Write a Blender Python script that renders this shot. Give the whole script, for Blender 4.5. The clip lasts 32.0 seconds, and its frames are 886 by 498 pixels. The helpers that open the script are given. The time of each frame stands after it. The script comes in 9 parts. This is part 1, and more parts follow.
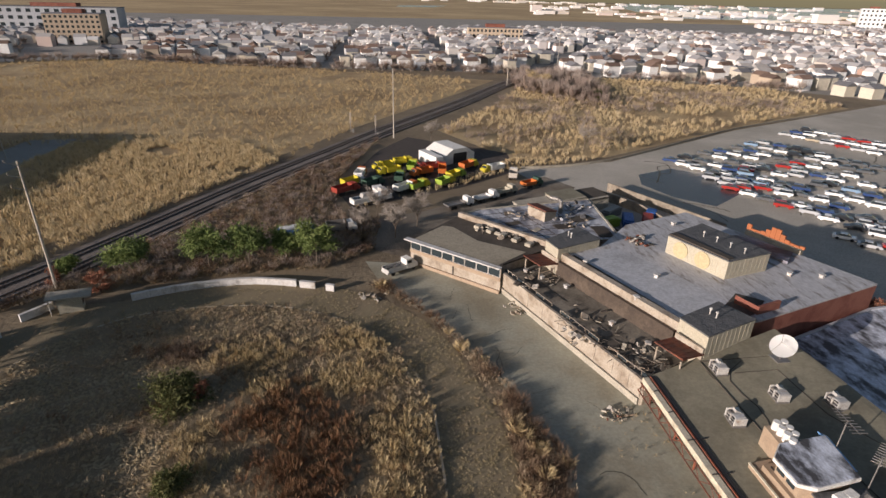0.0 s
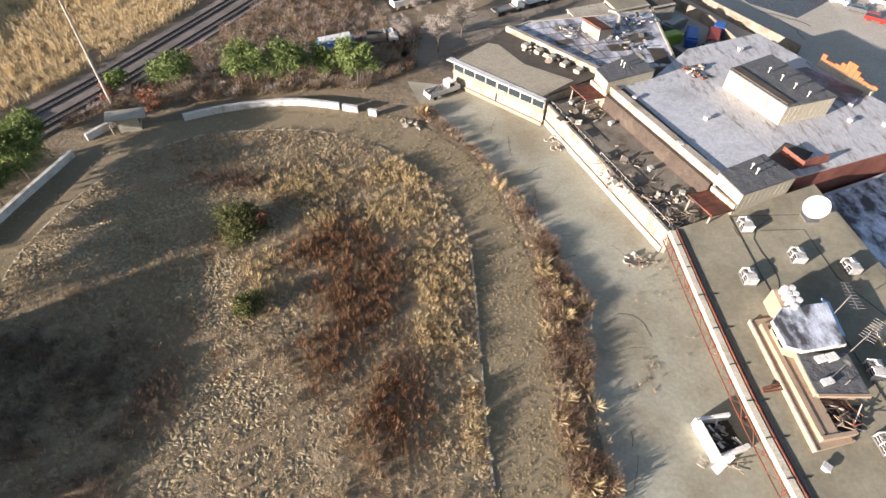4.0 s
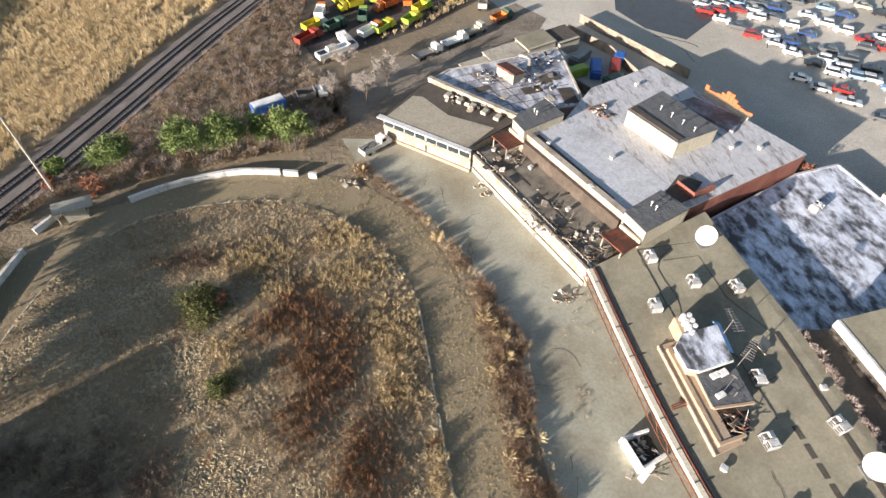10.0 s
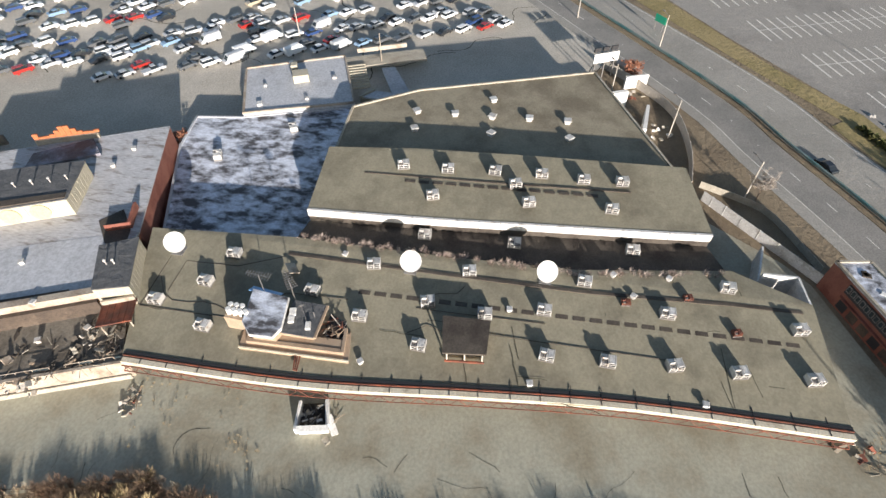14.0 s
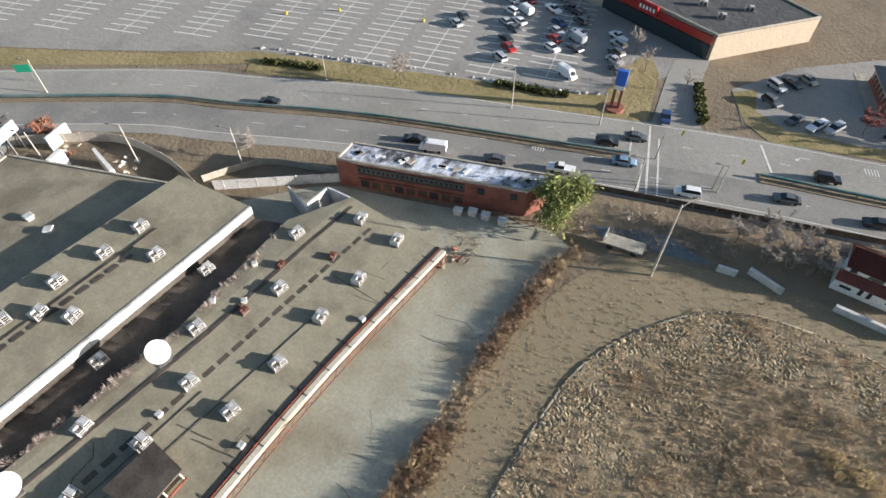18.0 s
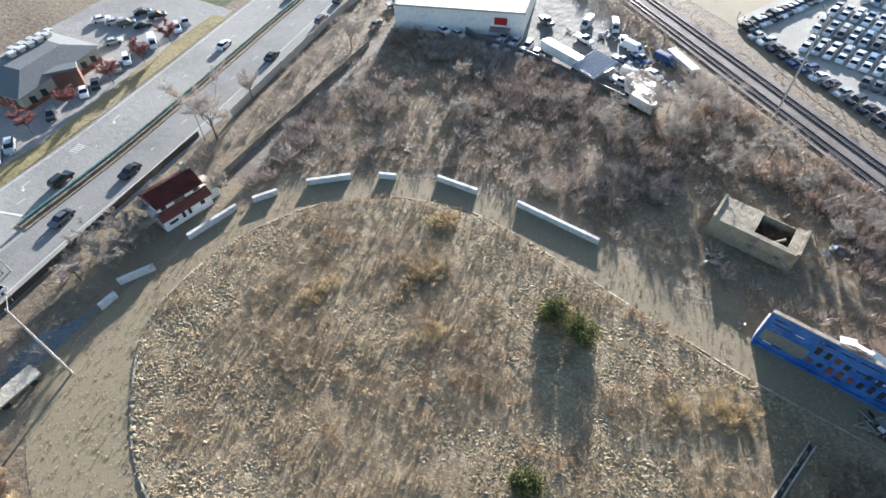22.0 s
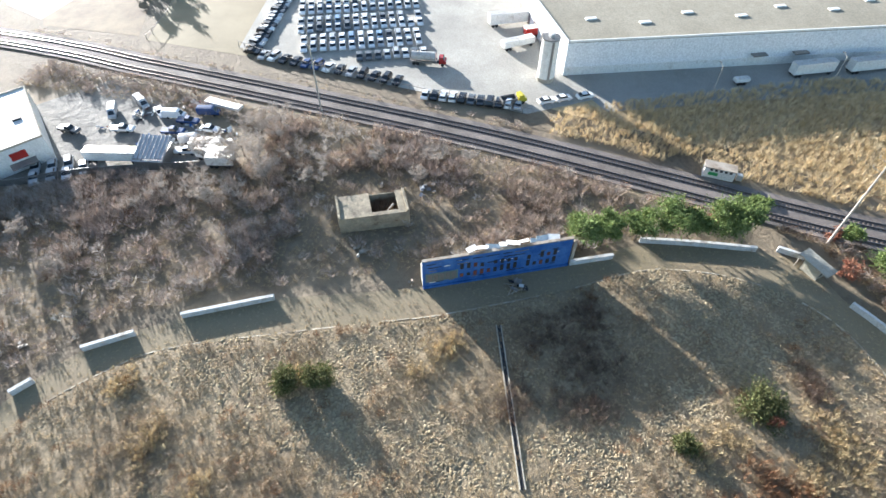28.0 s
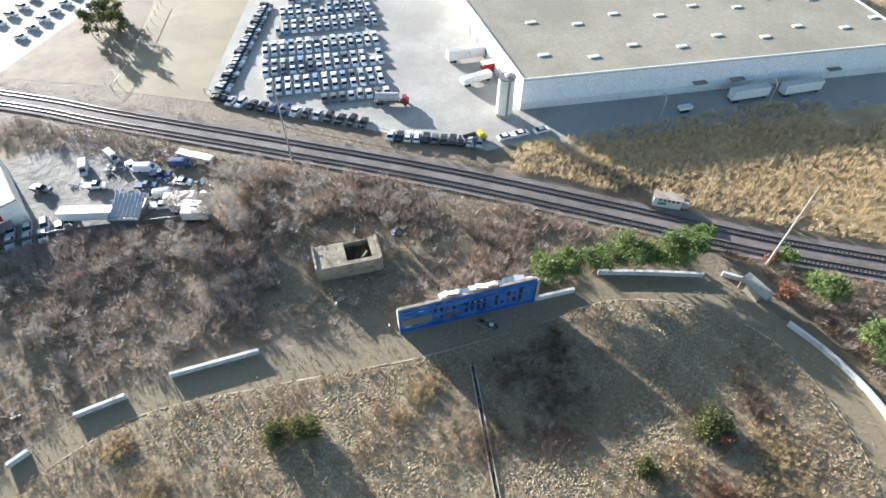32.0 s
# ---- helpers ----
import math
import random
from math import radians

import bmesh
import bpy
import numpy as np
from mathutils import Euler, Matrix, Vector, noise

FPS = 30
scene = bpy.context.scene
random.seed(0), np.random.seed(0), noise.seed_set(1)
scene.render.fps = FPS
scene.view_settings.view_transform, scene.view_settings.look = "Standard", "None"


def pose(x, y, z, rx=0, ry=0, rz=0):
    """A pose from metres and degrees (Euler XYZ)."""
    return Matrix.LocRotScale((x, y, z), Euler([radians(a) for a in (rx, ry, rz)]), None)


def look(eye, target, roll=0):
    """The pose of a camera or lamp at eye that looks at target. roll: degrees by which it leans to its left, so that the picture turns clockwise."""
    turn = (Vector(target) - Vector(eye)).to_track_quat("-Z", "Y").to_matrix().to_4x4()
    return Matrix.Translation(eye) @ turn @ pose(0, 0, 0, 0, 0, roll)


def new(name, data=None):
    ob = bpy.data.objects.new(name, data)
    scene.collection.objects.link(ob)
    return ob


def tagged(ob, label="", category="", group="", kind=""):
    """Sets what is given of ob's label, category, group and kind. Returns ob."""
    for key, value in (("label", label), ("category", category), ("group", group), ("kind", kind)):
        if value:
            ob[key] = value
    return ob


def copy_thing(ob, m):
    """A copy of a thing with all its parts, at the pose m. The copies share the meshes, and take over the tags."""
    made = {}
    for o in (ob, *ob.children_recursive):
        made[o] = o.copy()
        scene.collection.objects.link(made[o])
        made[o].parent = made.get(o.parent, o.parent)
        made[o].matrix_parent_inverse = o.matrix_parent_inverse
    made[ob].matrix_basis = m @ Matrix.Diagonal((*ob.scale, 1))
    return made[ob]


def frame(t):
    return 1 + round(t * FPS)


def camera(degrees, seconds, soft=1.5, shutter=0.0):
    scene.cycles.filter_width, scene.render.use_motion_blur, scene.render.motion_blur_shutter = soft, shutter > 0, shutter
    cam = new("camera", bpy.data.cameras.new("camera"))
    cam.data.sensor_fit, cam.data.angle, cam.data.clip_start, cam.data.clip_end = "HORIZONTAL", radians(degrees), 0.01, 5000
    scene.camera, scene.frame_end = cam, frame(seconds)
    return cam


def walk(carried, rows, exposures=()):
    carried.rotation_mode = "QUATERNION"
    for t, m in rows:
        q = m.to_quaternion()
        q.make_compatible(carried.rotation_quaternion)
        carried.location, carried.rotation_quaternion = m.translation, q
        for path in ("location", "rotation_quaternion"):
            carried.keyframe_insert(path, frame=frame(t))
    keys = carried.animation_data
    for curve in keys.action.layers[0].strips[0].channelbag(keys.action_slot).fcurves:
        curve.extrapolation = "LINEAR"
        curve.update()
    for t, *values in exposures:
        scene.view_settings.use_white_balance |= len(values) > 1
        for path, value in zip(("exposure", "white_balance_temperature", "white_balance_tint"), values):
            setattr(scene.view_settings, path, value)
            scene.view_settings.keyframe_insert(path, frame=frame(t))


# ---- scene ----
cam = camera(77.80, 32.0)
PATH = [
    (0.0, 0.62, -3.93, 47.91, 64.95, -1.29, -5.60),
    (0.5, 0.59, -2.51, 50.22, 53.73, -0.78, -5.10),
    (1.0, 0.39, -2.01, 51.26, 45.10, -0.65, -4.43),
    (1.5, 0.21, -1.69, 51.70, 42.41, -0.67, -3.68),
    (2.0, 0.29, -1.51, 51.86, 42.41, -0.64, -3.00),
    (2.5, 0.27, -1.32, 52.14, 42.33, -0.70, -2.48),
    (3.0, 0.23, -1.24, 53.18, 42.22, -0.72, -1.90),
    (3.5, 0.20, -1.13, 54.94, 42.04, -0.81, -1.46),
    (5.5, 0.27, -0.19, 62.39, 41.26, -0.83, -0.25),
    (6.0, 0.00, -0.00, 64.00, 41.05, -0.95, 0.00),
    (6.5, -0.21, 0.26, 65.32, 40.93, -0.96, 0.13),
    (7.0, -0.34, 0.38, 66.72, 40.84, -1.00, 0.21),
    (7.5, -0.44, 0.54, 68.13, 40.79, -1.06, 0.23),
    (8.0, -0.35, 0.62, 69.32, 40.77, -1.01, 0.27),
    (8.5, 0.13, 0.78, 69.71, 40.76, -0.80, 0.46),
    (9.0, 0.63, 0.75, 69.75, 40.81, -0.58, 0.50),
    (9.5, 0.81, 0.73, 69.75, 40.89, -0.45, -2.18),
    (10.0, 1.07, 0.66, 69.77, 40.99, -0.44, -9.42),
    (10.5, 1.42, 0.68, 69.61, 41.18, -0.48, -22.05),
    (11.0, 1.75, 0.67, 69.40, 41.35, -0.36, -31.49),
    (11.5, 2.06, 0.65, 69.16, 41.51, -0.22, -37.85),
    (12.0, 2.34, 0.62, 68.96, 41.64, -0.16, -45.80),
    (12.5, 2.59, 0.59, 68.83, 41.74, -0.11, -52.56),
    (13.0, 2.74, 0.51, 68.76, 41.80, 0.01, -60.85),
    (13.5, 2.86, 0.31, 68.72, 41.82, -0.03, -69.96),
    (14.0, 2.96, 0.09, 68.69, 41.83, 0.10, -79.69),
    (14.5, 3.07, -0.04, 68.57, 41.78, 0.09, -89.87),
    (15.0, 3.23, -0.02, 68.35, 41.80, -0.16, -98.55),
    (15.5, 3.31, 0.09, 68.23, 41.80, -0.11, -105.53),
    (17.5, 3.60, 0.75, 68.45, 41.59, 0.27, -132.93),
    (18.0, 3.75, 0.94, 68.56, 41.53, 0.23, -142.30),
    (18.5, 3.89, 1.11, 68.69, 41.50, 0.15, -154.26),
    (19.0, 3.99, 1.22, 68.78, 41.48, 0.02, -165.67),
    (19.5, 4.10, 1.27, 68.84, 41.50, -0.19, -176.33),
    (20.0, 4.18, 1.31, 68.96, 41.48, -0.11, -186.56),
    (20.5, 4.18, 1.30, 69.04, 41.40, -0.10, -195.99),
    (21.0, 4.15, 1.18, 69.04, 41.28, 0.04, -206.90),
    (21.5, 4.22, 1.08, 69.03, 41.14, 0.24, -217.65),
    (22.0, 4.30, 0.97, 69.08, 41.19, 0.08, -227.91),
    (22.5, 4.39, 0.88, 69.10, 41.26, 0.10, -239.02),
    (23.0, 4.58, 0.77, 69.19, 41.35, 0.12, -250.45),
    (23.5, 4.56, 0.69, 69.15, 41.45, 0.09, -262.46),
    (24.0, 4.45, 0.63, 69.05, 41.60, 0.07, -270.54),
    (24.5, 4.36, 0.60, 69.03, 41.80, 0.02, -275.18),
    (25.0, 4.16, 0.42, 70.14, 41.80, -0.08, -277.64),
    (25.5, 4.09, 0.29, 71.65, 41.82, -0.17, -279.04),
    (27.5, 3.93, -0.05, 77.84, 41.87, -0.18, -280.98),
    (28.0, 3.93, -0.21, 79.39, 41.85, -0.23, -278.48),
    (28.5, 3.73, -0.28, 80.53, 41.90, -0.21, -277.97),
    (29.0, 3.61, -0.16, 81.88, 41.95, -0.16, -278.13),
    (29.5, 3.38, 0.03, 83.20, 41.96, -0.10, -278.65),
    (30.0, 3.08, 0.04, 84.51, 41.98, -0.09, -279.08),
    (30.5, 2.86, 0.09, 85.92, 41.99, -0.16, -279.15),
    (31.0, 2.58, 0.11, 87.31, 42.01, -0.24, -279.14),
    (31.5, 2.35, 0.15, 88.70, 42.00, -0.28, -280.12),
    (32.0, 2.15, 0.08, 90.16, 41.97, -0.29, -282.88),
]
EXPOSURE = ((0.0, 0.25, 6550, 18), (0.5, 0.56, 6550, 18), (1.0, 0.76, 6650, 20), (2.0, 1.22, 6600, 19), (3.5, 1.52, 6500, 17), (6.0, 1.6, 6500, 16), (9.0, 1.6, 6450, 14), (13.0, 1.18, 6350, 12), (15.0, 1.12, 6250, 11), (17.0, 1.28, 6200, 11), (19.0, 1.5, 6000, 10), (21.0, 1.82, 5650, 10), (24.0, 2.1, 5600, 8), (28.0, 2.15, 5650, 8), (32.0, 2.04, 5650, 8))
walk(cam, [(r[0], pose(*r[1:])) for r in PATH], EXPOSURE)

# ---- daylight: low winter sun over the rail line, clear sky ----
SUN_AZ = radians(240.8)
SUN_EL = radians(12.0)
world = bpy.data.worlds.new("world")
scene.world = world
world.use_nodes = True
wn = world.node_tree.nodes
sky = wn.new("ShaderNodeTexSky")
sky.sky_type = "NISHITA"
sky.sun_disc = False
sky.sun_elevation, sky.sun_rotation = SUN_EL, SUN_AZ
wn["Background"].inputs[1].default_value = 0.07
world.node_tree.links.new(sky.outputs[0], wn["Background"].inputs[0])
sun_data = bpy.data.lights.new("sun", "SUN")
sun_data.energy, sun_data.angle, sun_data.color = 5.0, radians(0.6), (1.0, 0.91, 0.81)
sun = new("sun", sun_data)
sun.matrix_world = look((0, 0, 300), (-math.sin(SUN_AZ) * math.cos(SUN_EL), -math.cos(SUN_AZ) * math.cos(SUN_EL), 300 - math.sin(SUN_EL)))



# ---- materials ----
def mat(name, base, alt=None, patch=None, fine=2.0, wide=0.08, rough=0.85, metal=0.0, bump=0.25, cover=0.5, vary=0.0, streak=None, contrast=1.0, speckle=0.16):
    """Two tones broken up by fine noise, a third in wide patches, fine relief; vary: brightness by object."""
    m = bpy.data.materials.new(name)
    m.use_nodes = True
    n, l = m.node_tree.nodes, m.node_tree.links
    p = n["Principled BSDF"]
    p.inputs["Roughness"].default_value, p.inputs["Metallic"].default_value = rough, metal
    p.inputs["Specular IOR Level"].default_value = 0.3
    geo = n.new("ShaderNodeNewGeometry")
    where = geo.outputs["Position"]
    if streak:
        mp = n.new("ShaderNodeMapping")
        mp.inputs["Rotation"].default_value = (0, 0, streak[0])
        mp.inputs["Scale"].default_value = (1, streak[1], 1)
        l.new(where, mp.inputs["Vector"])
        where = mp.outputs[0]

    def noise_node(scale, detail, low, high):
        t = n.new("ShaderNodeTexNoise")
        t.inputs["Scale"].default_value, t.inputs["Detail"].default_value = scale, detail
        t.inputs["Roughness"].default_value = 0.65
        l.new(where, t.inputs["Vector"])
        r = n.new("ShaderNodeMapRange")
        r.inputs[1].default_value, r.inputs[2].default_value = low, high
        l.new(t.outputs[0], r.inputs[0])
        return r.outputs[0]

    def blend(fac, a, b):
        x = n.new("ShaderNodeMix")
        x.data_type = "RGBA"
        l.new(fac, x.inputs[0])
        for value, socket in ((a, x.inputs[6]), (b, x.inputs[7])):
            if isinstance(value, tuple):
                socket.default_value = (*value, 1)
            else:
                l.new(value, socket)
        return x.outputs[2]

    alt = alt or tuple(c * 0.75 for c in base)
    half = 0.18 / contrast
    grain = noise_node(fine, 5, 0.5 - half, 0.5 + half)
    col = blend(grain, base, alt)
    if patch:
        col = blend(noise_node(wide, 6, cover - 0.07, cover + 0.12), patch, col)
    if vary:
        info = n.new("ShaderNodeObjectInfo")
        r = n.new("ShaderNodeMapRange")
        r.inputs[3].default_value, r.inputs[4].default_value = 1 - vary, 1 + vary
        l.new(info.outputs["Random"], r.inputs[0])
        hsv = n.new("ShaderNodeHueSaturation")
        l.new(r.outputs[0], hsv.inputs["Value"])
        l.new(col, hsv.inputs["Color"])
        col = hsv.outputs[0]
    if speckle:
        r = n.new("ShaderNodeMapRange")
        r.inputs[3].default_value, r.inputs[4].default_value = 1 - speckle, 1 + speckle
        l.new(noise_node(max(fine * 5, 2.2), 3, 0.36, 0.64), r.inputs[0])
        hsv = n.new("ShaderNodeHueSaturation")
        l.new(r.outputs[0], hsv.inputs["Value"])
        l.new(col, hsv.inputs["Color"])
        col = hsv.outputs[0]
    l.new(col, p.inputs["Base Color"])
    if bump:
        b = n.new("ShaderNodeBump")
        b.inputs["Strength"].default_value, b.inputs["Distance"].default_value = bump, 0.4 / fine
        l.new(grain, b.inputs["Height"])
        l.new(b.outputs[0], p.inputs["Normal"])
    return m


def islands(name, tones, rough=0.9, through_light=0.2):
    """A tone for each loose piece of one mesh."""
    m = bpy.data.materials.new(name)
    m.use_nodes = True
    n, l = m.node_tree.nodes, m.node_tree.links
    p = n["Principled BSDF"]
    p.inputs["Roughness"].default_value = rough
    p.inputs["Specular IOR Level"].default_value = 0.1
    thin, both = n.new("ShaderNodeBsdfTranslucent"), n.new("ShaderNodeMixShader")
    both.inputs[0].default_value = through_light
    l.new(p.outputs[0], both.inputs[1])
    l.new(thin.outputs[0], both.inputs[2])
    l.new(both.outputs[0], n["Material Output"].inputs[0])
    geo, ramp = n.new("ShaderNodeNewGeometry"), n.new("ShaderNodeValToRGB")
    e = ramp.color_ramp.elements
    while len(e) < len(tones):
        e.new(0.5)
    for i, c in enumerate(tones):
        e[i].position, e[i].color = i / (len(tones) - 1), (*c, 1)
    l.new(geo.outputs["Random Per Island"], ramp.inputs[0])
    l.new(ramp.outputs[0], p.inputs["Base Color"])
    l.new(ramp.outputs[0], thin.inputs[0])
    return m


def paint(name, color, rough=0.35, metal=0.0):
    m = bpy.data.materials.new(name)
    m.use_nodes = True
    p = m.node_tree.nodes["Principled BSDF"]
    p.inputs["Base Color"].default_value = (*color, 1)
    p.inputs["Roughness"].default_value, p.inputs["Metallic"].default_value = rough, metal
    return m


M_SOIL = mat("dry_grass_soil", (0.19, 0.148, 0.098), (0.13, 0.098, 0.066), (0.225, 0.178, 0.118), fine=0.9, wide=0.05, contrast=1.6)
M_INFIELD = mat("infield_straw", (0.32, 0.255, 0.162), (0.21, 0.163, 0.1), (0.21, 0.158, 0.097), fine=2.2, wide=0.06, cover=0.47, contrast=1.5, bump=0.3)
M_KERB = mat("earthy_kerb", (0.52, 0.46, 0.36), (0.42, 0.36, 0.27), (0.25, 0.2, 0.14), fine=1.0, wide=0.2, cover=0.42, vary=0.2)
M_TRACK = mat("track_dirt", (0.27, 0.215, 0.138), (0.215, 0.17, 0.108), (0.235, 0.192, 0.12), fine=2.6, wide=0.12, contrast=1.2, bump=0.1)
M_MARSH = mat("marsh_straw", (0.52, 0.4, 0.23), (0.43, 0.315, 0.17), (0.31, 0.22, 0.12), fine=0.4, wide=0.03, cover=0.46, contrast=1.4)
M_APRON = mat("old_tarmac", (0.385, 0.372, 0.295), (0.325, 0.318, 0.25), (0.25, 0.225, 0.163), fine=0.4, wide=0.1, bump=0.03, cover=0.43, contrast=1.1, speckle=0.1)
M_LOT = mat("lot_asphalt", (0.52, 0.48, 0.41), (0.46, 0.425, 0.365), (0.38, 0.35, 0.295), fine=0.5, wide=0.03, bump=0.1)
M_STORE = mat("store_asphalt", (0.42, 0.395, 0.345), (0.37, 0.348, 0.3), (0.31, 0.29, 0.25), fine=0.5, wide=0.05, bump=0.06)
M_MALL = mat("mall_asphalt", (0.31, 0.292, 0.262), (0.275, 0.26, 0.235), (0.2, 0.19, 0.175), fine=0.5, wide=0.035, cover=0.36, bump=0.1)
M_ROAD = mat("road_asphalt", (0.27, 0.258, 0.228), (0.235, 0.225, 0.2), (0.31, 0.295, 0.262), fine=0.7, wide=0.05, bump=0.1)
M_LAWN = mat("lawn", (0.25, 0.2, 0.085), (0.17, 0.15, 0.06), (0.3, 0.24, 0.12), fine=0.8, wide=0.06)
M_YARD = mat("dusty_yard", (0.28, 0.26, 0.22), (0.23, 0.21, 0.18), (0.16, 0.148, 0.128), fine=0.5, wide=0.1, cover=0.45)
M_BALLAST = mat("ballast", (0.16, 0.135, 0.115), (0.1, 0.085, 0.075), (0.2, 0.17, 0.15), fine=2.5, wide=0.1, contrast=1.5)
M_DIRT = mat("bare_dirt", (0.18, 0.145, 0.11), (0.13, 0.105, 0.08), (0.22, 0.19, 0.15), fine=0.8, wide=0.08)
M_ROOF = mat("roof_gravel", (0.25, 0.23, 0.168), (0.21, 0.193, 0.14), (0.155, 0.14, 0.102), fine=0.5, wide=0.14, bump=0.02, cover=0.41, contrast=1.1, speckle=0.09)
M_ROOF_STAINED = mat("stained_roof_gravel", (0.285, 0.255, 0.186), (0.24, 0.212, 0.152), (0.165, 0.14, 0.1), fine=0.5, wide=0.1, bump=0.02, cover=0.45, contrast=1.2, speckle=0.1)
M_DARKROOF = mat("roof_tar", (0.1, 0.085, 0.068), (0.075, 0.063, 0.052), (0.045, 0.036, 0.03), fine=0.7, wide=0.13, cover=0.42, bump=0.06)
M_STANDROOF = mat("brown_tar_roof", (0.235, 0.208, 0.166), (0.19, 0.168, 0.135), (0.1, 0.085, 0.067), fine=0.6, wide=0.16, cover=0.44, bump=0.05, contrast=1.3)
M_DARKBROWN = mat("dark_brown_face", (0.085, 0.065, 0.05), (0.06, 0.046, 0.037), (0.13, 0.1, 0.075), fine=0.8, wide=0.3, cover=0.36, bump=0.05)
M_TANBRICK = mat("tan_brick", (0.38, 0.29, 0.205), (0.32, 0.24, 0.17), (0.26, 0.19, 0.135), fine=2.0, wide=0.35, cover=0.36, bump=0.05)
M_GUTTER = mat("cream_gutter", (0.6, 0.55, 0.43), (0.52, 0.47, 0.36), (0.34, 0.28, 0.2), fine=0.9, wide=0.5, cover=0.36, rough=0.6, bump=0.04)
M_RUIN = mat("old_render", (0.36, 0.31, 0.22), (0.29, 0.245, 0.17), (0.2, 0.165, 0.12), fine=0.9, wide=0.3, cover=0.42)
M_FENCE = mat("brown_boards", (0.2, 0.165, 0.125), (0.145, 0.118, 0.09), (0.27, 0.23, 0.18), fine=1.2, wide=0.4)
M_GREYROOF = mat("roof_felt", (0.115, 0.117, 0.12), (0.095, 0.097, 0.1), fine=0.8)
M_SILVER = mat("silver_roof", (0.48, 0.48, 0.49), (0.4, 0.4, 0.41), (0.17, 0.145, 0.12), fine=0.6, wide=0.9, cover=0.37, rough=0.6, bump=0.04, streak=(0.4, 0.3))
M_SILVER_CLEAN = mat("silver_roof_clean", (0.46, 0.47, 0.49), (0.41, 0.42, 0.44), (0.33, 0.33, 0.34), fine=0.4, wide=0.12, cover=0.36, rough=0.6, bump=0.03)
M_SILVER_WORN = mat("silver_roof_worn", (0.7, 0.74, 0.82), (0.52, 0.55, 0.62), (0.075, 0.072, 0.075), fine=1.2, wide=0.55, cover=0.47, rough=0.6, contrast=1.3, bump=0.05, streak=(0.4, 0.55))
M_SILVER_WET = mat("wet_torn_roof", (0.26, 0.265, 0.3), (0.16, 0.16, 0.18), (0.56, 0.57, 0.6), fine=0.7, wide=0.45, cover=0.44, rough=0.45, bump=0.04, contrast=1.3, streak=(0.5, 0.5))
M_WHITE = mat("white_paint", (0.43, 0.375, 0.305), (0.35, 0.3, 0.24), (0.22, 0.17, 0.125), fine=0.9, wide=0.45, cover=0.42, rough=0.65, bump=0.05)
M_CLEAN = mat("clean_white_paint", (0.74, 0.73, 0.7), (0.66, 0.65, 0.61), (0.5, 0.47, 0.42), fine=0.8, wide=0.5, cover=0.32, rough=0.5, bump=0.05)
M_BARRIER = mat("barrier_paint", (0.62, 0.61, 0.59), (0.5, 0.49, 0.47), (0.33, 0.29, 0.24), fine=0.9, wide=0.5, cover=0.36, rough=0.7, bump=0.05)
M_CREAM = mat("cream_siding", (0.43, 0.395, 0.31), (0.38, 0.345, 0.265), fine=1.2, rough=0.6, bump=0.05)
M_BRICK = mat("brick_red", (0.205, 0.07, 0.05), (0.155, 0.054, 0.04), (0.25, 0.1, 0.07), fine=3.0, wide=0.3)
M_RUST = mat("rusty_metal", (0.27, 0.085, 0.045), (0.19, 0.06, 0.036), (0.12, 0.05, 0.035), fine=1.5, wide=0.4, rough=0.7)
M_CONC = mat("concrete", (0.42, 0.38, 0.31), (0.34, 0.31, 0.25), (0.26, 0.23, 0.18), fine=1.0, wide=0.25, cover=0.38)
M_BLUE = mat("blue_paint", (0.026, 0.1, 0.33), (0.02, 0.076, 0.26), (0.06, 0.15, 0.38), fine=1.2, wide=0.4, rough=0.5)
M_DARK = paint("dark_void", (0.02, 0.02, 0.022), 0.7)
M_GLASS = paint("window_glass", (0.03, 0.04, 0.045), 0.12)
M_STEEL = mat("weathered_steel", (0.3, 0.29, 0.28), (0.22, 0.2, 0.18), fine=3.0, rough=0.5, metal=0.6)
M_GALV = mat("galvanised_box", (0.62, 0.61, 0.58), (0.5, 0.48, 0.45), (0.36, 0.27, 0.2), fine=1.5, wide=0.8, cover=0.33, rough=0.45, metal=0.2, vary=0.15)
M_LINE = mat("road_paint", (0.72, 0.7, 0.64), (0.5, 0.48, 0.44), fine=1.5, bump=0)
M_WOOD = mat("pole_wood", (0.5, 0.46, 0.4), (0.38, 0.34, 0.29), fine=2.0)
M_WATER = mat("water", (0.1, 0.17, 0.26), (0.08, 0.14, 0.22), fine=0.05, rough=0.15, bump=0.02)


# ---- building blocks ----
def part(name, bm, material, parent=None, label=""):
    me = bpy.data.meshes.new(name)
    bm.to_mesh(me)
    bm.free()
    me.materials.append(material)
    ob = new(name, me)
    ob.parent = parent
    if label:
        ob["label"] = label
    return ob


def thing(name, label, category, at=(0, 0, 0), turn=0.0, group="", kind=""):
    e = new(name)
    e.matrix_world = pose(*at, 0, 0, turn)
    return tagged(e, label, category, group, kind)


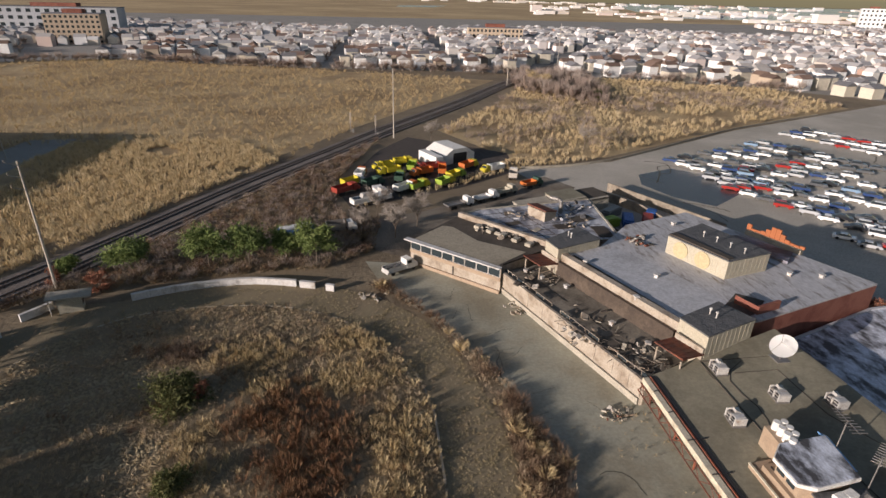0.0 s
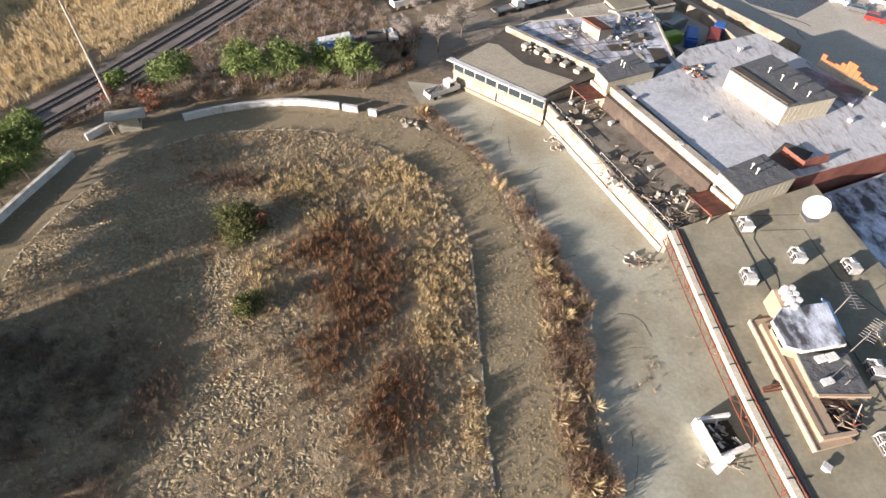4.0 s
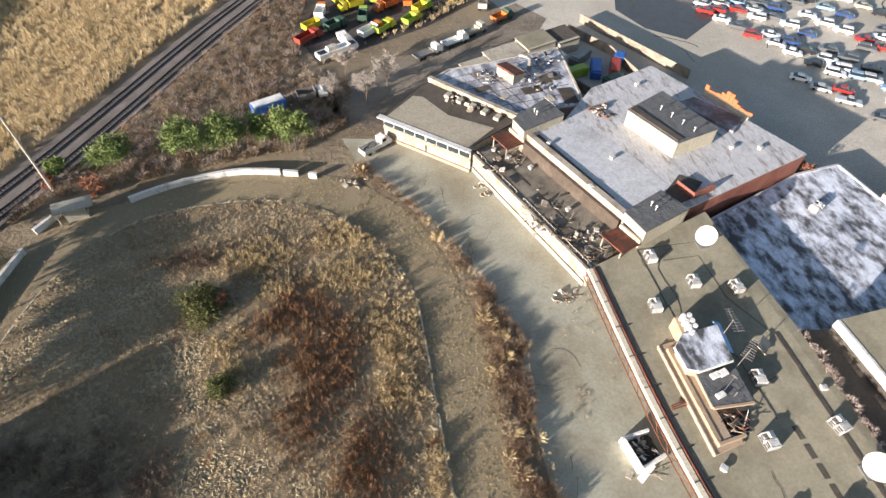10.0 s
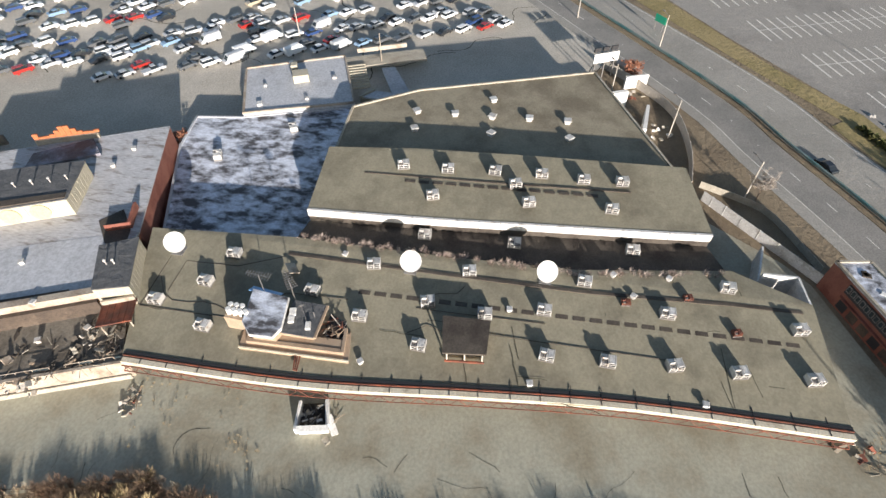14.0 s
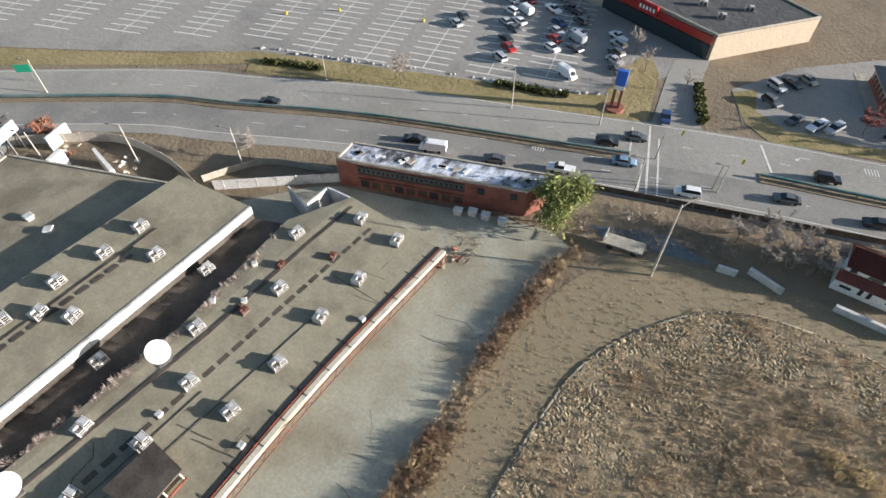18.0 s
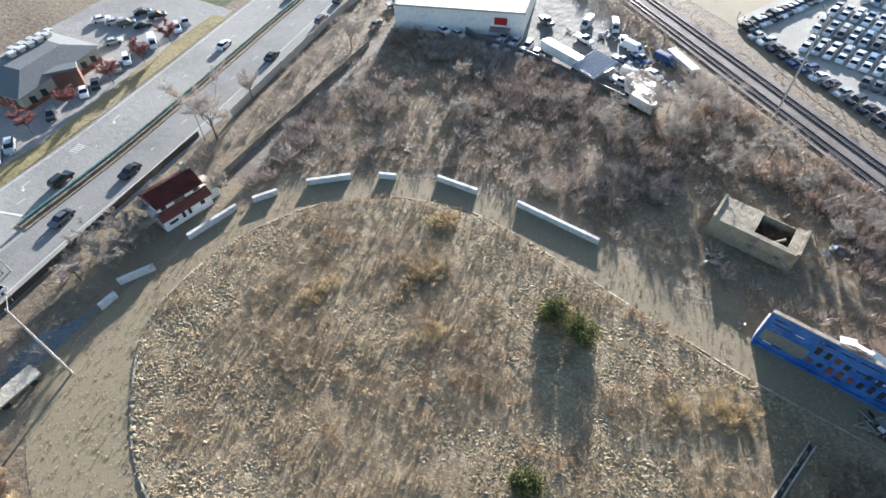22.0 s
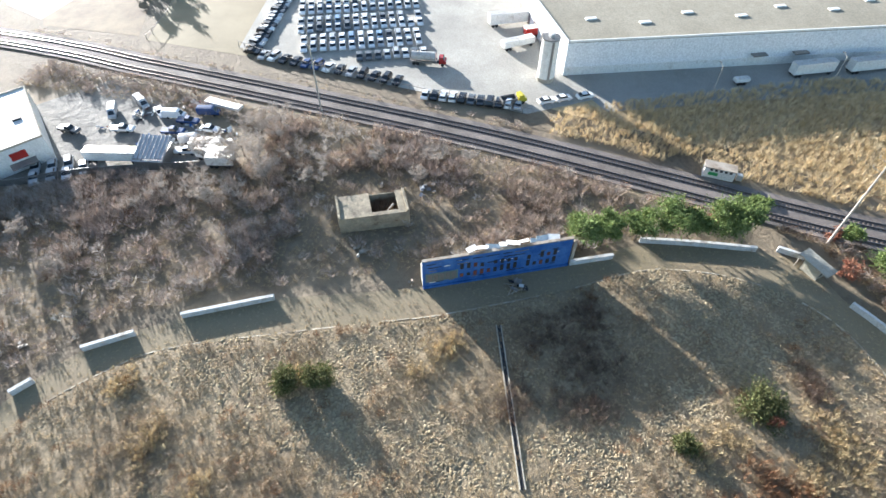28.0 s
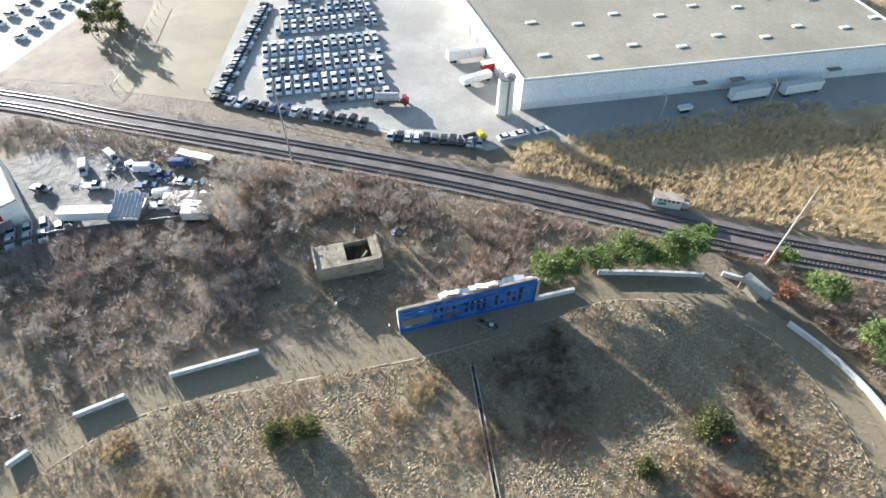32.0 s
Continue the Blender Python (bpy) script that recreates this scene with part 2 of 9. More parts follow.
def slab(pts, z0, z1, bm=None):
    """An upright prism on an outline; z0 and z1 may be lists, one height a corner."""
    bm = bm or bmesh.new()
    k = len(pts)
    lo = z0 if isinstance(z0, (list, tuple)) else [z0] * k
    hi = z1 if isinstance(z1, (list, tuple)) else [z1] * k
    if sum(pts[i][0] * pts[(i + 1) % k][1] - pts[(i + 1) % k][0] * pts[i][1] for i in range(k)) < 0:
        pts, lo, hi = pts[::-1], lo[::-1], hi[::-1]
    a = [bm.verts.new((p[0], p[1], z)) for p, z in zip(pts, lo)]
    b = [bm.verts.new((p[0], p[1], z)) for p, z in zip(pts, hi)]
    bm.faces.new(a[::-1])
    bm.faces.new(b)
    for i in range(k):
        bm.faces.new((a[i], a[(i + 1) % k], b[(i + 1) % k], b[i]))
    return bm


def box(c, s, turn=0.0, bm=None, bevel=0.0, tilt=None):
    """A box with its centre, size and turn in degrees; bevel rounds its edges."""
    bm = bm or bmesh.new()
    m = Matrix.Translation(c) @ Euler((0, 0, radians(turn))).to_matrix().to_4x4()
    if tilt:
        m = m @ Euler((radians(tilt[0]), radians(tilt[1]), 0)).to_matrix().to_4x4()
    made = bmesh.ops.create_cube(bm, size=1.0, matrix=m @ Matrix.Diagonal((*s, 1)))
    if bevel:
        edges = list({e for v in made["verts"] for e in v.link_edges})
        bmesh.ops.bevel(bm, geom=edges, offset=bevel, segments=1, affect="EDGES")
    return bm


def rod(a, b, r0, r1=None, sides=8, bm=None):
    bm = bm or bmesh.new()
    a, b = Vector(a), Vector(b)
    q = (b - a).to_track_quat("Z", "Y").to_matrix()
    rings = []
    for p, r in ((a, r0), (b, r0 if r1 is None else r1)):
        rings.append([bm.verts.new(p + q @ Vector((r * math.cos(6.28319 * i / sides), r * math.sin(6.28319 * i / sides), 0))) for i in range(sides)])
    for i in range(sides):
        bm.faces.new((rings[0][i], rings[0][(i + 1) % sides], rings[1][(i + 1) % sides], rings[1][i]))
    bm.faces.new(rings[0][::-1])
    bm.faces.new(rings[1])
    return bm


def curve_through(pts, closed=False, step=2.0):
    """Points of a smooth line through the given ones."""
    out, k = [], len(pts)
    for i in range(k if closed else k - 1):
        p = [Vector(pts[(i + j) % k] if closed else pts[min(max(i + j, 0), k - 1)]) for j in (-1, 0, 1, 2)]
        parts = max(1, round((p[2] - p[1]).length / step))
        for s in range(parts):
            t = s / parts
            out.append(0.5 * (2 * p[1] + (p[2] - p[0]) * t + (2 * p[0] - 5 * p[1] + 4 * p[2] - p[3]) * t * t + (3 * p[1] - p[0] - 3 * p[2] + p[3]) * t ** 3))
    if not closed:
        out.append(Vector(pts[-1]))
    return out


def offset_line(pts, d, closed=False):
    """The line moved d to its left."""
    out, k = [], len(pts)
    for i, p in enumerate(pts):
        a, b = (pts[i - 1], pts[(i + 1) % k]) if closed else (pts[max(i - 1, 0)], pts[min(i + 1, k - 1)])
        t = (Vector(b) - Vector(a)).to_2d().normalized()
        out.append(Vector((p[0] - t.y * d, p[1] + t.x * d)))
    return out


def ribbon(pts, d0, d1, z0, z1=None, closed=False, bm=None):
    """A strip between two offsets of a line, flat at z0, or a solid up to z1."""
    bm = bm or bmesh.new()
    a, b = offset_line(pts, d0, closed), offset_line(pts, d1, closed)
    k = len(pts)
    top = z0 if z1 is None else z1
    ta = [bm.verts.new((p.x, p.y, top)) for p in a]
    tb = [bm.verts.new((p.x, p.y, top)) for p in b]
    la = lb = None
    if z1 is not None:
        la = [bm.verts.new((p.x, p.y, z0)) for p in a]
        lb = [bm.verts.new((p.x, p.y, z0)) for p in b]
    for i in range(k if closed else k - 1):
        j = (i + 1) % k
        bm.faces.new((ta[i], ta[j], tb[j], tb[i]))
        if la:
            bm.faces.new((la[i], la[j], ta[j], ta[i]))
            bm.faces.new((tb[i], tb[j], lb[j], lb[i]))
    if la and not closed:
        bm.faces.new((la[0], ta[0], tb[0], lb[0]))
        bm.faces.new((la[-1], lb[-1], tb[-1], ta[-1]))
    bmesh.ops.recalc_face_normals(bm, faces=bm.faces)
    return bm


def sheet(name, pts, z, material, label="", category="ground"):
    """A flat piece of ground on an outline."""
    bm = bmesh.new()
    f = bm.faces.new([bm.verts.new((p[0], p[1], z)) for p in pts])
    bmesh.ops.triangulate(bm, faces=[f])
    bmesh.ops.recalc_face_normals(bm, faces=bm.faces)
    for f in bm.faces:
        if f.normal.z < 0:
            f.normal_flip()
    return tagged(part(name, bm, material), label, category, kind="structure")


# ---- ground and its zones ----
INNER = curve_through([(6.4, 20), (6.0, 40), (5.4, 52), (2.5, 60.7), (-3.1, 67.8), (-9.3, 73.5), (-17.6, 76.7), (-27.9, 77.4), (-40, 75), (-49, 67), (-54, 56), (-55.4, 46),
                       (-53, 30), (-51, 8), (-51.2, -17), (-51.1, -36), (-48.5, -46), (-41, -58), (-29, -65), (-14, -67), (-0.7, -62.9), (7.2, -53.4), (12.0, -42.4), (12.8, -32),
                       (12.1, -18.5), (9, 0)], closed=True)
OUTER = curve_through([(14.2, 20), (14.6, 40), (12.5, 54), (7.4, 68.7), (-3, 80), (-14.7, 83.8), (-25, 85.2), (-36.2, 83.2), (-44, 80), (-52, 78.5), (-57, 70.7), (-61, 57),
                       (-61.5, 46), (-59.2, 33), (-57.6, 6), (-58.7, -20.9), (-57, -36.6), (-52.5, -51.8), (-45, -61), (-35, -69), (-23, -73.5), (-10, -73), (5, -69), (17, -62), (22.5, -46),
                       (21.5, -25), (18, 0)], closed=True)
tagged(part("ground", slab([(-4600, -4600), (4600, -4600), (4600, 4600), (-4600, 4600)], -1, 0), M_SOIL), "flat winter ground of dry grass and soil", "ground", kind="structure")
sheet("marsh", [(-300, 130), (-86, 82), (-62, 112), (-44, 150), (-10, 212), (40, 292), (66, 338), (-60, 385), (-190, 420), (-420, 380)], 0.02, M_MARSH, "wide field of golden dry marsh reeds", "marsh")
sheet("marsh", [(-125, 25), (-108, 46), (-88, 78), (-120, 200), (-112, 66)], 0.03, M_MARSH, "golden reeds beside the rail line", "marsh")
sheet("marsh", [(40, 165), (72, 166), (145, 210), (230, 252), (225, 315), (150, 346), (85, 330), (48, 250), (20, 205)], 0.02, M_MARSH, "rough field of dry grass beside the car park", "marsh")
bm = bmesh.new()
loop_o = [bm.verts.new((p.x, p.y, 0.025)) for p in OUTER]
f = bm.faces.new(loop_o)
bmesh.ops.triangulate(bm, faces=[f])
tagged(part("track", bm, M_TRACK), "worn dirt racing track round the infield", "track", kind="structure")
kerb = thing("kerb", "broken earthy concrete kerb inside the track", "kerb", kind="structure")
kr = random.Random(12)
for i in range(0, len(INNER), 3):
    if kr.random() < 0.8:
        run = [INNER[(i + j) % len(INNER)] for j in range(4)]
        run[3] = run[2].lerp(run[3], kr.uniform(0.4, 0.95))
        shift = kr.uniform(-0.1, 0.1)
        part("kerb_stone", ribbon(run, shift - 0.16, shift + 0.1, 0.0, kr.uniform(0.1, 0.24)), M_KERB, kerb)
sheet("apron", [(-4, 93), (-1, 84), (8.6, 69), (14.2, 58.4), (17.5, 48.4), (19.5, 40.7), (18.4, 31.5), (18.3, 24), (18.8, 10), (20.5, -5), (22.8, -15), (24.2, -30), (24.9, -44),
                (24.5, -60), (29, -61.5), (41, -57.5), (66, -47), (80, -30), (60, 0), (50, 40), (22, 82), (6.5, 91)], 0.05, M_APRON, "cracked grey-green tarmac apron before the grandstand", "pavement")
sheet("car_park", [(38, 153), (72, 161), (141, 205), (265, 266), (420, 330), (330, 160), (176, 8), (144, -15), (127, -16), (100, 20), (70, 60), (50, 100), (46, 128)], 0.03, M_LOT, "sunlit worn asphalt car park", "car park")
ROAD = [(420, 190), (240, 48), (173, -1), (122, -41), (102, -52.5), (76, -67), (44, -81), (8, -96), (-20, -105.5), (-64, -123.5), (-125, -150), (-300, -235)]
ROADC = curve_through(ROAD, step=6)
tagged(part("road", ribbon(ROADC, -12.3, 12.3, 0.06), M_ROAD), "dual carriageway of worn grey asphalt", "road", kind="structure")
sheet("mall_car_park", [(117, -70), (86, -84), (52, -98), (40, -104), (30, -126), (60, -240), (260, -240), (330, 20), (190, -20), (150, -46)], 0.03, M_MALL, "large shopping centre car park with white bays", "car park")
RAILC = curve_through([(-330, -420), (-205, -190), (-162.5, -94), (-145, -60.5), (-121.5, -15), (-99.7, 26), (-78.3, 62), (-62.2, 88.5), (-50, 112), (-36, 140), (-18, 172), (0, 204), (36, 262), (70, 322), (160, 470)], step=5)
tagged(part("rail_bed", ribbon(RAILC, -5, 5, 0.0, 0.35), M_BALLAST), "brown stone ballast bed of the rail line", "rail bed", kind="structure")
sheet("storage_yard", [(-152, -36), (-138, -17), (-108, 38), (-112, 58), (-124, 52), (-190, 48), (-240, 45), (-235, -20)], 0.05, M_STORE, "pale asphalt yard filled with rows of new cars", "car park")


def deck(name, pts, z0, z1, roof, label, category, walls, rim=0.0, rim_mat=None, lip=0.3):
    """A building: one wall part a side, a roof slab on them, and a rim of coping pieces. walls: one material, or one a side."""
    b = thing(name, label, category)
    k = len(pts)
    if sum(pts[i][0] * pts[(i + 1) % k][1] - pts[(i + 1) % k][0] * pts[i][1] for i in range(k)) < 0:
        pts = pts[::-1]
        z1 = z1[::-1] if isinstance(z1, list) else z1
        walls = (walls[:-1][::-1] + walls[-1:]) if isinstance(walls, list) else walls
    hi = z1 if isinstance(z1, list) else [z1] * k
    mid = Vector((sum(p[0] for p in pts) / k, sum(p[1] for p in pts) / k))
    for i in range(k):
        a, c = Vector(pts[i]), Vector(pts[(i + 1) % k])
        t = (c - a).normalized()
        n = Vector((-t.y, t.x)) * 0.3
        if isinstance(walls, list) and walls[i] is None:
            continue
        part("wall", slab([a, c, c + n - t * 0.31, a + n + t * 0.31], z0, [hi[i] - lip, hi[(i + 1) % k] - lip, hi[(i + 1) % k] - lip, hi[i] - lip]), walls[i] if isinstance(walls, list) else walls, b)
    part("roof", slab(pts, [z - lip for z in hi], hi), roof, b)
    if rim:
        for i in range(k):
            a, c = Vector((*pts[i], hi[i])), Vector((*pts[(i + 1) % k], hi[(i + 1) % k]))
            bm = bmesh.new()
            t = (c - a).to_2d().normalized()
            n = Vector((-t.y, t.x))
            slab([a.to_2d() - n * 0.08, c.to_2d() - n * 0.08, c.to_2d() + n * 0.32, a.to_2d() + n * 0.32], [a.z - 0.1, c.z - 0.1, c.z - 0.1, a.z - 0.1], [a.z + rim, c.z + rim, c.z + rim, a.z + rim], bm)
            part("coping", bm, rim_mat or M_CONC, b)
    return b


def seam(b, pts, z, w, material, name="roof_seam", label=""):
    """A raised strip across a roof; z may change along it."""
    bm = bmesh.new()
    for i in range(len(pts) - 1):
        a, c = Vector(pts[i][:2]), Vector(pts[i + 1][:2])
        t = (c - a).normalized()
        n = Vector((-t.y, t.x)) * w / 2
        za = pts[i][2] if len(pts[i]) > 2 else z
        zc = pts[i + 1][2] if len(pts[i + 1]) > 2 else z
        slab([a - n, c - n, c + n, a + n], [za - 0.1, zc - 0.1, zc - 0.1, za - 0.1], [za + 0.07, zc + 0.07, zc + 0.07, za + 0.07], bm)
    return part(name, bm, material, b, label)


# ---- the grandstand and the halls behind it ----
FRONT = [(32.3, 49.2), (33.0, 24.7), (35.6, 1.7), (37.5, -18), (38.2, -43.7)]
stand = deck("grandstand", FRONT + [(56.9, -42.7), (61.4, -32.5), (57.6, -10.2), (56.7, 10), (56.5, 33.8), (54.5, 56.5)], 0, [4.3, 4.3, 4.3, 4.3, 4.3, 6, 6, 6, 6, 6, 6], M_ROOF,
             "long derelict grandstand with a wide gravel roof", "grandstand", [None, None, None, None] + [M_WHITE] * 7)


def roof_z(x, y):
    """Height of the grandstand's roof, which rises from its front to its back."""
    f = 33.0 + (24.7 - y) * 0.085
    return 4.3 + 1.7 * min(max((x - f) / (57.0 - f), 0), 1)


front_line = curve_through(FRONT, step=4)
for i in range(len(front_line) - 1):
    part("gutter_section", ribbon([front_line[i] + (front_line[i + 1] - front_line[i]) * 0.01, front_line[i + 1]], -0.12, 0.6, 3.75, 4.46), M_GUTTER, stand, "cream weathered gutter section")
    j = front_line[i]
    part("gutter_bracket", box((j.x + 0.35, j.y, 4.49), (0.85, 0.09, 0.07), 8), M_DARK, stand)
part("roof_pipe", ribbon(front_line, 0.8, 0.94, 4.42, 4.58), M_RUST, stand, "rusty pipe behind the gutter")
part("cable_tray", ribbon(front_line, 1.05, 1.5, 4.4, 4.54), M_DARK, stand)
truss_line = curve_through(FRONT, step=1.3)
for name, d0, z0 in (("upper_chord", -0.32, 3.6), ("lower_chord", -0.5, 2.5)):
    for i in range(0, len(truss_line) - 1, 6):
        run = truss_line[i:i + 7]
        part(name, ribbon(run, d0, d0 + 0.11, z0, z0 + 0.11), M_RUST, stand, "rusty red truss chord")
up_l, low_l = offset_line(truss_line, -0.27), offset_line(truss_line, -0.45)
for i in range(len(truss_line) - 1):
    p, q = (up_l[i], low_l[i + 1]) if i % 2 else (low_l[i], up_l[i + 1])
    zp, zq = (3.65, 2.55) if i % 2 else (2.55, 3.65)
    part("diagonal", rod((p.x, p.y, zp), (q.x, q.y, zq), 0.05, sides=4), M_RUST, stand)
for i in range(3, len(front_line) - 1, 1):
    p = front_line[i]
    part("bracket", box((p.x + 1.5, p.y, roof_z(p.x + 1.5, p.y) + 0.1), (1.6, 0.07, 0.1), 6), M_DARK, stand)
for i in range(len(front_line) - 1):
    p, q = front_line[i], front_line[i + 1]
    a, c = Vector((p.x + 5, p.y)), Vector((q.x + 5, q.y))
    part("inner_wall", slab([a, c, (c.x + 0.3, c.y), (a.x + 0.3, a.y)], 0, 3.95), M_CONC, stand, "stained inner wall under the overhang")
    part("column", rod((p.x + 1.6, p.y, 0), (p.x + 1.6, p.y, 4.0), 0.13), M_RUST, stand, "rusty red column")
seam(stand, [(53.2, 33.2), (53.4, 8.5), (53.7, -11.3), (55.1, -31.9), (55.4, -41)], 5.9, 0.55, M_DARKROOF)
for i in range(26):
    y = 20 - i * 2.35
    part("patch", box((48.4 + (20 - y) * 0.028, y, roof_z(48.4 + (20 - y) * 0.028, y) + 0.02), (0.75, 1.7, 0.06), 2), M_DARKROOF, stand, "dark tar patch")
deck("link_roof", [(56.6, 33.8), (57.7, -10), (61.5, -32.5), (66.9, -30), (65.8, -19), (62.8, 12), (61.4, 33)], 0, 4.9, M_DARKROOF, "low dark roof between two halls", "roof", M_CONC)
rear = deck("rear_hall", [(61.5, 32.9), (62.9, 12.5), (64.5, -4.3), (65.9, -19.4), (67, -30.1), (81.3, -27.3), (79.8, 0), (78.4, 18.6), (76.2, 33.9)], 0, [7.5, 7.5, 7.5, 7.5, 7.5, 8.6, 8.6, 8.6, 8.6], M_ROOF,
            "rear hall with a white fascia and gravel roof", "hall", M_DARKROOF)
fas = [(61.5, 32.9), (62.9, 12.5), (64.5, -4.3), (65.9, -19.4), (67, -30.1)]
fl = curve_through(fas, step=3.2)
for i in range(len(fl) - 1):
    part("fascia_panel", ribbon([fl[i], fl[i + 1] - (fl[i + 1] - fl[i]) * 0.02], -0.3, 0.12, 6.2, 7.6), M_BARRIER, rear)
seam(rear, [(71, 26), (72.5, 0), (73.8, -18)], 8.2, 0.3, M_DARKROOF)
for i in range(14):
    part("patch", box((70.3 + i * 0.13, 18 - i * 2.3, 8.13), (0.7, 1.7, 0.06), 3), M_DARKROOF, rear, "dark tar patch")
deck("back_hall", [(76.4, 33.9), (81.5, -27.3), (114, -12.8), (100.6, 22.9), (92.4, 34.8)], 0, 6, M_ROOF_STAINED, "low back hall with a stained gravel roof", "hall", M_CONC, rim=0.3)
worn = deck("snow_roof_hall", [(54.7, 56.6), (78.6, 66.0), (88.3, 67.4), (89.8, 57.9), (97.4, 36.3), (92.1, 34.4), (61.6, 33.2), (56.7, 34)], 0, 2.5, M_SILVER_WORN, "low hall with a patchy silver-painted roof", "hall", M_BRICK, rim=0.25, rim_mat=M_SILVER_CLEAN)
ent = deck("entrance_hall", [(85, 54.5), (100.8, 60.8), (109.6, 41.4), (92.3, 34.2)], 0, 7, M_SILVER_CLEAN, "entrance hall with a clean silver roof", "hall", M_SILVER_CLEAN, rim=0.3, rim_mat=M_WHITE)
part("chimney", box((101.5, 50, 7.9), (1.6, 1.4, 1.8), 20, bevel=0.08), M_CREAM, ent)
part("stair_box", box((98.5, 47.5, 7.9), (2.6, 3.2, 1.7), 24, bevel=0.08), M_CREAM, ent)
part("canopy", slab([(110.7, 41.7), (117.7, 25.7), (113.5, 24), (106.5, 40)], 5.4, 6.0), M_CONC, ent, "pale entrance canopy slab")
part("canopy_sign", box((112.6, 33.8, 8.1), (0.5, 11, 0.9), 24), M_WHITE, ent, "long white sign beam over the canopy")
part("mast", rod((110.5, 33.5, 6), (110.5, 33.5, 12.5), 0.09), M_WHITE, ent)
for i in range(9):
    part("trellis_beam", box((99 + i * 1.0, 35.2 + i * 0.42, 6.3), (0.35, 4.6, 0.5), 23), M_CREAM, ent)
part("court_roof", slab([(95.9, 33.6), (95.0, 22.9), (98.0, 23.8), (98.4, 31.6)], 5.9, 6.3), M_SILVER_CLEAN, ent)
part("court_roof", slab([(98.0, 23.8), (106.0, 28.6), (108.2, 30.0), (107.2, 32.6), (98.3, 28.2)], 5.9, 6.3), M_SILVER_CLEAN, ent)
part("court_wall", slab([(95.6, 33.9), (98.6, 31.8), (98.8, 32.2), (95.9, 34.3)], 4.0, 6.6), M_CREAM, ent)
for x, y, l in ((88.5, 52.5, 1.2), (95.0, 54.0, 0.8), (104.5, 52.0, 1.0), (92.0, 44.0, 0.9), (100.5, 41.0, 1.1)):
    part("roof_cap", box((x, y, 7.25), (l, l * 0.8, 0.5), 24, bevel=0.06), M_GALV, ent)
# the entrance hall stands one storey lower than the brick hall
ent.matrix_world = Matrix.Translation((-0.18, 0.0, -4.12)) @ Matrix.Scale(1.06, 4)
brick = deck("brick_hall", [(52.2, 57.1), (78.8, 66.5), (63.2, 98.8), (47.5, 92.6), (38.4, 82.6), (29.7, 80.7), (40.2, 56.8)], 0, 7, M_SILVER, "brick hall with a streaked silver roof", "hall", M_BRICK)
part("felt_area", slab([(31.3, 79.6), (40.9, 57.6), (51, 61.3), (46.3, 73.5), (41, 82)], 7.0, 7.03), M_SILVER_CLEAN, brick, "smoother bluish silver roof felt")
part("coping", slab([(29.5, 80.9), (40.1, 56.6), (41.2, 57.0), (30.6, 81.2)], 6.2, 7.45), M_WHITE, brick, "peeling white parapet beam")
# solid front; its dark brown stands in for the unlit inside of openings
part("lower_beam", slab([(29.0, 80.2), (39.5, 56.4), (40.0, 56.7), (29.6, 80.5)], 3.5, 6.18), M_DARKBROWN, brick, "dark brown front coloured as unlit openings under the parapet")
# dark strip laid in as the shadow behind the parapet beam
part("shadow_strip", slab([(31.8, 78.8), (39.6, 60.4), (40.2, 60.7), (32.6, 79.2)], 7.03, 7.2), M_DARKROOF, brick, "dark strip laid as the parapet beam's shadow")
part("light_well", slab([(49.6, 57.7), (52.6, 58.7), (56.6, 62.3), (53.5, 64.8), (49.2, 61)], 7.03, 7.06), M_DARKROOF, brick, "sunken dark roof court")
for a, c in (((53.0, 58.6), (57.4, 60.1)), ((53.0, 58.6), (51.7, 61.8))):
    part("court_wall", slab([a, c, (c[0] - 0.1, c[1] + 0.4), (a[0] - 0.1, a[1] + 0.4)], 7.0, 8.3), M_BRICK, brick)
part("gable", slab([(69.0, 87.1), (73.2, 77.3), (73.9, 77.6), (69.7, 87.4)], 6.4, 8.0), M_CONC, brick)
bm = bmesh.new()
for i in range(12):
    f = i / 11
    x, y = 69.6 + 4.0 * f, 87.0 - 9.4 * f
    box((x, y, 8 + (0.25 + 1.2 * math.exp(-((f - 0.5) / 0.17) ** 2) + 0.5 * (f < 0.06) + 0.35 * (f > 0.95)) / 2), (0.35, 0.88, 0.5 + 2.4 * math.exp(-((f - 0.5) / 0.17) ** 2) + 0.9 * (f < 0.06)), 23, bm=bm)
part("tile_crest", bm, mat("orange_tile", (0.42, 0.15, 0.06), (0.3, 0.1, 0.045), fine=3), brick, "scalloped orange tile crest")
pitch_roof = mat("pitched_felt", (0.3, 0.31, 0.36), (0.2, 0.19, 0.22), (0.12, 0.1, 0.1), fine=0.8, wide=0.3, rough=0.6)
part("inner_roof", slab([(66.5, 86), (72.4, 78), (68.5, 74), (62.3, 84.5)], [7.03, 7.03, 7.03, 7.03], [7.3, 7.3, 7.5, 7.5]), pitch_roof, brick, "purple-grey pitched felt roof")


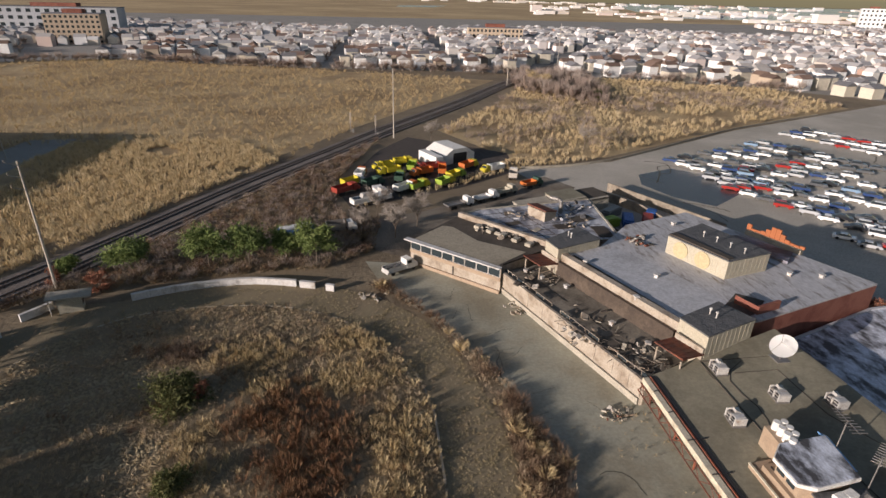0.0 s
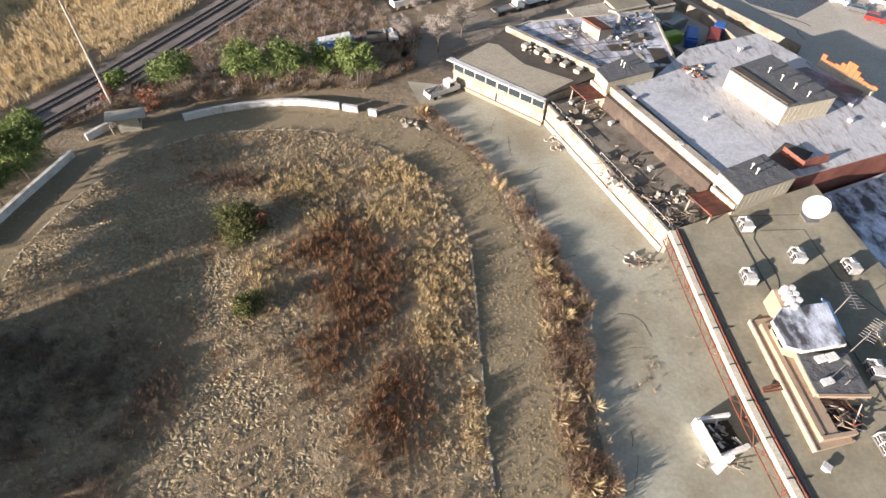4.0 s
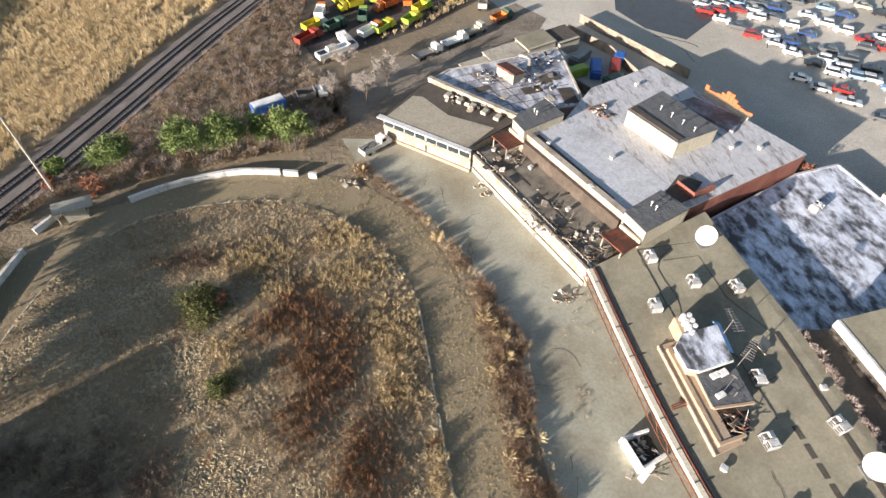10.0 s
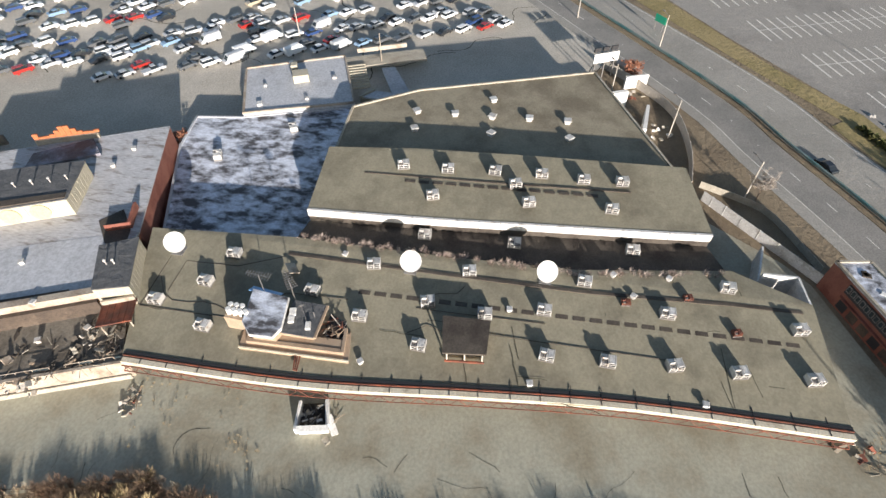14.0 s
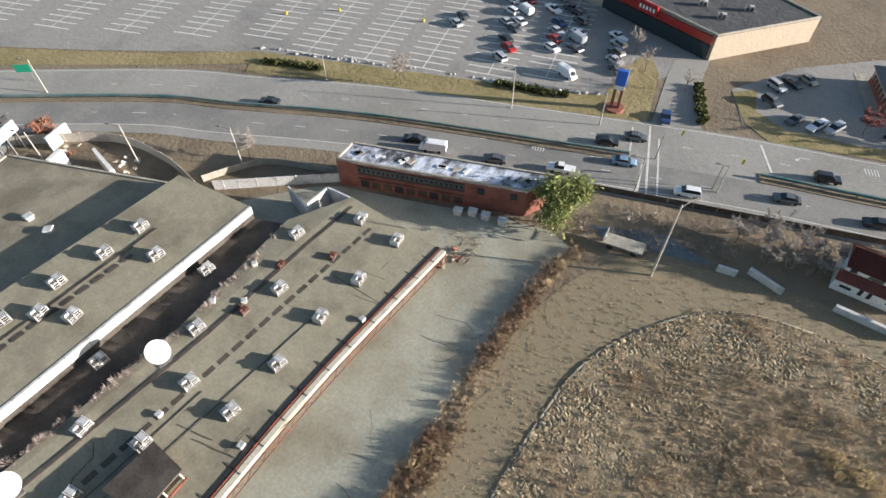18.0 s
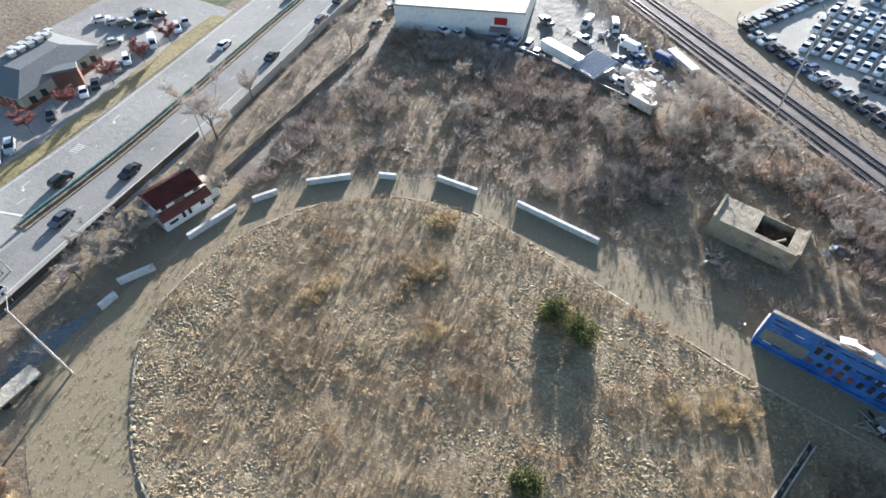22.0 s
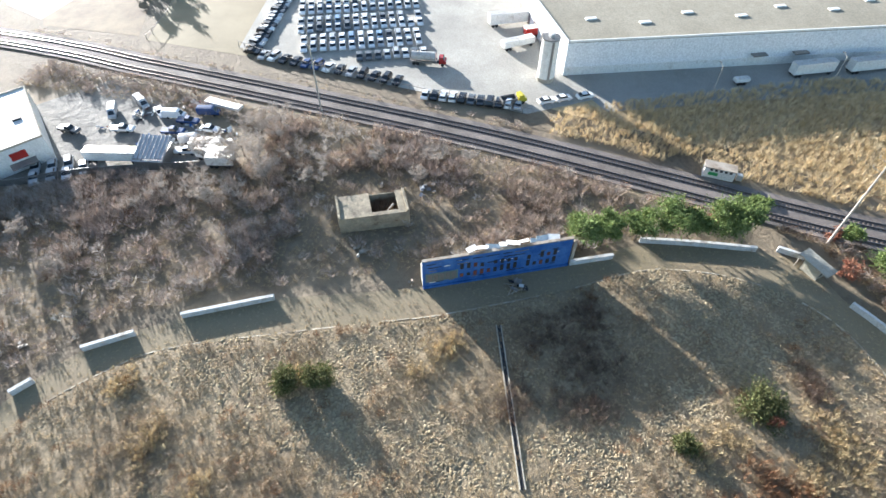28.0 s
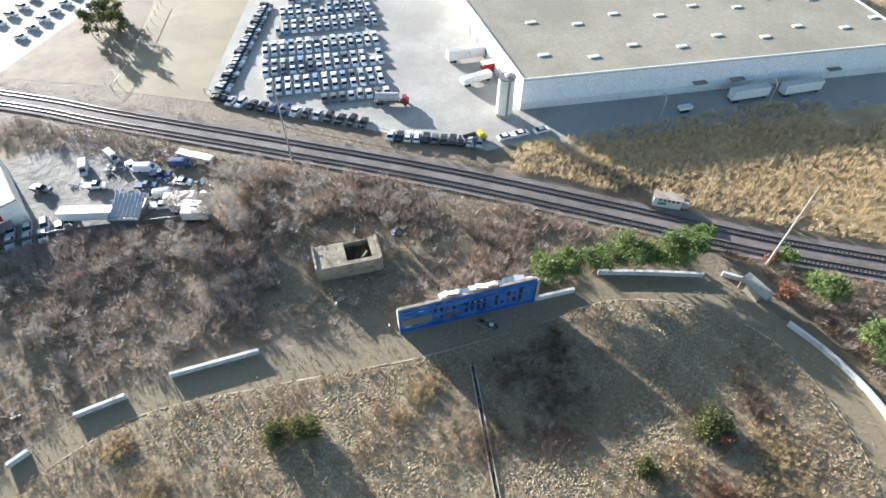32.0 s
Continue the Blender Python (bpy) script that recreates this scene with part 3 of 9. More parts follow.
def penthouse(pts, z0, z1, label, vents=3):
    b = thing("penthouse", label, "penthouse")
    k = len(pts)
    part("wall", slab(pts, z0, z1 - 0.2), M_CREAM, b, "cream corrugated siding")
    part("roof", slab([(p[0] * 1.02 - 0.02 * sum(q[0] for q in pts) / k, p[1] * 1.02 - 0.02 * sum(q[1] for q in pts) / k) for p in pts], z1 - 0.2, z1), M_GREYROOF, b)
    for i in range(k):
        a, c = Vector(pts[i]), Vector(pts[(i + 1) % k])
        n = round((c - a).length / 0.9)
        for j in range(1, n):
            p = a + (c - a) * j / n
            part("siding_rib", box((p.x, p.y, (z0 + z1 - 0.2) / 2), (0.05, 0.05, z1 - z0 - 0.25), 24), M_CREAM, b)
    m = Vector((sum(p[0] for p in pts) / k, sum(p[1] for p in pts) / k))
    for j in range(vents):
        p = m + (Vector(pts[1]) - Vector(pts[0])) * (j - 1) * 0.22
        vent = part("vent_pipe", rod((p.x, p.y, z1), (p.x, p.y, z1 + 0.8), 0.09), M_GALV, b)
        part("cowl", rod((p.x, p.y, z1 + 0.8), (p.x, p.y, z1 + 1.0), 0.22, 0.16), M_GALV, vent)
    return b


big = penthouse([(49.4, 79.8), (54.2, 69.2), (63.1, 71.9), (58.2, 84.5)], 7, 10.4, "large cream rooftop penthouse with a grey felt roof", 4)
for f in (0.25, 0.62):
    x, y = 49.4 + 4.8 * f - 0.15, 79.8 - 10.6 * f - 0.07
    bm = bmesh.new()
    bmesh.ops.create_circle(bm, cap_ends=True, segments=24, radius=1.45, matrix=Matrix.Translation((x, y, 8.6)) @ Euler((0, radians(-90), radians(24.4))).to_matrix().to_4x4())
    bmesh.ops.solidify(bm, geom=bm.faces[:], thickness=0.12)
    part("fan_louvre", bm, mat("louvre_tan", (0.5, 0.42, 0.26), (0.4, 0.33, 0.2), fine=2), big, "round tan fan louvre")
part("torn_edge", slab([(49.6, 79.9), (54.3, 69.5), (55.4, 69.9), (51.0, 80.4)], 10.4, 10.6), M_DARKROOF, big, "torn brown roof edge")
penthouse([(39.9, 56.3), (41.4, 51.6), (50.1, 55.2), (47.5, 60.0)], 2.9, 8.6, "small cream stair house beside the sunken roof", 2)
penthouse([(28.4, 82.7), (29.5, 78.8), (38.2, 82.5), (36.0, 88.0)], 2.9, 8.7, "cream stair house above the clubhouse roof", 2)
for c, t in (((40.4, 53.6), 24), ((29.0, 80.7), 24)):
    b = thing("porch_roof", "small porch with a rusty red ribbed roof", "porch", (*c, 0), t)
    part("canopy", box((-2.2, 0, 6.1), (4.4, 4.6, 0.16), 0, tilt=(0, 8)), M_RUST, b)
    for j in range(6):
        part("rib", box((-2.2, -2.1 + j * 0.84, 6.22), (4.4, 0.08, 0.1), 0, tilt=(0, 8)), M_RUST, b)
    part("end_wall", box((-0.2, 0, 5.6), (0.3, 4.4, 2.2)), M_WHITE, b)
    for j in (-1.9, 1.9):
        part("post", rod((-4.0, j, 3.6), (-4.0, j, 5.8), 0.12), M_WHITE, b)
front = deck("front_stand", [(20.1, 80.3), (32.4, 49.3), (42.5, 54.6), (31.0, 84.1)], 0, 3.6, M_STANDROOF, "front stand with a sunken debris-strewn dark roof", "stand", M_WHITE)
fl = curve_through([(20.1, 80.3), (32.4, 49.3)], step=3.4)
for i in range(len(fl) - 1):
    part("parapet_panel", ribbon([fl[i], fl[i + 1] - (fl[i + 1] - fl[i]) * 0.015], -0.15, 0.28, 1.2, 3.9), M_WHITE, front, "stained cream parapet panel")
gl = curve_through([(20.5, 80.2), (32.7, 49.6)], step=1.7)
for i in range(len(gl) - 1):
    p, q = gl[i], gl[i + 1]
    part("broken_frame", rod((p.x + 0.35, p.y, 3.9), (p.x + 0.35, p.y, 4.35), 0.05, sides=4), M_WHITE, front)
    if i % 5 != 3:
        part("frame_rail", rod((p.x + 0.35, p.y, 4.35), (q.x + 0.35, q.y, 4.35), 0.05, sides=4), M_WHITE, front)
    if i % 3 == 0:
        part("window_pane", slab([(p.x + 0.33, p.y), (q.x + 0.33, q.y), (q.x + 0.37, q.y), (p.x + 0.37, p.y)], 3.92, 4.32), M_GLASS, front)
part("base_course", ribbon([Vector(p) for p in ((20.1, 80.3), (32.4, 49.3))], -0.35, -0.16, 0.0, 1.0), M_CONC, front)
club = deck("clubhouse", [(4.8, 92.0), (19.8, 78.9), (20.4, 80.4), (30.2, 86.5), (15.0, 102.9)], 0, 5.1, M_DARKROOF, "white clubhouse with a glazed window band", "clubhouse", M_WHITE)
a, c = Vector((4.8, 92.0)), Vector((19.8, 78.9))
d = (c - a).normalized()
n = Vector((d.y, -d.x))
part("sill_band", slab([a + n * 0.05, c + n * 0.05, c + n * 0.25, a + n * 0.25], 2.5, 3.2), M_TANBRICK, club, "faded tan band under the windows")
part("base_course", slab([a + n * 0.05, c + n * 0.05, c + n * 0.35, a + n * 0.35], 0.0, 0.7), M_TANBRICK, club, "stained base course")
part("joint", slab([a.lerp(c, 0.497) + n * 0.02, a.lerp(c, 0.503) + n * 0.02, a.lerp(c, 0.503) + n * 0.2, a.lerp(c, 0.497) + n * 0.2], 0.7, 2.5), M_DARK, club)
for i in range(8):
    p, q = a + (c - a) * (i + (0.06 if i % 4 == 0 else 0.02)) / 8, a + (c - a) * (i + (0.94 if i % 4 == 3 else 0.98)) / 8
    win = part("window", slab([p + n * 0.02, q + n * 0.02, q + n * 0.1, p + n * 0.1], 3.2, 4.85), M_BARRIER, club)
    part("pane", slab([p + d * 0.07 + n * 0.1, q - d * 0.07 + n * 0.1, q - d * 0.07 + n * 0.13, p + d * 0.07 + n * 0.13], 3.28, 4.75), M_GLASS, win)
part("eave_board", slab([a + n * 0.9 - d * 1.0, c + n * 0.7, c - n * 0.3, a - n * 0.3 - d * 1.0], 4.98, 5.2), M_BARRIER, club, "white overhanging eaves")
part("dry_patch", slab([(5.6, 92.1), (19.4, 80.0), (25.6, 85.0), (17.5, 90.5), (13.5, 97.5), (11.5, 98.2)], 5.1, 5.14), mat("dry_pale_gravel", (0.36, 0.32, 0.245), (0.31, 0.275, 0.21), (0.23, 0.2, 0.15), fine=0.6, wide=0.3, cover=0.36, bump=0.03), club, "pale dry gravel area of the roof")
part("back_parapet", slab([(15.3, 103), (30.3, 86.9), (31, 87.5), (16, 103.6)], 5.0, 6.1), M_WHITE, club)
for i in range(5):
    f = 0.3 + i * 0.14
    part("skylight", box((14.2 + 14.8 * f, 101.6 - 16 * f, 5.4), (1.3, 1.6, 0.7), -47, bevel=0.1), M_CONC, club)
wing = deck("kitchen_wing", [(15.6, 103), (30.4, 87.9), (45.5, 89.2), (46.8, 112), (36, 109.5), (20.4, 106.4)], 0, 5.4, M_SILVER_WET, "rear kitchen wing with a torn wet roof", "wing", M_CONC, rim=0.2)
for k in range(7):
    f = (k + 0.6) / 7
    p, q = Vector((30.4, 87.9)).lerp(Vector((15.8, 102.8)), f), Vector((45.5, 89.2)).lerp(Vector((44.5, 110.6)), f)
    seam(wing, [tuple(p.lerp(q, 0.03)), tuple(p.lerp(q, 0.97))], 5.36, 0.16, M_DARKROOF, "felt_seam")
for k in range(5):
    f = (k + 0.7) / 6
    p, q = Vector((30.4, 87.9)).lerp(Vector((45.5, 89.2)), f), Vector((20.4, 106.2)).lerp(Vector((44.8, 110.6)), f)
    seam(wing, [tuple(p.lerp(q, 0.04)), tuple(p.lerp(q, 0.9))], 5.36, 0.14, M_DARKROOF, "felt_seam")
part("hut", box((32.8, 101.5, 6.4), (3.2, 5, 2.0), 30), M_WHITE, wing)
part("hut_roof", box((32.8, 101.5, 7.5), (3.5, 5.4, 0.25), 30, tilt=(0, 10)), M_RUST, wing, "rusty red hut roof")
duct_run = [(37.5, 103.5, 5.4), (37.5, 103.5, 7.9), (36.9, 103.9, 8.4), (35.4, 104.8, 8.5)]
for p, q in zip(duct_run, duct_run[1:]):
    part("duct", rod(p, q, 0.5, sides=10), M_STEEL, wing, "bent rusty exhaust duct")
for x, y, w, l, m, t in ((26, 98, 3.2, 1.6, M_DARKROOF, 20), (36, 96, 4.0, 2.4, M_DARKROOF, 10), (41, 100, 5, 3, M_DARKROOF, 25), (43, 93, 3, 5.4, M_DARKROOF, 0), (30, 94.5, 2, 1.2, M_CONC, 40), (39, 92.5, 1.6, 2.2, M_CONC, 15)):
    part("loose_felt", box((x, y, 5.47), (w, l, 0.1), t), m, wing)
shed_list = [((22, 108.6), (5, 3.2), 2.6, M_WHITE), ((27.5, 111.5), (6.5, 3.2), 3.0, M_CONC), ((35, 115), (9, 4.4), 3.4, M_CONC), ((43.5, 118.5), (8, 5.5), 4.0, M_ROOF), ((51, 121), (6, 6), 3.4, M_DARKROOF)]
for (x, y), (w, l), hgt, rm in shed_list:
    b = thing("lean_to_shed", "weathered lean-to shed behind the kitchen wing", "shed", (x, y, 0), 22, group="yard sheds")
    part("wall", box((0, 0, hgt / 2), (w, l, hgt)), M_CONC, b)
    part("roof", box((0, 0, hgt + 0.1), (w + 0.4, l + 0.4, 0.2), tilt=(5, 0)), rm, b)
for p, q in (((46.8, 107), (51.6, 98.4)), ((51.6, 98.4), (64.5, 102.8)), ((64.5, 102.8), (62.0, 116)), ((62, 116), (55, 128)), ((60, 133), (76, 103))):
    p, q = Vector(p), Vector(q)
    t = (q - p).normalized()
    nn = Vector((-t.y, t.x)) * 0.15
    tagged(part("yard_wall", slab([p - nn, q - nn, q + nn, p + nn], 0, 2.3), M_FENCE), "weathered brown board wall round the scrap yard", "wall", kind="structure")
sheet("forecourt", [(38, -43), (60, -42), (64, -36), (80, -30), (70, -44), (66, -47.5), (41, -57), (30, -60)], 0.07, M_APRON, "tarmac forecourt at the end of the grandstand", "pavement")

# roof-top control room with antennas
ctl = thing("control_room", "tan brick control room on the grandstand roof", "roof house")
part("plinth", slab([(36.7, 34.2), (37.2, 19.1), (41.6, 20.0), (40.6, 34.8)], 4.4, 5.1), M_TANBRICK, ctl)
part("plinth_lip", slab([(36.62, 34.25), (37.12, 19.0), (37.35, 19.02), (36.85, 34.27)], 5.1, 5.22), M_GUTTER, ctl)
part("upper_step", slab([(37.5, 33.4), (38.0, 20.0), (39.9, 20.4), (39.4, 33.6)], 5.1, 5.7), M_TANBRICK, ctl)
part("step_board", slab([(38.05, 33.0), (38.5, 20.3), (38.68, 20.32), (38.23, 33.1)], 5.7, 5.75), M_DARKROOF, ctl)
part("cabin", slab([(38.0, 32.4), (38.1, 29.3), (39.2, 28.9), (43.4, 29.5), (44.0, 34.4), (39.4, 33.9)], 4.8, 7.6), M_TANBRICK, ctl)
part("cabin_fascia", slab([(37.25, 32.3), (37.35, 29.1), (38.9, 28.4), (43.9, 29.2), (44.5, 34.7), (39.0, 34.0)], 7.45, 7.85), M_CLEAN, ctl, "white eaves board")
part("cabin_roof", slab([(37.35, 32.25), (37.45, 29.15), (38.95, 28.5), (43.8, 29.3), (44.4, 34.6), (39.05, 33.9)], 7.85, 7.95), M_SILVER_WORN, ctl)
for j in range(2):
    part("window", box((38.0, 31.7 - j * 1.4, 6.7), (0.1, 1.0, 0.9), 2), M_GLASS, ctl)
part("tarp", box((44.6, 33.0, 7.4), (1.4, 4.6, 0.1), -6, tilt=(0, 28)), paint("tarp_sheet_blue", (0.16, 0.34, 0.6), 0.5), ctl, "blue plastic sheet over the eaves")
part("annex", slab([(39.2, 29.0), (39.2, 24.4), (43.9, 24.4), (43.9, 28.8)], 4.8, 6.7), M_TANBRICK, ctl)
part("annex_roof", slab([(38.9, 28.8), (38.85, 24.2), (44.2, 24.1), (44.3, 28.9)], 6.7, 6.9), M_GREYROOF, ctl)
part("roof_edge_board", slab([(38.85, 24.15), (44.2, 24.05), (44.2, 23.75), (38.87, 23.85)], 6.6, 6.95), M_TANBRICK, ctl)
part("broken_floor", slab([(39.9, 23.7), (39.9, 20.6), (42.6, 20.9), (44.2, 23.7)], 5.1, 5.16), M_DARK, ctl)
part("parapet_end", slab([(38.0, 19.9), (41.8, 20.5), (41.75, 20.85), (38.0, 20.3)], 5.1, 5.8), M_TANBRICK, ctl)
sticks = random.Random(31)
for i in range(46):
    x, y = sticks.uniform(39.9, 43.0), sticks.uniform(20.9, 23.7)
    part("broken_lath", box((x, y, 5.1 + sticks.random() * 0.9), (sticks.uniform(0.9, 2.4), 0.1, 0.07), sticks.uniform(0, 180), tilt=(0, sticks.uniform(-28, 28))), sticks.choice((M_WOOD, M_TANBRICK, M_DARKROOF, M_RUST, M_DARKROOF)), ctl)
for x, y, l, w in ((41.0, 28.0, 1.1, 0.8), (42.2, 28.2, 1.2, 0.9), (40.4, 25.4, 1.2, 0.7)):
    part("roof_box", box((x, y, 7.1), (l, w, 0.4), 15, bevel=0.05), M_CLEAN, ctl)
part("bent_mast", rod((40.4, 25.4, 7.0), (42.8, 27.0, 7.9), 0.05, sides=5), M_STEEL, ctl)
part("bent_dish", rod((42.8, 27.0, 7.8), (42.95, 27.1, 7.95), 0.45, 0.4, sides=14), M_STEEL, ctl)
for k in range(3):
    part("gang_plank", box((36.4, 25.6 + k * 0.3, 4.95 + k * 0.04), (3.4, 0.16, 0.12), 8 + k * 3), M_RUST, ctl)
for i in range(7):
    x, y = 40.4 + (i % 2) * 0.85, 36.5 - (i // 2) * 0.85
    part("white_drum", rod((x, y, 7.3), (x, y, 8.3), 0.36, sides=12), M_CLEAN, ctl)
part("drum_shelf", slab([(39.6, 37.0), (41.9, 37.0), (41.8, 34.3), (39.5, 34.0)], 4.8, 7.3), M_TANBRICK, ctl)
for k, (x, y, hh, tn) in enumerate(((44.6, 33.2, 11.2, 25), (44.8, 29.0, 11.0, -20))):
    mast = part("antenna_mast", rod((x, y, 5.5), (x, y, hh), 0.06), M_STEEL, ctl)
    part("boom", box((x, y, hh - 0.1), (3.6, 0.08, 0.08), tn + 60), M_STEEL, mast)
    for j in range(9):
        g = math.radians(tn + 60)
        part("element", box((x + (j - 4) * 0.42 * math.cos(g), y + (j - 4) * 0.42 * math.sin(g), hh - 0.06), (0.06, 1.5 - j * 0.07, 0.06), tn + 60), M_STEEL, mast)
part("tripod_dish", rod((42, 25, 7.1), (42, 25, 8.1), 0.06), M_STEEL, ctl)
part("fallen_panel", box((50.2, 31.5, 6.3), (2.8, 1.5, 0.12), 40, tilt=(25, 12)), M_WHITE, ctl)
shk = thing("roof_shack", "open-sided wooden shack with a tar roof", "shack")
part("roof", slab([(39.3, 6.9), (40.0, 1.3), (45.3, 1.4), (45.0, 7.9)], 7.2, 7.5), M_DARKROOF, shk)
for x, y in ((39.8, 6.4), (40.3, 1.8), (44.8, 1.9), (44.6, 7.3), (40.1, 4.1)):
    part("post", box((x, y, 6.0), (0.18, 0.18, 2.4)), M_WOOD, shk)
part("inner_wall", slab([(41, 6.6), (41.4, 1.9), (44.5, 2.0), (44.4, 7.2)], 4.8, 7.1), M_TANBRICK, shk)
part("base_beam", box((39.9, 4.1, 5.05), (0.2, 5.2, 0.35), 6), M_RUST, shk)


# ---- roof machines and dishes ----
def machine(rusty=False):
    u = thing("air_conditioner", "rusted rooftop machine stripped to its frame" if rusty else "white boxy rooftop air conditioner with a slanted hood", "air conditioner", group="roof machines")
    body = M_RUST if rusty else M_GALV
    k = 0.62 if rusty else 1.0
    u.scale = (k, k, k)
    part("curb", box((0, 0, 0.12), (2.1, 1.5, 0.24)), M_STEEL, u)
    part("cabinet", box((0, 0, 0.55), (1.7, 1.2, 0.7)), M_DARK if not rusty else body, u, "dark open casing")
    for x in (-0.92, 0.0, 0.92):
        part("end_panel", box((x, 0, 0.72), (0.14, 1.5, 1.0), bevel=0.03), body, u)
    for y in (-0.66, 0.66):
        for z in (0.48, 0.86):
            part("louvre", box((0, y, z), (1.8, 0.16, 0.05), tilt=(28 if y > 0 else -28, 0)), body, u)
    part("top_panel", box((-0.46, 0.0, 1.17), (0.7, 1.3, 0.12), bevel=0.03), body, u)
    part("hood", slab([(0.16, -0.75), (0.8, -0.75), (0.8, 0.1), (0.16, 0.1)], [1.0] * 4, [1.05, 1.05, 1.5, 1.5]), body, u)
    fan = part("fan_guard", rod((0.48, 0.42, 0.9), (0.48, 0.42, 1.12), 0.3, sides=14), M_STEEL, u)
    part("hub", rod((0.48, 0.42, 1.12), (0.48, 0.42, 1.18), 0.1), M_DARK, fan)
    return u


def small_vent():
    u = thing("roof_vent", "small galvanised roof vent with a square cap", "vent", group="roof vents")
    part("curb", box((0, 0, 0.2), (0.6, 0.6, 0.4)), M_GALV, u)
    part("cap", box((0, 0, 0.5), (0.85, 0.85, 0.22), bevel=0.06), M_GALV, u)
    return u


ac, ac_rust, sv = machine(), machine(True), small_vent()
used = set()


def put_machine(src, x, y, z, turn):
    if src not in used:
        used.add(src)
        src.matrix_basis = pose(x, y, z, 0, 0, turn) @ Matrix.Diagonal((*src.scale, 1))
        return src
    return copy_thing(src, pose(x, y, z, 0, 0, turn))


rng = random.Random(4)
for x, y in ((41.9, 49.0), (46.1, 43.3), (51.6, 41.2), (39.0, 40.4), (47.1, 27.3), (44.2, 19.5), (48.1, 10.6), (53.2, 19.8), (54.3, 5.6), (41.2, 10.5), (47.5, 2.4), (49.5, -5.7), (55.3, -11.1), (42.6, -6.5), (43.1, -14.4), (44.0, -22.9),
             (44.4, -31.0), (45.0, -40.2), (52.2, -39.8), (57.6, -31.2), (51.8, -22.5)):
    put_machine(ac, x, y, roof_z(x, y), 95 + rng.uniform(-12, 12))
for x, y in ((52.8, -16.9), (55.0, -25.5), (50.4, -31.5)):
    put_machine(ac_rust, x, y, roof_z(x, y), 90 + rng.uniform(-25, 25))
for x, y in ((54.4, 24.6), (48.9, -0.9), (54.0, -18.0), (58.0, -23.2), (57.3, -15.2), (41, 52.4), (37.6, 17.6), (38.4, -4.6), (39.4, -26.4)):
    put_machine(sv, x, y, roof_z(x, y), rng.uniform(0, 90))
for x, y in ((73.4, 19.8), (73.7, 12.2), (74.5, 4.3), (67.3, 13.6), (75, -3.4), (72, 0.7), (68.3, -1.8), (74.8, -10.3), (69, -14.8), (75.3, -16.5)):
    put_machine(ac, x, y, 7.6 + (x - 64) * 0.075, 95 + rng.uniform(-15, 15))
for x, y in ((92.7, 21.7), (93.1, 14.2), (99.2, 7.4), (93.4, 6.9), (94.1, -0.2), (94.4, -7.5), (88, 6.5), (87, 21), (89, -8)):
    put_machine(sv, x, y, 6.0, rng.uniform(0, 90)).scale = (1.7, 1.7, 1.4)
for x, y in ((62.6, 13.7), (63.3, -0.4), (65, -18.5)):
    put_machine(ac, x - 1.4, y, 4.9, 92)
put_machine(ac, 76.6, 57, 2.5, 25)
put_machine(ac, 87.5, 46.0, 2.5, 30)
for x, y in ((33.6, 76.2), (43.5, 70.6), (37.2, 64), (57, 92), (66, 70), (71, 69)):
    put_machine(sv, x, y, 7.03, rng.uniform(0, 90))
for x, y in ((24.5, 80), (26.7, 77.5), (30, 74), (36.5, 57), (33.4, 62.5), (33, 78)):
    put_machine(sv, x, y, 3.62, rng.uniform(0, 90))


def dish(x, y, z):
    d = thing("satellite_dish", "large white satellite dish on a steel post", "satellite dish", group="roof dishes")
    aim = Vector((-0.62, -0.3, 0.72)).normalized()
    q = aim.to_track_quat("Z", "Y").to_matrix().to_4x4()
    bm = bmesh.new()
    rings = []
    for i in range(7):
        r = 1.6 * i / 6
        rings.append([bm.verts.new((r * math.cos(j * math.tau / 28), r * math.sin(j * math.tau / 28), 0.11 * r * r)) for j in range(28)] if i else [bm.verts.new((0, 0, 0))])
    for j in range(28):
        bm.faces.new((rings[0][0], rings[1][j], rings[1][(j + 1) % 28]))
        for i in range(1, 6):
            bm.faces.new((rings[i][j], rings[i + 1][j], rings[i + 1][(j + 1) % 28], rings[i][(j + 1) % 28]))
    bmesh.ops.solidify(bm, geom=bm.faces[:], thickness=0.05)
    bmesh.ops.transform(bm, matrix=Matrix.Translation((0, 0, 2.0)) @ q, verts=bm.verts)
    part("bowl", bm, paint("dish_white", (0.85, 0.85, 0.84), 0.5), d)
    for j in range(3):
        g = j * math.tau / 3
        part("strut", rod((Matrix.Translation((0, 0, 2.0)) @ q) @ Vector((1.55 * math.cos(g), 1.55 * math.sin(g), 0.26)), (Matrix.Translation((0, 0, 2.0)) @ q) @ Vector((0, 0, 1.35)), 0.03, sides=5), M_GALV, d)
    part("feed_horn", rod((Matrix.Translation((0, 0, 2.0)) @ q) @ Vector((0, 0, 1.2)), (Matrix.Translation((0, 0, 2.0)) @ q) @ Vector((0, 0, 1.45)), 0.1), M_GALV, d)
    part("post", rod((0, 0, 0), (0, 0, 1.9), 0.12), M_STEEL, d)
    part("base_frame", box((0, 0, 0.1), (1.8, 1.8, 0.2)), M_STEEL, d)
    d.matrix_world = pose(x, y, z)
    return d


dish(50.9, 50.1, roof_z(50.9, 50.1))
dish(53.4, 14.2, roof_z(53.4, 14.2))
dish(54.9, -5.5, roof_z(54.9, -5.5))


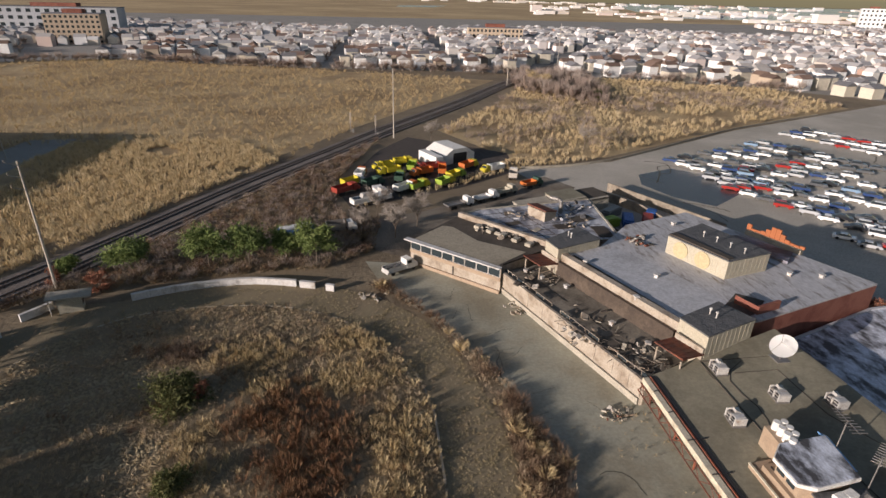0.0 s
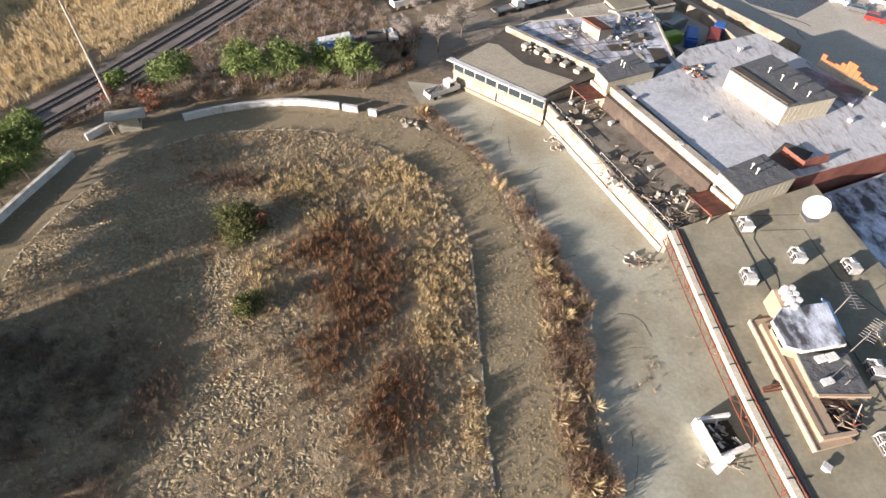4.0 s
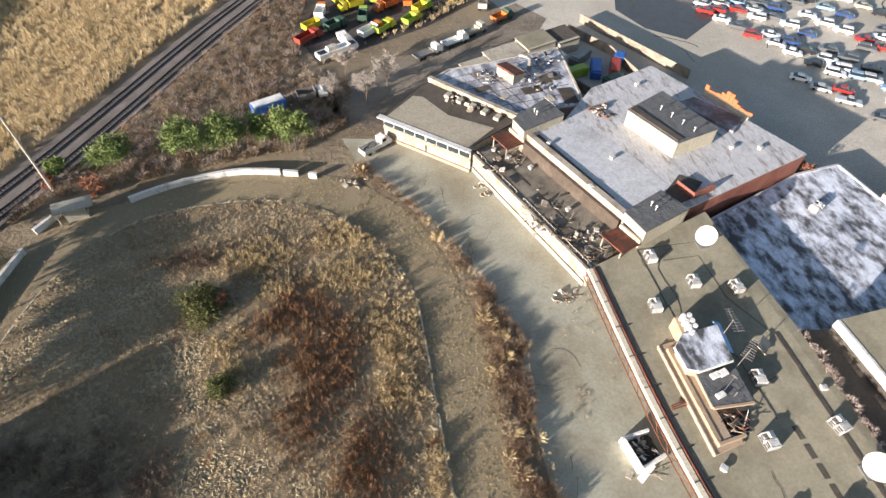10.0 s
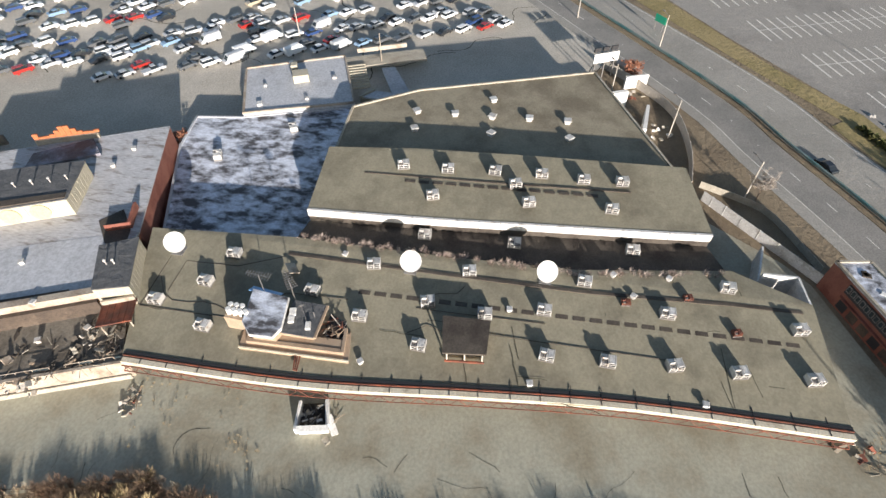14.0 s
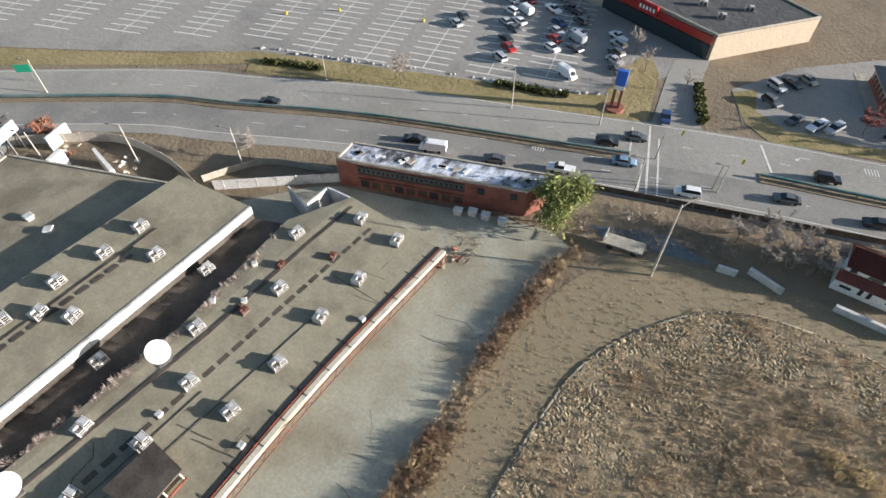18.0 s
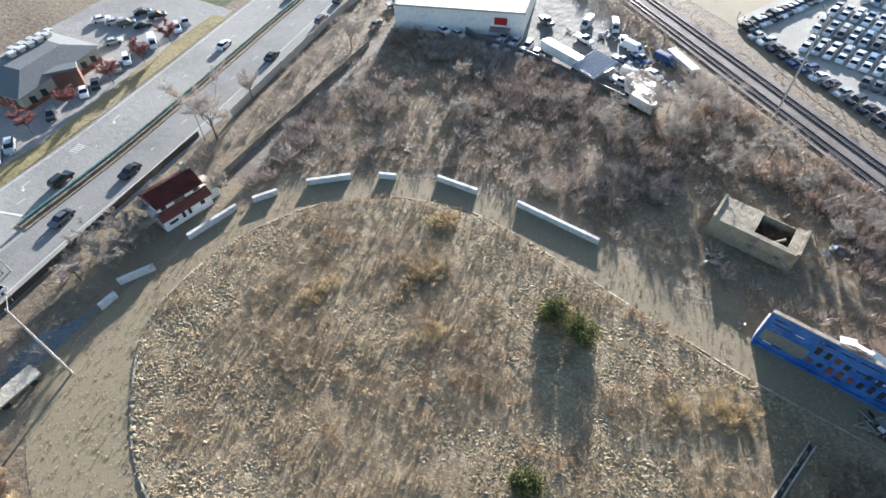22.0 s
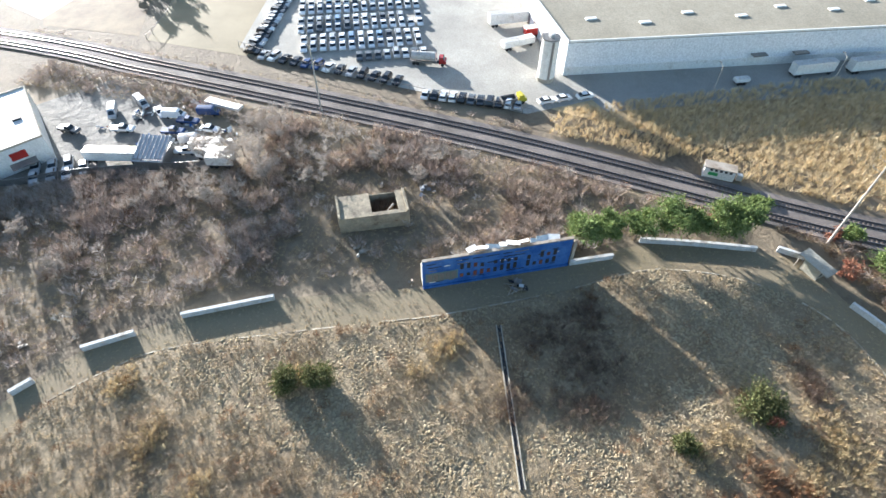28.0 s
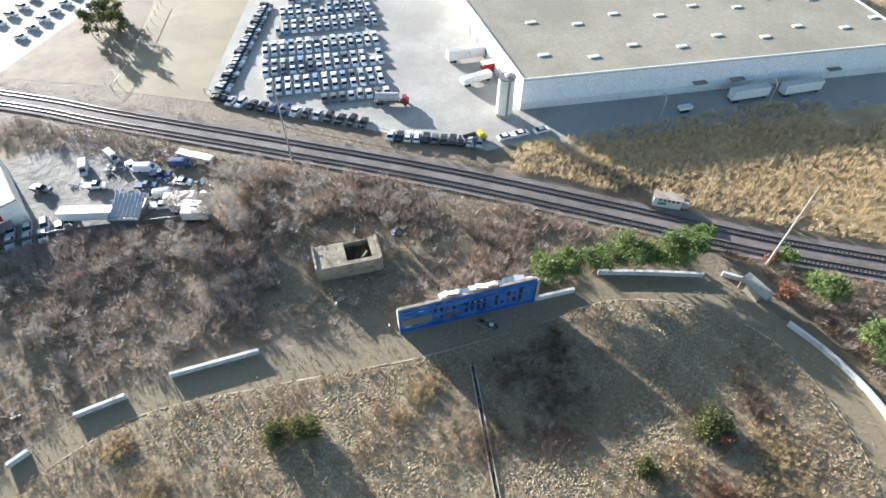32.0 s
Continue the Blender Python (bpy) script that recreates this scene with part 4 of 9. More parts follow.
def conduit(pts, label, r=0.055):
    """A pipe laid on the grandstand roof."""
    c = thing("roof_conduit", label, "pipe", group="roof pipes")
    for p, q in zip(pts, pts[1:]):
        part("length", rod((p[0], p[1], roof_z(*p) + 0.07), (q[0], q[1], roof_z(*q) + 0.07), r, sides=6), M_DARKROOF, c)
    return c


for run in ([(40.7, 51.1), (41.0, 37.7)], [(40.7, 51.1), (45.5, 51.0), (50.7, 50.8)], [(43.7, 48.3), (49.3, 48.1), (49.7, 40.0), (52.6, 33.6)], [(41.2, 37.7), (46.4, 31.0), (46.8, 22.0)], [(47.0, 12.0), (47.6, -6.0)], [(44.6, 2.0), (44.9, -22.0)]):
    conduit(run, "dark pipe laid on the gravel roof")
for run in ([(45.9, 50.5), (43.4, 48.8), (42.3, 46.9), (42.4, 44.4), (42.9, 42.3), (42.6, 40.0), (42.1, 38.5)], [(48.2, 12.0), (50.0, 9.4), (50.4, 6.8), (52.0, 5.8)], [(43.0, 12.5), (44.6, 10.0), (44.0, 7.6)]):
    conduit(run, "loose black cable on the gravel roof", 0.045)


# ---- plants: many small blades in one mesh a kind ----
gen = np.random.default_rng(7)


def inside(pts, poly):
    x, y = pts[:, 0], pts[:, 1]
    hit = np.zeros(len(pts), bool)
    k = len(poly)
    for i in range(k):
        (x0, y0), (x1, y1) = poly[i][:2], poly[(i + 1) % k][:2]
        if y0 != y1:
            hit ^= ((y0 > y) != (y1 > y)) & (x < (x1 - x0) * (y - y0) / (y1 - y0) + x0)
    return hit


def cloud(pts, size, seed):
    """Smooth noise from 0 to 1 over the plan, in cells of that size."""
    g = np.random.default_rng(seed)
    table = g.random((97, 97))
    total, out = 0.0, np.zeros(len(pts))
    for k, w in ((1, 1.0), (2.1, 0.5), (4.3, 0.3)):
        u, v = pts[:, 0] / size * k + 31.7, pts[:, 1] / size * k + 57.3
        i, j = np.floor(u).astype(int), np.floor(v).astype(int)
        fu, fv = u - i, v - j
        fu, fv = fu * fu * (3 - 2 * fu), fv * fv * (3 - 2 * fv)
        a, b = table[i % 97, j % 97], table[(i + 1) % 97, j % 97]
        c, d = table[i % 97, (j + 1) % 97], table[(i + 1) % 97, (j + 1) % 97]
        out += w * ((a * (1 - fu) + b * fu) * (1 - fv) + (c * (1 - fu) + d * fu) * fv)
        total += w
    return out / total


def spread(poly, count):
    xs, ys = [p[0] for p in poly], [p[1] for p in poly]
    p = np.stack([gen.uniform(min(xs), max(xs), count), gen.uniform(min(ys), max(ys), count)], 1)
    return p[inside(p, poly)]


def tuft(blades, height, reach, width, seed, plume=0.0):
    """Blades from one root: lean triangles that share a corner."""
    g = np.random.default_rng(seed)
    v, f = [(0, 0, 0)], []
    for i in range(blades):
        a = math.tau * (i + g.random() * 0.8) / blades
        r, h = reach * g.uniform(0.3, 1.0), height * g.uniform(0.6, 1.1)
        w = width * g.uniform(0.6, 1.3) / 2
        c, s = math.cos(a), math.sin(a)
        k = len(v)
        v += [(r * c - w * s, r * s + w * c, h), (r * c + w * s, r * s - w * c, h * g.uniform(0.85, 1.0))]
        f.append((0, k, k + 1))
        if plume:
            v.append((r * c * 1.25, r * s * 1.25, h + plume))
            f.append((k, k + 2, k + 1))
    return np.array(v), np.array(f)


def shrub(limbs, twigs, height, reach, seed, thick=0.05):
    """A bare bush: limbs that taper from one root and fork into fine twigs."""
    g = np.random.default_rng(seed)
    v, f = [(-thick, 0, 0), (thick, 0, 0)], []
    for i in range(limbs):
        a = math.tau * (i + g.random()) / limbs
        r, h = reach * g.uniform(0.25, 0.6), height * g.uniform(0.35, 0.6)
        c, s = math.cos(a), math.sin(a)
        k = len(v)
        v += [(r * 0.6 * c, r * 0.6 * s, h * 0.75), (r * c - thick * s, r * s + thick * c, h), (r * 1.3 * c, r * 1.3 * s, h * g.uniform(1.3, 1.7))]
        f += [(0, 1, k), (k, k + 1, k + 2)]
        for j in range(twigs):
            at = k if j % 2 else k + 1
            b = a + g.uniform(-1.3, 1.3)
            q = g.uniform(0.3, 0.75) * reach
            n = len(v)
            o = v[at]
            v += [(o[0] - thick * 1.5 * math.sin(b), o[1] + thick * 1.5 * math.cos(b), o[2]), (o[0] + q * math.cos(b), o[1] + q * math.sin(b), o[2] + height * g.uniform(0.08, 0.55))]
            f.append((at, n, n + 1))
    return np.array(v), np.array(f)


def tussock(seed, sides=5):
    """A low heap of combed-over grass, longer one way, with a ragged foot."""
    g = np.random.default_rng(seed)
    v, f = [(g.uniform(-0.15, 0.15), g.uniform(-0.12, 0.12), g.uniform(0.1, 0.18))], []
    for r, z in ((0.3, 0.09), (0.52, -0.05)):
        for i in range(sides):
            a = math.tau * (i + g.uniform(-0.4, 0.4)) / sides
            q = r * g.uniform(0.6, 1.35)
            v.append((q * 1.45 * math.cos(a), q * 0.8 * math.sin(a), z * g.uniform(0.4, 1.7)))
    for i in range(sides):
        j = (i + 1) % sides
        f += [(0, 1 + i, 1 + j), (1 + i, 1 + sides + i, 1 + sides + j), (1 + i, 1 + sides + j, 1 + j)]
    return np.array(v), np.array(f)


def scatter(name, shapes, pts, material, label, category, low=0.7, high=1.3, ground=0.0):
    """One mesh of turned and scaled copies of the shapes at the points."""
    allv, allf, base = [], [], 0
    pick = gen.integers(0, len(shapes), len(pts))
    for k, (v, f) in enumerate(shapes):
        p = pts[pick == k]
        n = len(p)
        if not n:
            continue
        a, s, h = gen.uniform(0, math.tau, n), gen.uniform(low, high, n), gen.uniform(0.75, 1.25, n)
        c, sn = np.cos(a) * s, np.sin(a) * s
        x = c[:, None] * v[None, :, 0] - sn[:, None] * v[None, :, 1] + p[:, :1]
        y = sn[:, None] * v[None, :, 0] + c[:, None] * v[None, :, 1] + p[:, 1:2]
        z = (s * h)[:, None] * v[None, :, 2] + (p[:, 2:3] if p.shape[1] > 2 else ground)
        allv.append(np.stack([x, y, z], 2).reshape(-1, 3))
        allf.append((f[None] + (np.arange(n) * len(v))[:, None, None]).reshape(-1, 3) + base)
        base += n * len(v)
    v, f = np.concatenate(allv), np.concatenate(allf)
    me = bpy.data.meshes.new(name)
    me.vertices.add(len(v))
    me.vertices.foreach_set("co", v.astype(np.float32).ravel())
    me.loops.add(f.size)
    me.loops.foreach_set("vertex_index", f.astype(np.int32).ravel())
    me.polygons.add(len(f))
    me.polygons.foreach_set("loop_start", np.arange(0, f.size, 3, dtype=np.int32))
    me.update(calc_edges=True)
    me.materials.append(material)
    return tagged(new(name, me), label, category, kind="stuff")


STRAW = islands("straw", [(0.48, 0.37, 0.21), (0.36, 0.265, 0.145), (0.54, 0.43, 0.26), (0.42, 0.315, 0.175), (0.28, 0.2, 0.11)])
PALE = islands("pale_straw", [(0.56, 0.46, 0.29), (0.44, 0.35, 0.21), (0.62, 0.52, 0.35), (0.37, 0.29, 0.175)])
BROWN = islands("brown_weed", [(0.21, 0.105, 0.055), (0.15, 0.08, 0.045), (0.27, 0.15, 0.08), (0.33, 0.2, 0.11)])
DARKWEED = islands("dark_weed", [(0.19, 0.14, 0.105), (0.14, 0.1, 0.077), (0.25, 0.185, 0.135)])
GOLD = islands("golden_grass", [(0.56, 0.44, 0.25), (0.47, 0.36, 0.19), (0.62, 0.5, 0.3), (0.38, 0.28, 0.145)])
RUSSET = islands("russet_weed", [(0.24, 0.145, 0.09), (0.17, 0.105, 0.07), (0.33, 0.235, 0.155), (0.13, 0.085, 0.06)])
TWIG = islands("twig_grey", [(0.43, 0.35, 0.3), (0.32, 0.25, 0.21), (0.52, 0.44, 0.38), (0.25, 0.19, 0.16)])
MAUVE = islands("mauve_twig", [(0.43, 0.335, 0.265), (0.32, 0.235, 0.18), (0.51, 0.415, 0.335), (0.24, 0.175, 0.138)])
TWIG_PALE = islands("twig_pale", [(0.52, 0.47, 0.41), (0.42, 0.37, 0.32), (0.6, 0.55, 0.48)])
REED = islands("reed", [(0.66, 0.52, 0.31), (0.56, 0.43, 0.24), (0.72, 0.59, 0.38), (0.48, 0.36, 0.19)])
DUN = islands("dun_weed", [(0.44, 0.34, 0.225), (0.35, 0.265, 0.175), (0.52, 0.42, 0.29), (0.27, 0.195, 0.13)])
MAT_GRASS = islands("matted_tussock", [(0.375, 0.308, 0.196), (0.33, 0.268, 0.168), (0.42, 0.35, 0.228), (0.3, 0.24, 0.148), (0.355, 0.29, 0.185)], through_light=0.1)
TURF = islands("track_turf", [(0.39, 0.31, 0.175), (0.31, 0.245, 0.13), (0.48, 0.39, 0.235), (0.34, 0.285, 0.155)])

tufts = [tuft(10, 0.38, 0.45, 0.05, s) for s in range(4)]
weeds = [tuft(13, 0.85, 0.5, 0.05, s + 20) for s in range(3)]
stalks = [tuft(22, 1.25, 0.62, 0.034, s + 30) for s in range(4)]
plumes = [tuft(22, 1.1, 0.6, 0.028, s + 40, 0.15) for s in range(4)]
low_shrubs = [shrub(9, 6, 1.25, 1.0, s + 130, 0.016) for s in range(5)]
heaps = [tussock(s + 200) for s in range(12)]


def spots(pts, places):
    """Soft patches on the plan, each x, y and two half widths."""
    out = np.zeros(len(pts))
    for x, y, a, b in places:
        out = np.maximum(out, np.exp(-(((pts[:, 0] - x) / a) ** 2 + ((pts[:, 1] - y) / b) ** 2)))
    return out


# where the infield is thicket, golden grass, brown scrub or matted tussocks
THICKET = ((-9, 43, 6, 11), (-4, 27, 5, 7), (-13, 50, 6, 6), (-12, 34, 4, 6))
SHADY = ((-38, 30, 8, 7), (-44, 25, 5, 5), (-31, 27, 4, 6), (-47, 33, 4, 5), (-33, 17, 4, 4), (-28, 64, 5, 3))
GOLDEN = ((-5, 57, 6, 5), (1.5, 45, 5, 8), (1.5, 36, 4, 5), (-44, 8, 3, 4), (-42, -16, 3, 3), (-20.5, 42, 4, 4), (-19, 63, 7, 4), (-23, 47, 3, 3), (-4, 66, 6, 4), (5, 26, 1.5, 6), (-8, 12, 4, 4), (-34, -38, 4, 3), (-27, -30, 3, 3), (-45, -44, 3, 3), (-40, 3, 2, 2), (-21, -48, 4, 2), (-15, 57, 3, 3))
SCRUB = ((-38, -1, 5, 5), (-34, 9, 5, 5), (-45.6, 42, 2, 3), (-16, -28, 4, 6), (-17.5, 33, 4, 3), (-4, 20, 5, 5), (-16, -54, 6, 3), (-26, -54, 4, 3), (-36, -40, 6, 6), (-12, -42, 5, 6), (2, -20, 4, 5), (-27, -20, 5, 5))
MATTED = ((-24, 26, 9, 9), (-14, 21, 6, 7), (4, -52, 4, 8), (9.5, -37, 3, 9), (-18, -12, 5, 7), (-19.5, -28, 2, 5), (-41, -14, 7, 12), (-28, -7, 7, 7), (-24, 34, 5, 9), (-40, 54, 9, 7), (-28, 43, 5, 6), (-29, 5, 6, 6), (5, 31, 2.5, 8), (6, 14, 4, 8), (-44, -25, 6, 10), (-8, -58, 8, 4), (-20, 8, 8, 7))

# the infield's ground lies in soft folds
cell = 0.5
gx, gy = np.arange(-60, 16, cell), np.arange(-70, 80, cell)
grid = np.stack(np.meshgrid(gx, gy, indexing="ij"), 2).reshape(-1, 2)
held = inside(grid, INNER)
grid_z = 0.04 + 0.3 * np.clip(cloud(grid, 1.6, 71) - 0.3, 0, 1) + 0.16 * cloud(grid, 6, 73)
index = -np.ones(len(grid), int)
index[held] = np.arange(held.sum())
ids = index.reshape(len(gx), len(gy))
quads = np.stack([ids[:-1, :-1], ids[1:, :-1], ids[1:, 1:], ids[:-1, 1:]], 2).reshape(-1, 4)
quads = quads[(quads >= 0).all(1)]
me = bpy.data.meshes.new("infield")
me.vertices.add(int(held.sum()))
me.vertices.foreach_set("co", np.column_stack([grid[held], grid_z[held]]).astype(np.float32).ravel())
me.loops.add(quads.size)
me.loops.foreach_set("vertex_index", quads.astype(np.int32).ravel())
me.polygons.add(len(quads))
me.polygons.foreach_set("loop_start", np.arange(0, quads.size, 4, dtype=np.int32))
me.update(calc_edges=True)
me.materials.append(M_INFIELD)
tagged(new("infield", me), "overgrown infield of matted straw and brown weeds", "field", kind="structure")

step = 0.5
hx, hy = np.meshgrid(np.arange(-60, 16, step), np.arange(-70, 80, step), indexing="ij")
field = np.stack([hx, hy], 2).reshape(-1, 2) + gen.uniform(-0.24, 0.24, (hx.size, 2))
field = field[inside(field, INNER)]


def lie(p):
    """How far grass is matted at each place, and how far thickets hold it back."""
    return cloud(p, 12, 9) + 0.4 * (cloud(p, 3, 19) - 0.5) - 0.5 + 0.5 * spots(p, MATTED) - 0.9 * spots(p, THICKET) - 0.6 * spots(p, GOLDEN) - 0.6 * spots(p, SHADY) - 0.4 * spots(p, SCRUB) - 0.04 * (p[:, 1] < -14) * (p[:, 0] < 3)


flat = lie(field)
heap_at = field[(flat + gen.uniform(-0.16, 0.16, len(field)) > 0.04) & (gen.random(len(field)) < 0.9)]
scatter("matted_grass", heaps, np.column_stack([heap_at, np.full(len(heap_at), 0.16)]), MAT_GRASS, "pale combed-over grass in tussocks", "grass", 0.32, 0.72)
rest = field[gen.random(len(field)) < np.where(flat < 0.1, 0.48, 0.36)]
scatter("straw_grass", tufts, rest, STRAW, "dry straw grass of the infield", "grass", 0.55, 1.25, 0.14)
dun_at = field[(cloud(field, 4, 77) + 0.3 * cloud(field, 15, 79) > 0.64) & (gen.random(len(field)) < np.where(flat < 0.2, 0.36, 0.12))]
scatter("dun_weeds", weeds, dun_at, DUN, "thin dun weeds in the infield", "weeds", 0.45, 1.0, 0.12)
more = spread(INNER, 52000)
pick = gen.random(len(more))
scatter("brown_weeds", stalks, more[pick < 0.62 * np.clip(spots(more, THICKET) * 1.5 - 0.35 + 0.5 * (cloud(more, 3, 5) - 0.5), 0, 1)], BROWN, "thicket of dead brown weeds in the infield", "weeds", 0.6, 1.2, 0.1)
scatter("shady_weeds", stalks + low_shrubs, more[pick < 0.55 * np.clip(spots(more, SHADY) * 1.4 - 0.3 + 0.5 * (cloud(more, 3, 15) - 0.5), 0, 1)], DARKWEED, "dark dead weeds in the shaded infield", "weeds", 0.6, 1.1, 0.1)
scatter("golden_grass", plumes, more[pick < 0.8 * np.clip(spots(more, GOLDEN) * 1.4 - 0.3 + 0.9 * (cloud(more, 4, 25) - 0.5), 0, 1)], GOLD, "tall golden grass in drooping clumps", "grass", 0.4, 1.05, 0.1)
scatter("infield_scrub", low_shrubs + weeds, more[pick < 0.2 * np.clip(spots(more, SCRUB) * 1.1 - 0.2 + 1.4 * (cloud(more, 4, 35) - 0.42) - 0.05, 0, 1)], DUN, "low leafless scrub in the infield", "bushes", 0.55, 1.3, 0.1)
scatter("infield_russet", low_shrubs, more[(pick > 0.9) & (cloud(more, 6, 45) > 0.6) & (cloud(more, 2.5, 47) > 0.52)], BROWN, "scattered russet bushes in the infield", "bushes", 0.5, 1.1, 0.1)
edge_band = spread(INNER, 26000)
edge_band = edge_band[~inside(edge_band, [tuple(p) for p in offset_line(INNER, 2.6 if inside(np.array([offset_line(INNER, 2.6, True)[0]]), INNER)[0] else -2.6, True)])]
scatter("edge_grass", heaps, np.column_stack([edge_band, np.full(len(edge_band), 0.14)])[(edge_band[:, 0] > -8) & (gen.random(len(edge_band)) < 0.6)], PALE, "pale matted grass along the kerb", "grass", 0.4, 0.85)
band = spread(OUTER, 74000)
band = band[~inside(band, INNER)]
sp = cloud(band, 7, 31)
turf = [tuft(7, 0.13, 0.24, 0.045, s + 300) for s in range(4)]
scatter("track_turf", turf, band[(sp < 0.64) & (gen.random(len(band)) < np.where((band[:, 0] > -14) & (band[:, 1] > -8), 0.95, 0.3))], TURF, "short worn turf of the old track", "grass", 0.7, 1.5, 0.02)
scatter("track_grass", tufts, band[(sp > 0.5) & (gen.random(len(band)) < 0.22)], DUN, "thin dry grass on the old track", "grass", 0.35, 0.8)
strip = [(-3, 83), (7, 71.5), (11.4, 60), (14.3, 49.4), (14.2, 38), (13.9, 31), (13.7, 24), (14.5, 10), (17, -5), (19, -20), (22.0, -32), (22.8, -48), (22, -60), (25, -61.5), (25.6, -44), (24.8, -30), (23.2, -15), (21, -5), (19.4, 10), (19, 24),
         (19.2, 31), (20.4, 40.5), (18.2, 48.4), (14.8, 58.6), (9.4, 69.5), (-0.5, 84)]
sw = spread(strip, 34000)
wall_of = cloud(sw, 5, 41)
scatter("strip_weeds", stalks, sw[(wall_of > 0.4) & (gen.random(len(sw)) < 0.3)], DARKWEED, "dark dead weeds between track and apron", "weeds", 0.35, 0.85)
scatter("strip_dun", weeds, sw[gen.random(len(sw)) < 0.4], DUN, "dun weeds between track and apron", "weeds", 0.5, 1.2)
bushes = [shrub(11, 7, 1.9, 1.35, s + 60, 0.018) for s in range(4)]
scatter("strip_bushes", bushes, sw[(wall_of > 0.46) & (gen.random(len(sw)) < 0.2)], RUSSET, "bare russet bushes between track and apron", "bushes", 0.5, 1.05)
scatter("strip_straw", [tuft(70, 1.3, 1.2, 0.026, s + 70, 0.2) for s in range(3)], sw[gen.random(len(sw)) < 0.013], GOLD, "pale straw fountains between track and apron", "grass", 0.55, 1.1)

rail_at = np.array([(p.x, p.y) for p in RAILC])


def off_rails(pts, gap=5.5):
    """Points that keep clear of the rail bed."""
    a, b = rail_at[:-1], rail_at[1:]
    near = np.full(len(pts), 1e9)
    for p, q in zip(a, b):
        d = q - p
        t = np.clip(((pts - p) @ d) / (d @ d), 0, 1)
        near = np.minimum(near, np.linalg.norm(pts - p - t[:, None] * d, axis=1))
    return pts[near > gap]



BRUSH = [(-61.5, -30), (-58, -50), (-48, -62), (-36, -73), (-26, -77), (-44, -86), (-88, -98), (-100, -64), (-95, -33), (-117, -20), (-101, 16), (-80, 54), (-67, 70), (-63, 50), (-62, 36), (-62, 0)]
br = off_rails(spread(BRUSH, 36000))
clear = (np.hypot((br[:, 0] + 79) / 13, (br[:, 1] + 2) / 16) < 1) | ((br[:, 1] > -22) & (br[:, 1] < 8) & (br[:, 0] > -74))
dens = cloud(br, 16, 51) + 0.5 * (cloud(br, 5, 53) - 0.5)
keep = gen.random(len(br)) < np.where(clear, 0.05, np.clip((dens - 0.36) * 3.0, 0.1, 0.95))
hue = cloud(br, 20, 57) + 0.3 * (gen.random(len(br)) - 0.5)
tallb = [shrub(11, 8, 2.6, 1.9, s + 80, 0.02) for s in range(5)]
half = gen.random(len(br))
scatter("brush", tallb, br[keep & (hue < 0.56) & (half < 0.5)], TWIG, "dense leafless grey brush beside the rail line", "bushes", 0.4, 1.05)
scatter("brush_mauve", tallb, br[keep & (hue > 0.5) & (half > 0.35)], MAUVE, "leafless mauve-brown brush beside the rail line", "bushes", 0.4, 1.05)
scatter("brush_dun", low_shrubs, br[keep & (gen.random(len(br)) < 0.25)], DUN, "dun leafless thicket beside the rail line", "bushes", 0.6, 1.4)
scatter("brush_russet", bushes, br[keep & (gen.random(len(br)) < 0.1)], RUSSET, "leafless reddish bushes", "bushes", 0.6, 1.3)
scatter("brush_pale", tallb, br[keep & (cloud(br, 9, 59) > 0.5) & (gen.random(len(br)) < 0.22)], TWIG_PALE, "pale grey leafless bushes", "bushes", 0.5, 1.0)
thick = off_rails(spread(BRUSH, 26000))
scatter("brush_grass", tufts, thick, STRAW, "dry grass among the brush", "grass", 0.6, 1.3)
VERGE = [(-63, 76), (-56, 83), (-44, 85), (-25, 89), (-12, 90), (-3, 97), (-1, 112), (-12, 122), (-14, 140), (-2, 190), (-12, 190), (-30, 158), (-46, 130), (-60, 100)]
vg = off_rails(spread(VERGE, 11000))
scatter("verge_brush", tallb, vg[gen.random(len(vg)) < 0.22], TWIG, "leafless brush along the rail line", "bushes", 0.35, 0.85)
scatter("verge_russet", bushes, vg[gen.random(len(vg)) < 0.2], RUSSET, "russet bushes along the rail line", "bushes", 0.6, 1.2)
scatter("verge_dun", low_shrubs, vg[gen.random(len(vg)) < 0.2], DUN, "dun scrub along the rail line", "bushes", 0.6, 1.4)
scatter("verge_grass", tufts, vg[gen.random(len(vg)) < 0.9], STRAW, "dry grass along the rail line", "grass", 0.8, 1.6)
ROADSIDE = [(27, -63), (24, -74), (5, -82), (-12, -89), (-60, -108), (-120, -132), (-88, -99), (-45, -87), (-26, -78), (-10, -77), (6, -72), (18, -64)]
rs = spread(ROADSIDE, 3600)
lot_road = (np.abs((rs[:, 1] + 82) - (rs[:, 0] + 36) * 0.3) < 4) & (rs[:, 0] < -26)
rs = rs[~lot_road]
scatter("roadside_brush", bushes, rs[gen.random(len(rs)) < 0.3], TWIG, "leafless brush below the road", "bushes", 0.6, 1.3)
scatter("roadside_grass", tufts, rs[gen.random(len(rs)) < 0.9], STRAW, "dry grass below the road", "grass", 0.8, 1.5)
reeds = [tuft(12, 1.05, 0.5, 0.055, s + 100, 0.25) for s in range(4)]
NEAR_MARSH = [(-108, 48), (-100, 38), (-90, 54), (-72, 80), (-58, 105), (-44, 132), (-30, 160), (-52, 190), (-100, 185), (-112, 120)]
nm = off_rails(spread(NEAR_MARSH, 19000), 7)
scatter("reeds", reeds, nm[cloud(nm, 18, 61) > 0.3], REED, "tall golden reeds beside the rail line", "reeds", 0.8, 1.4)
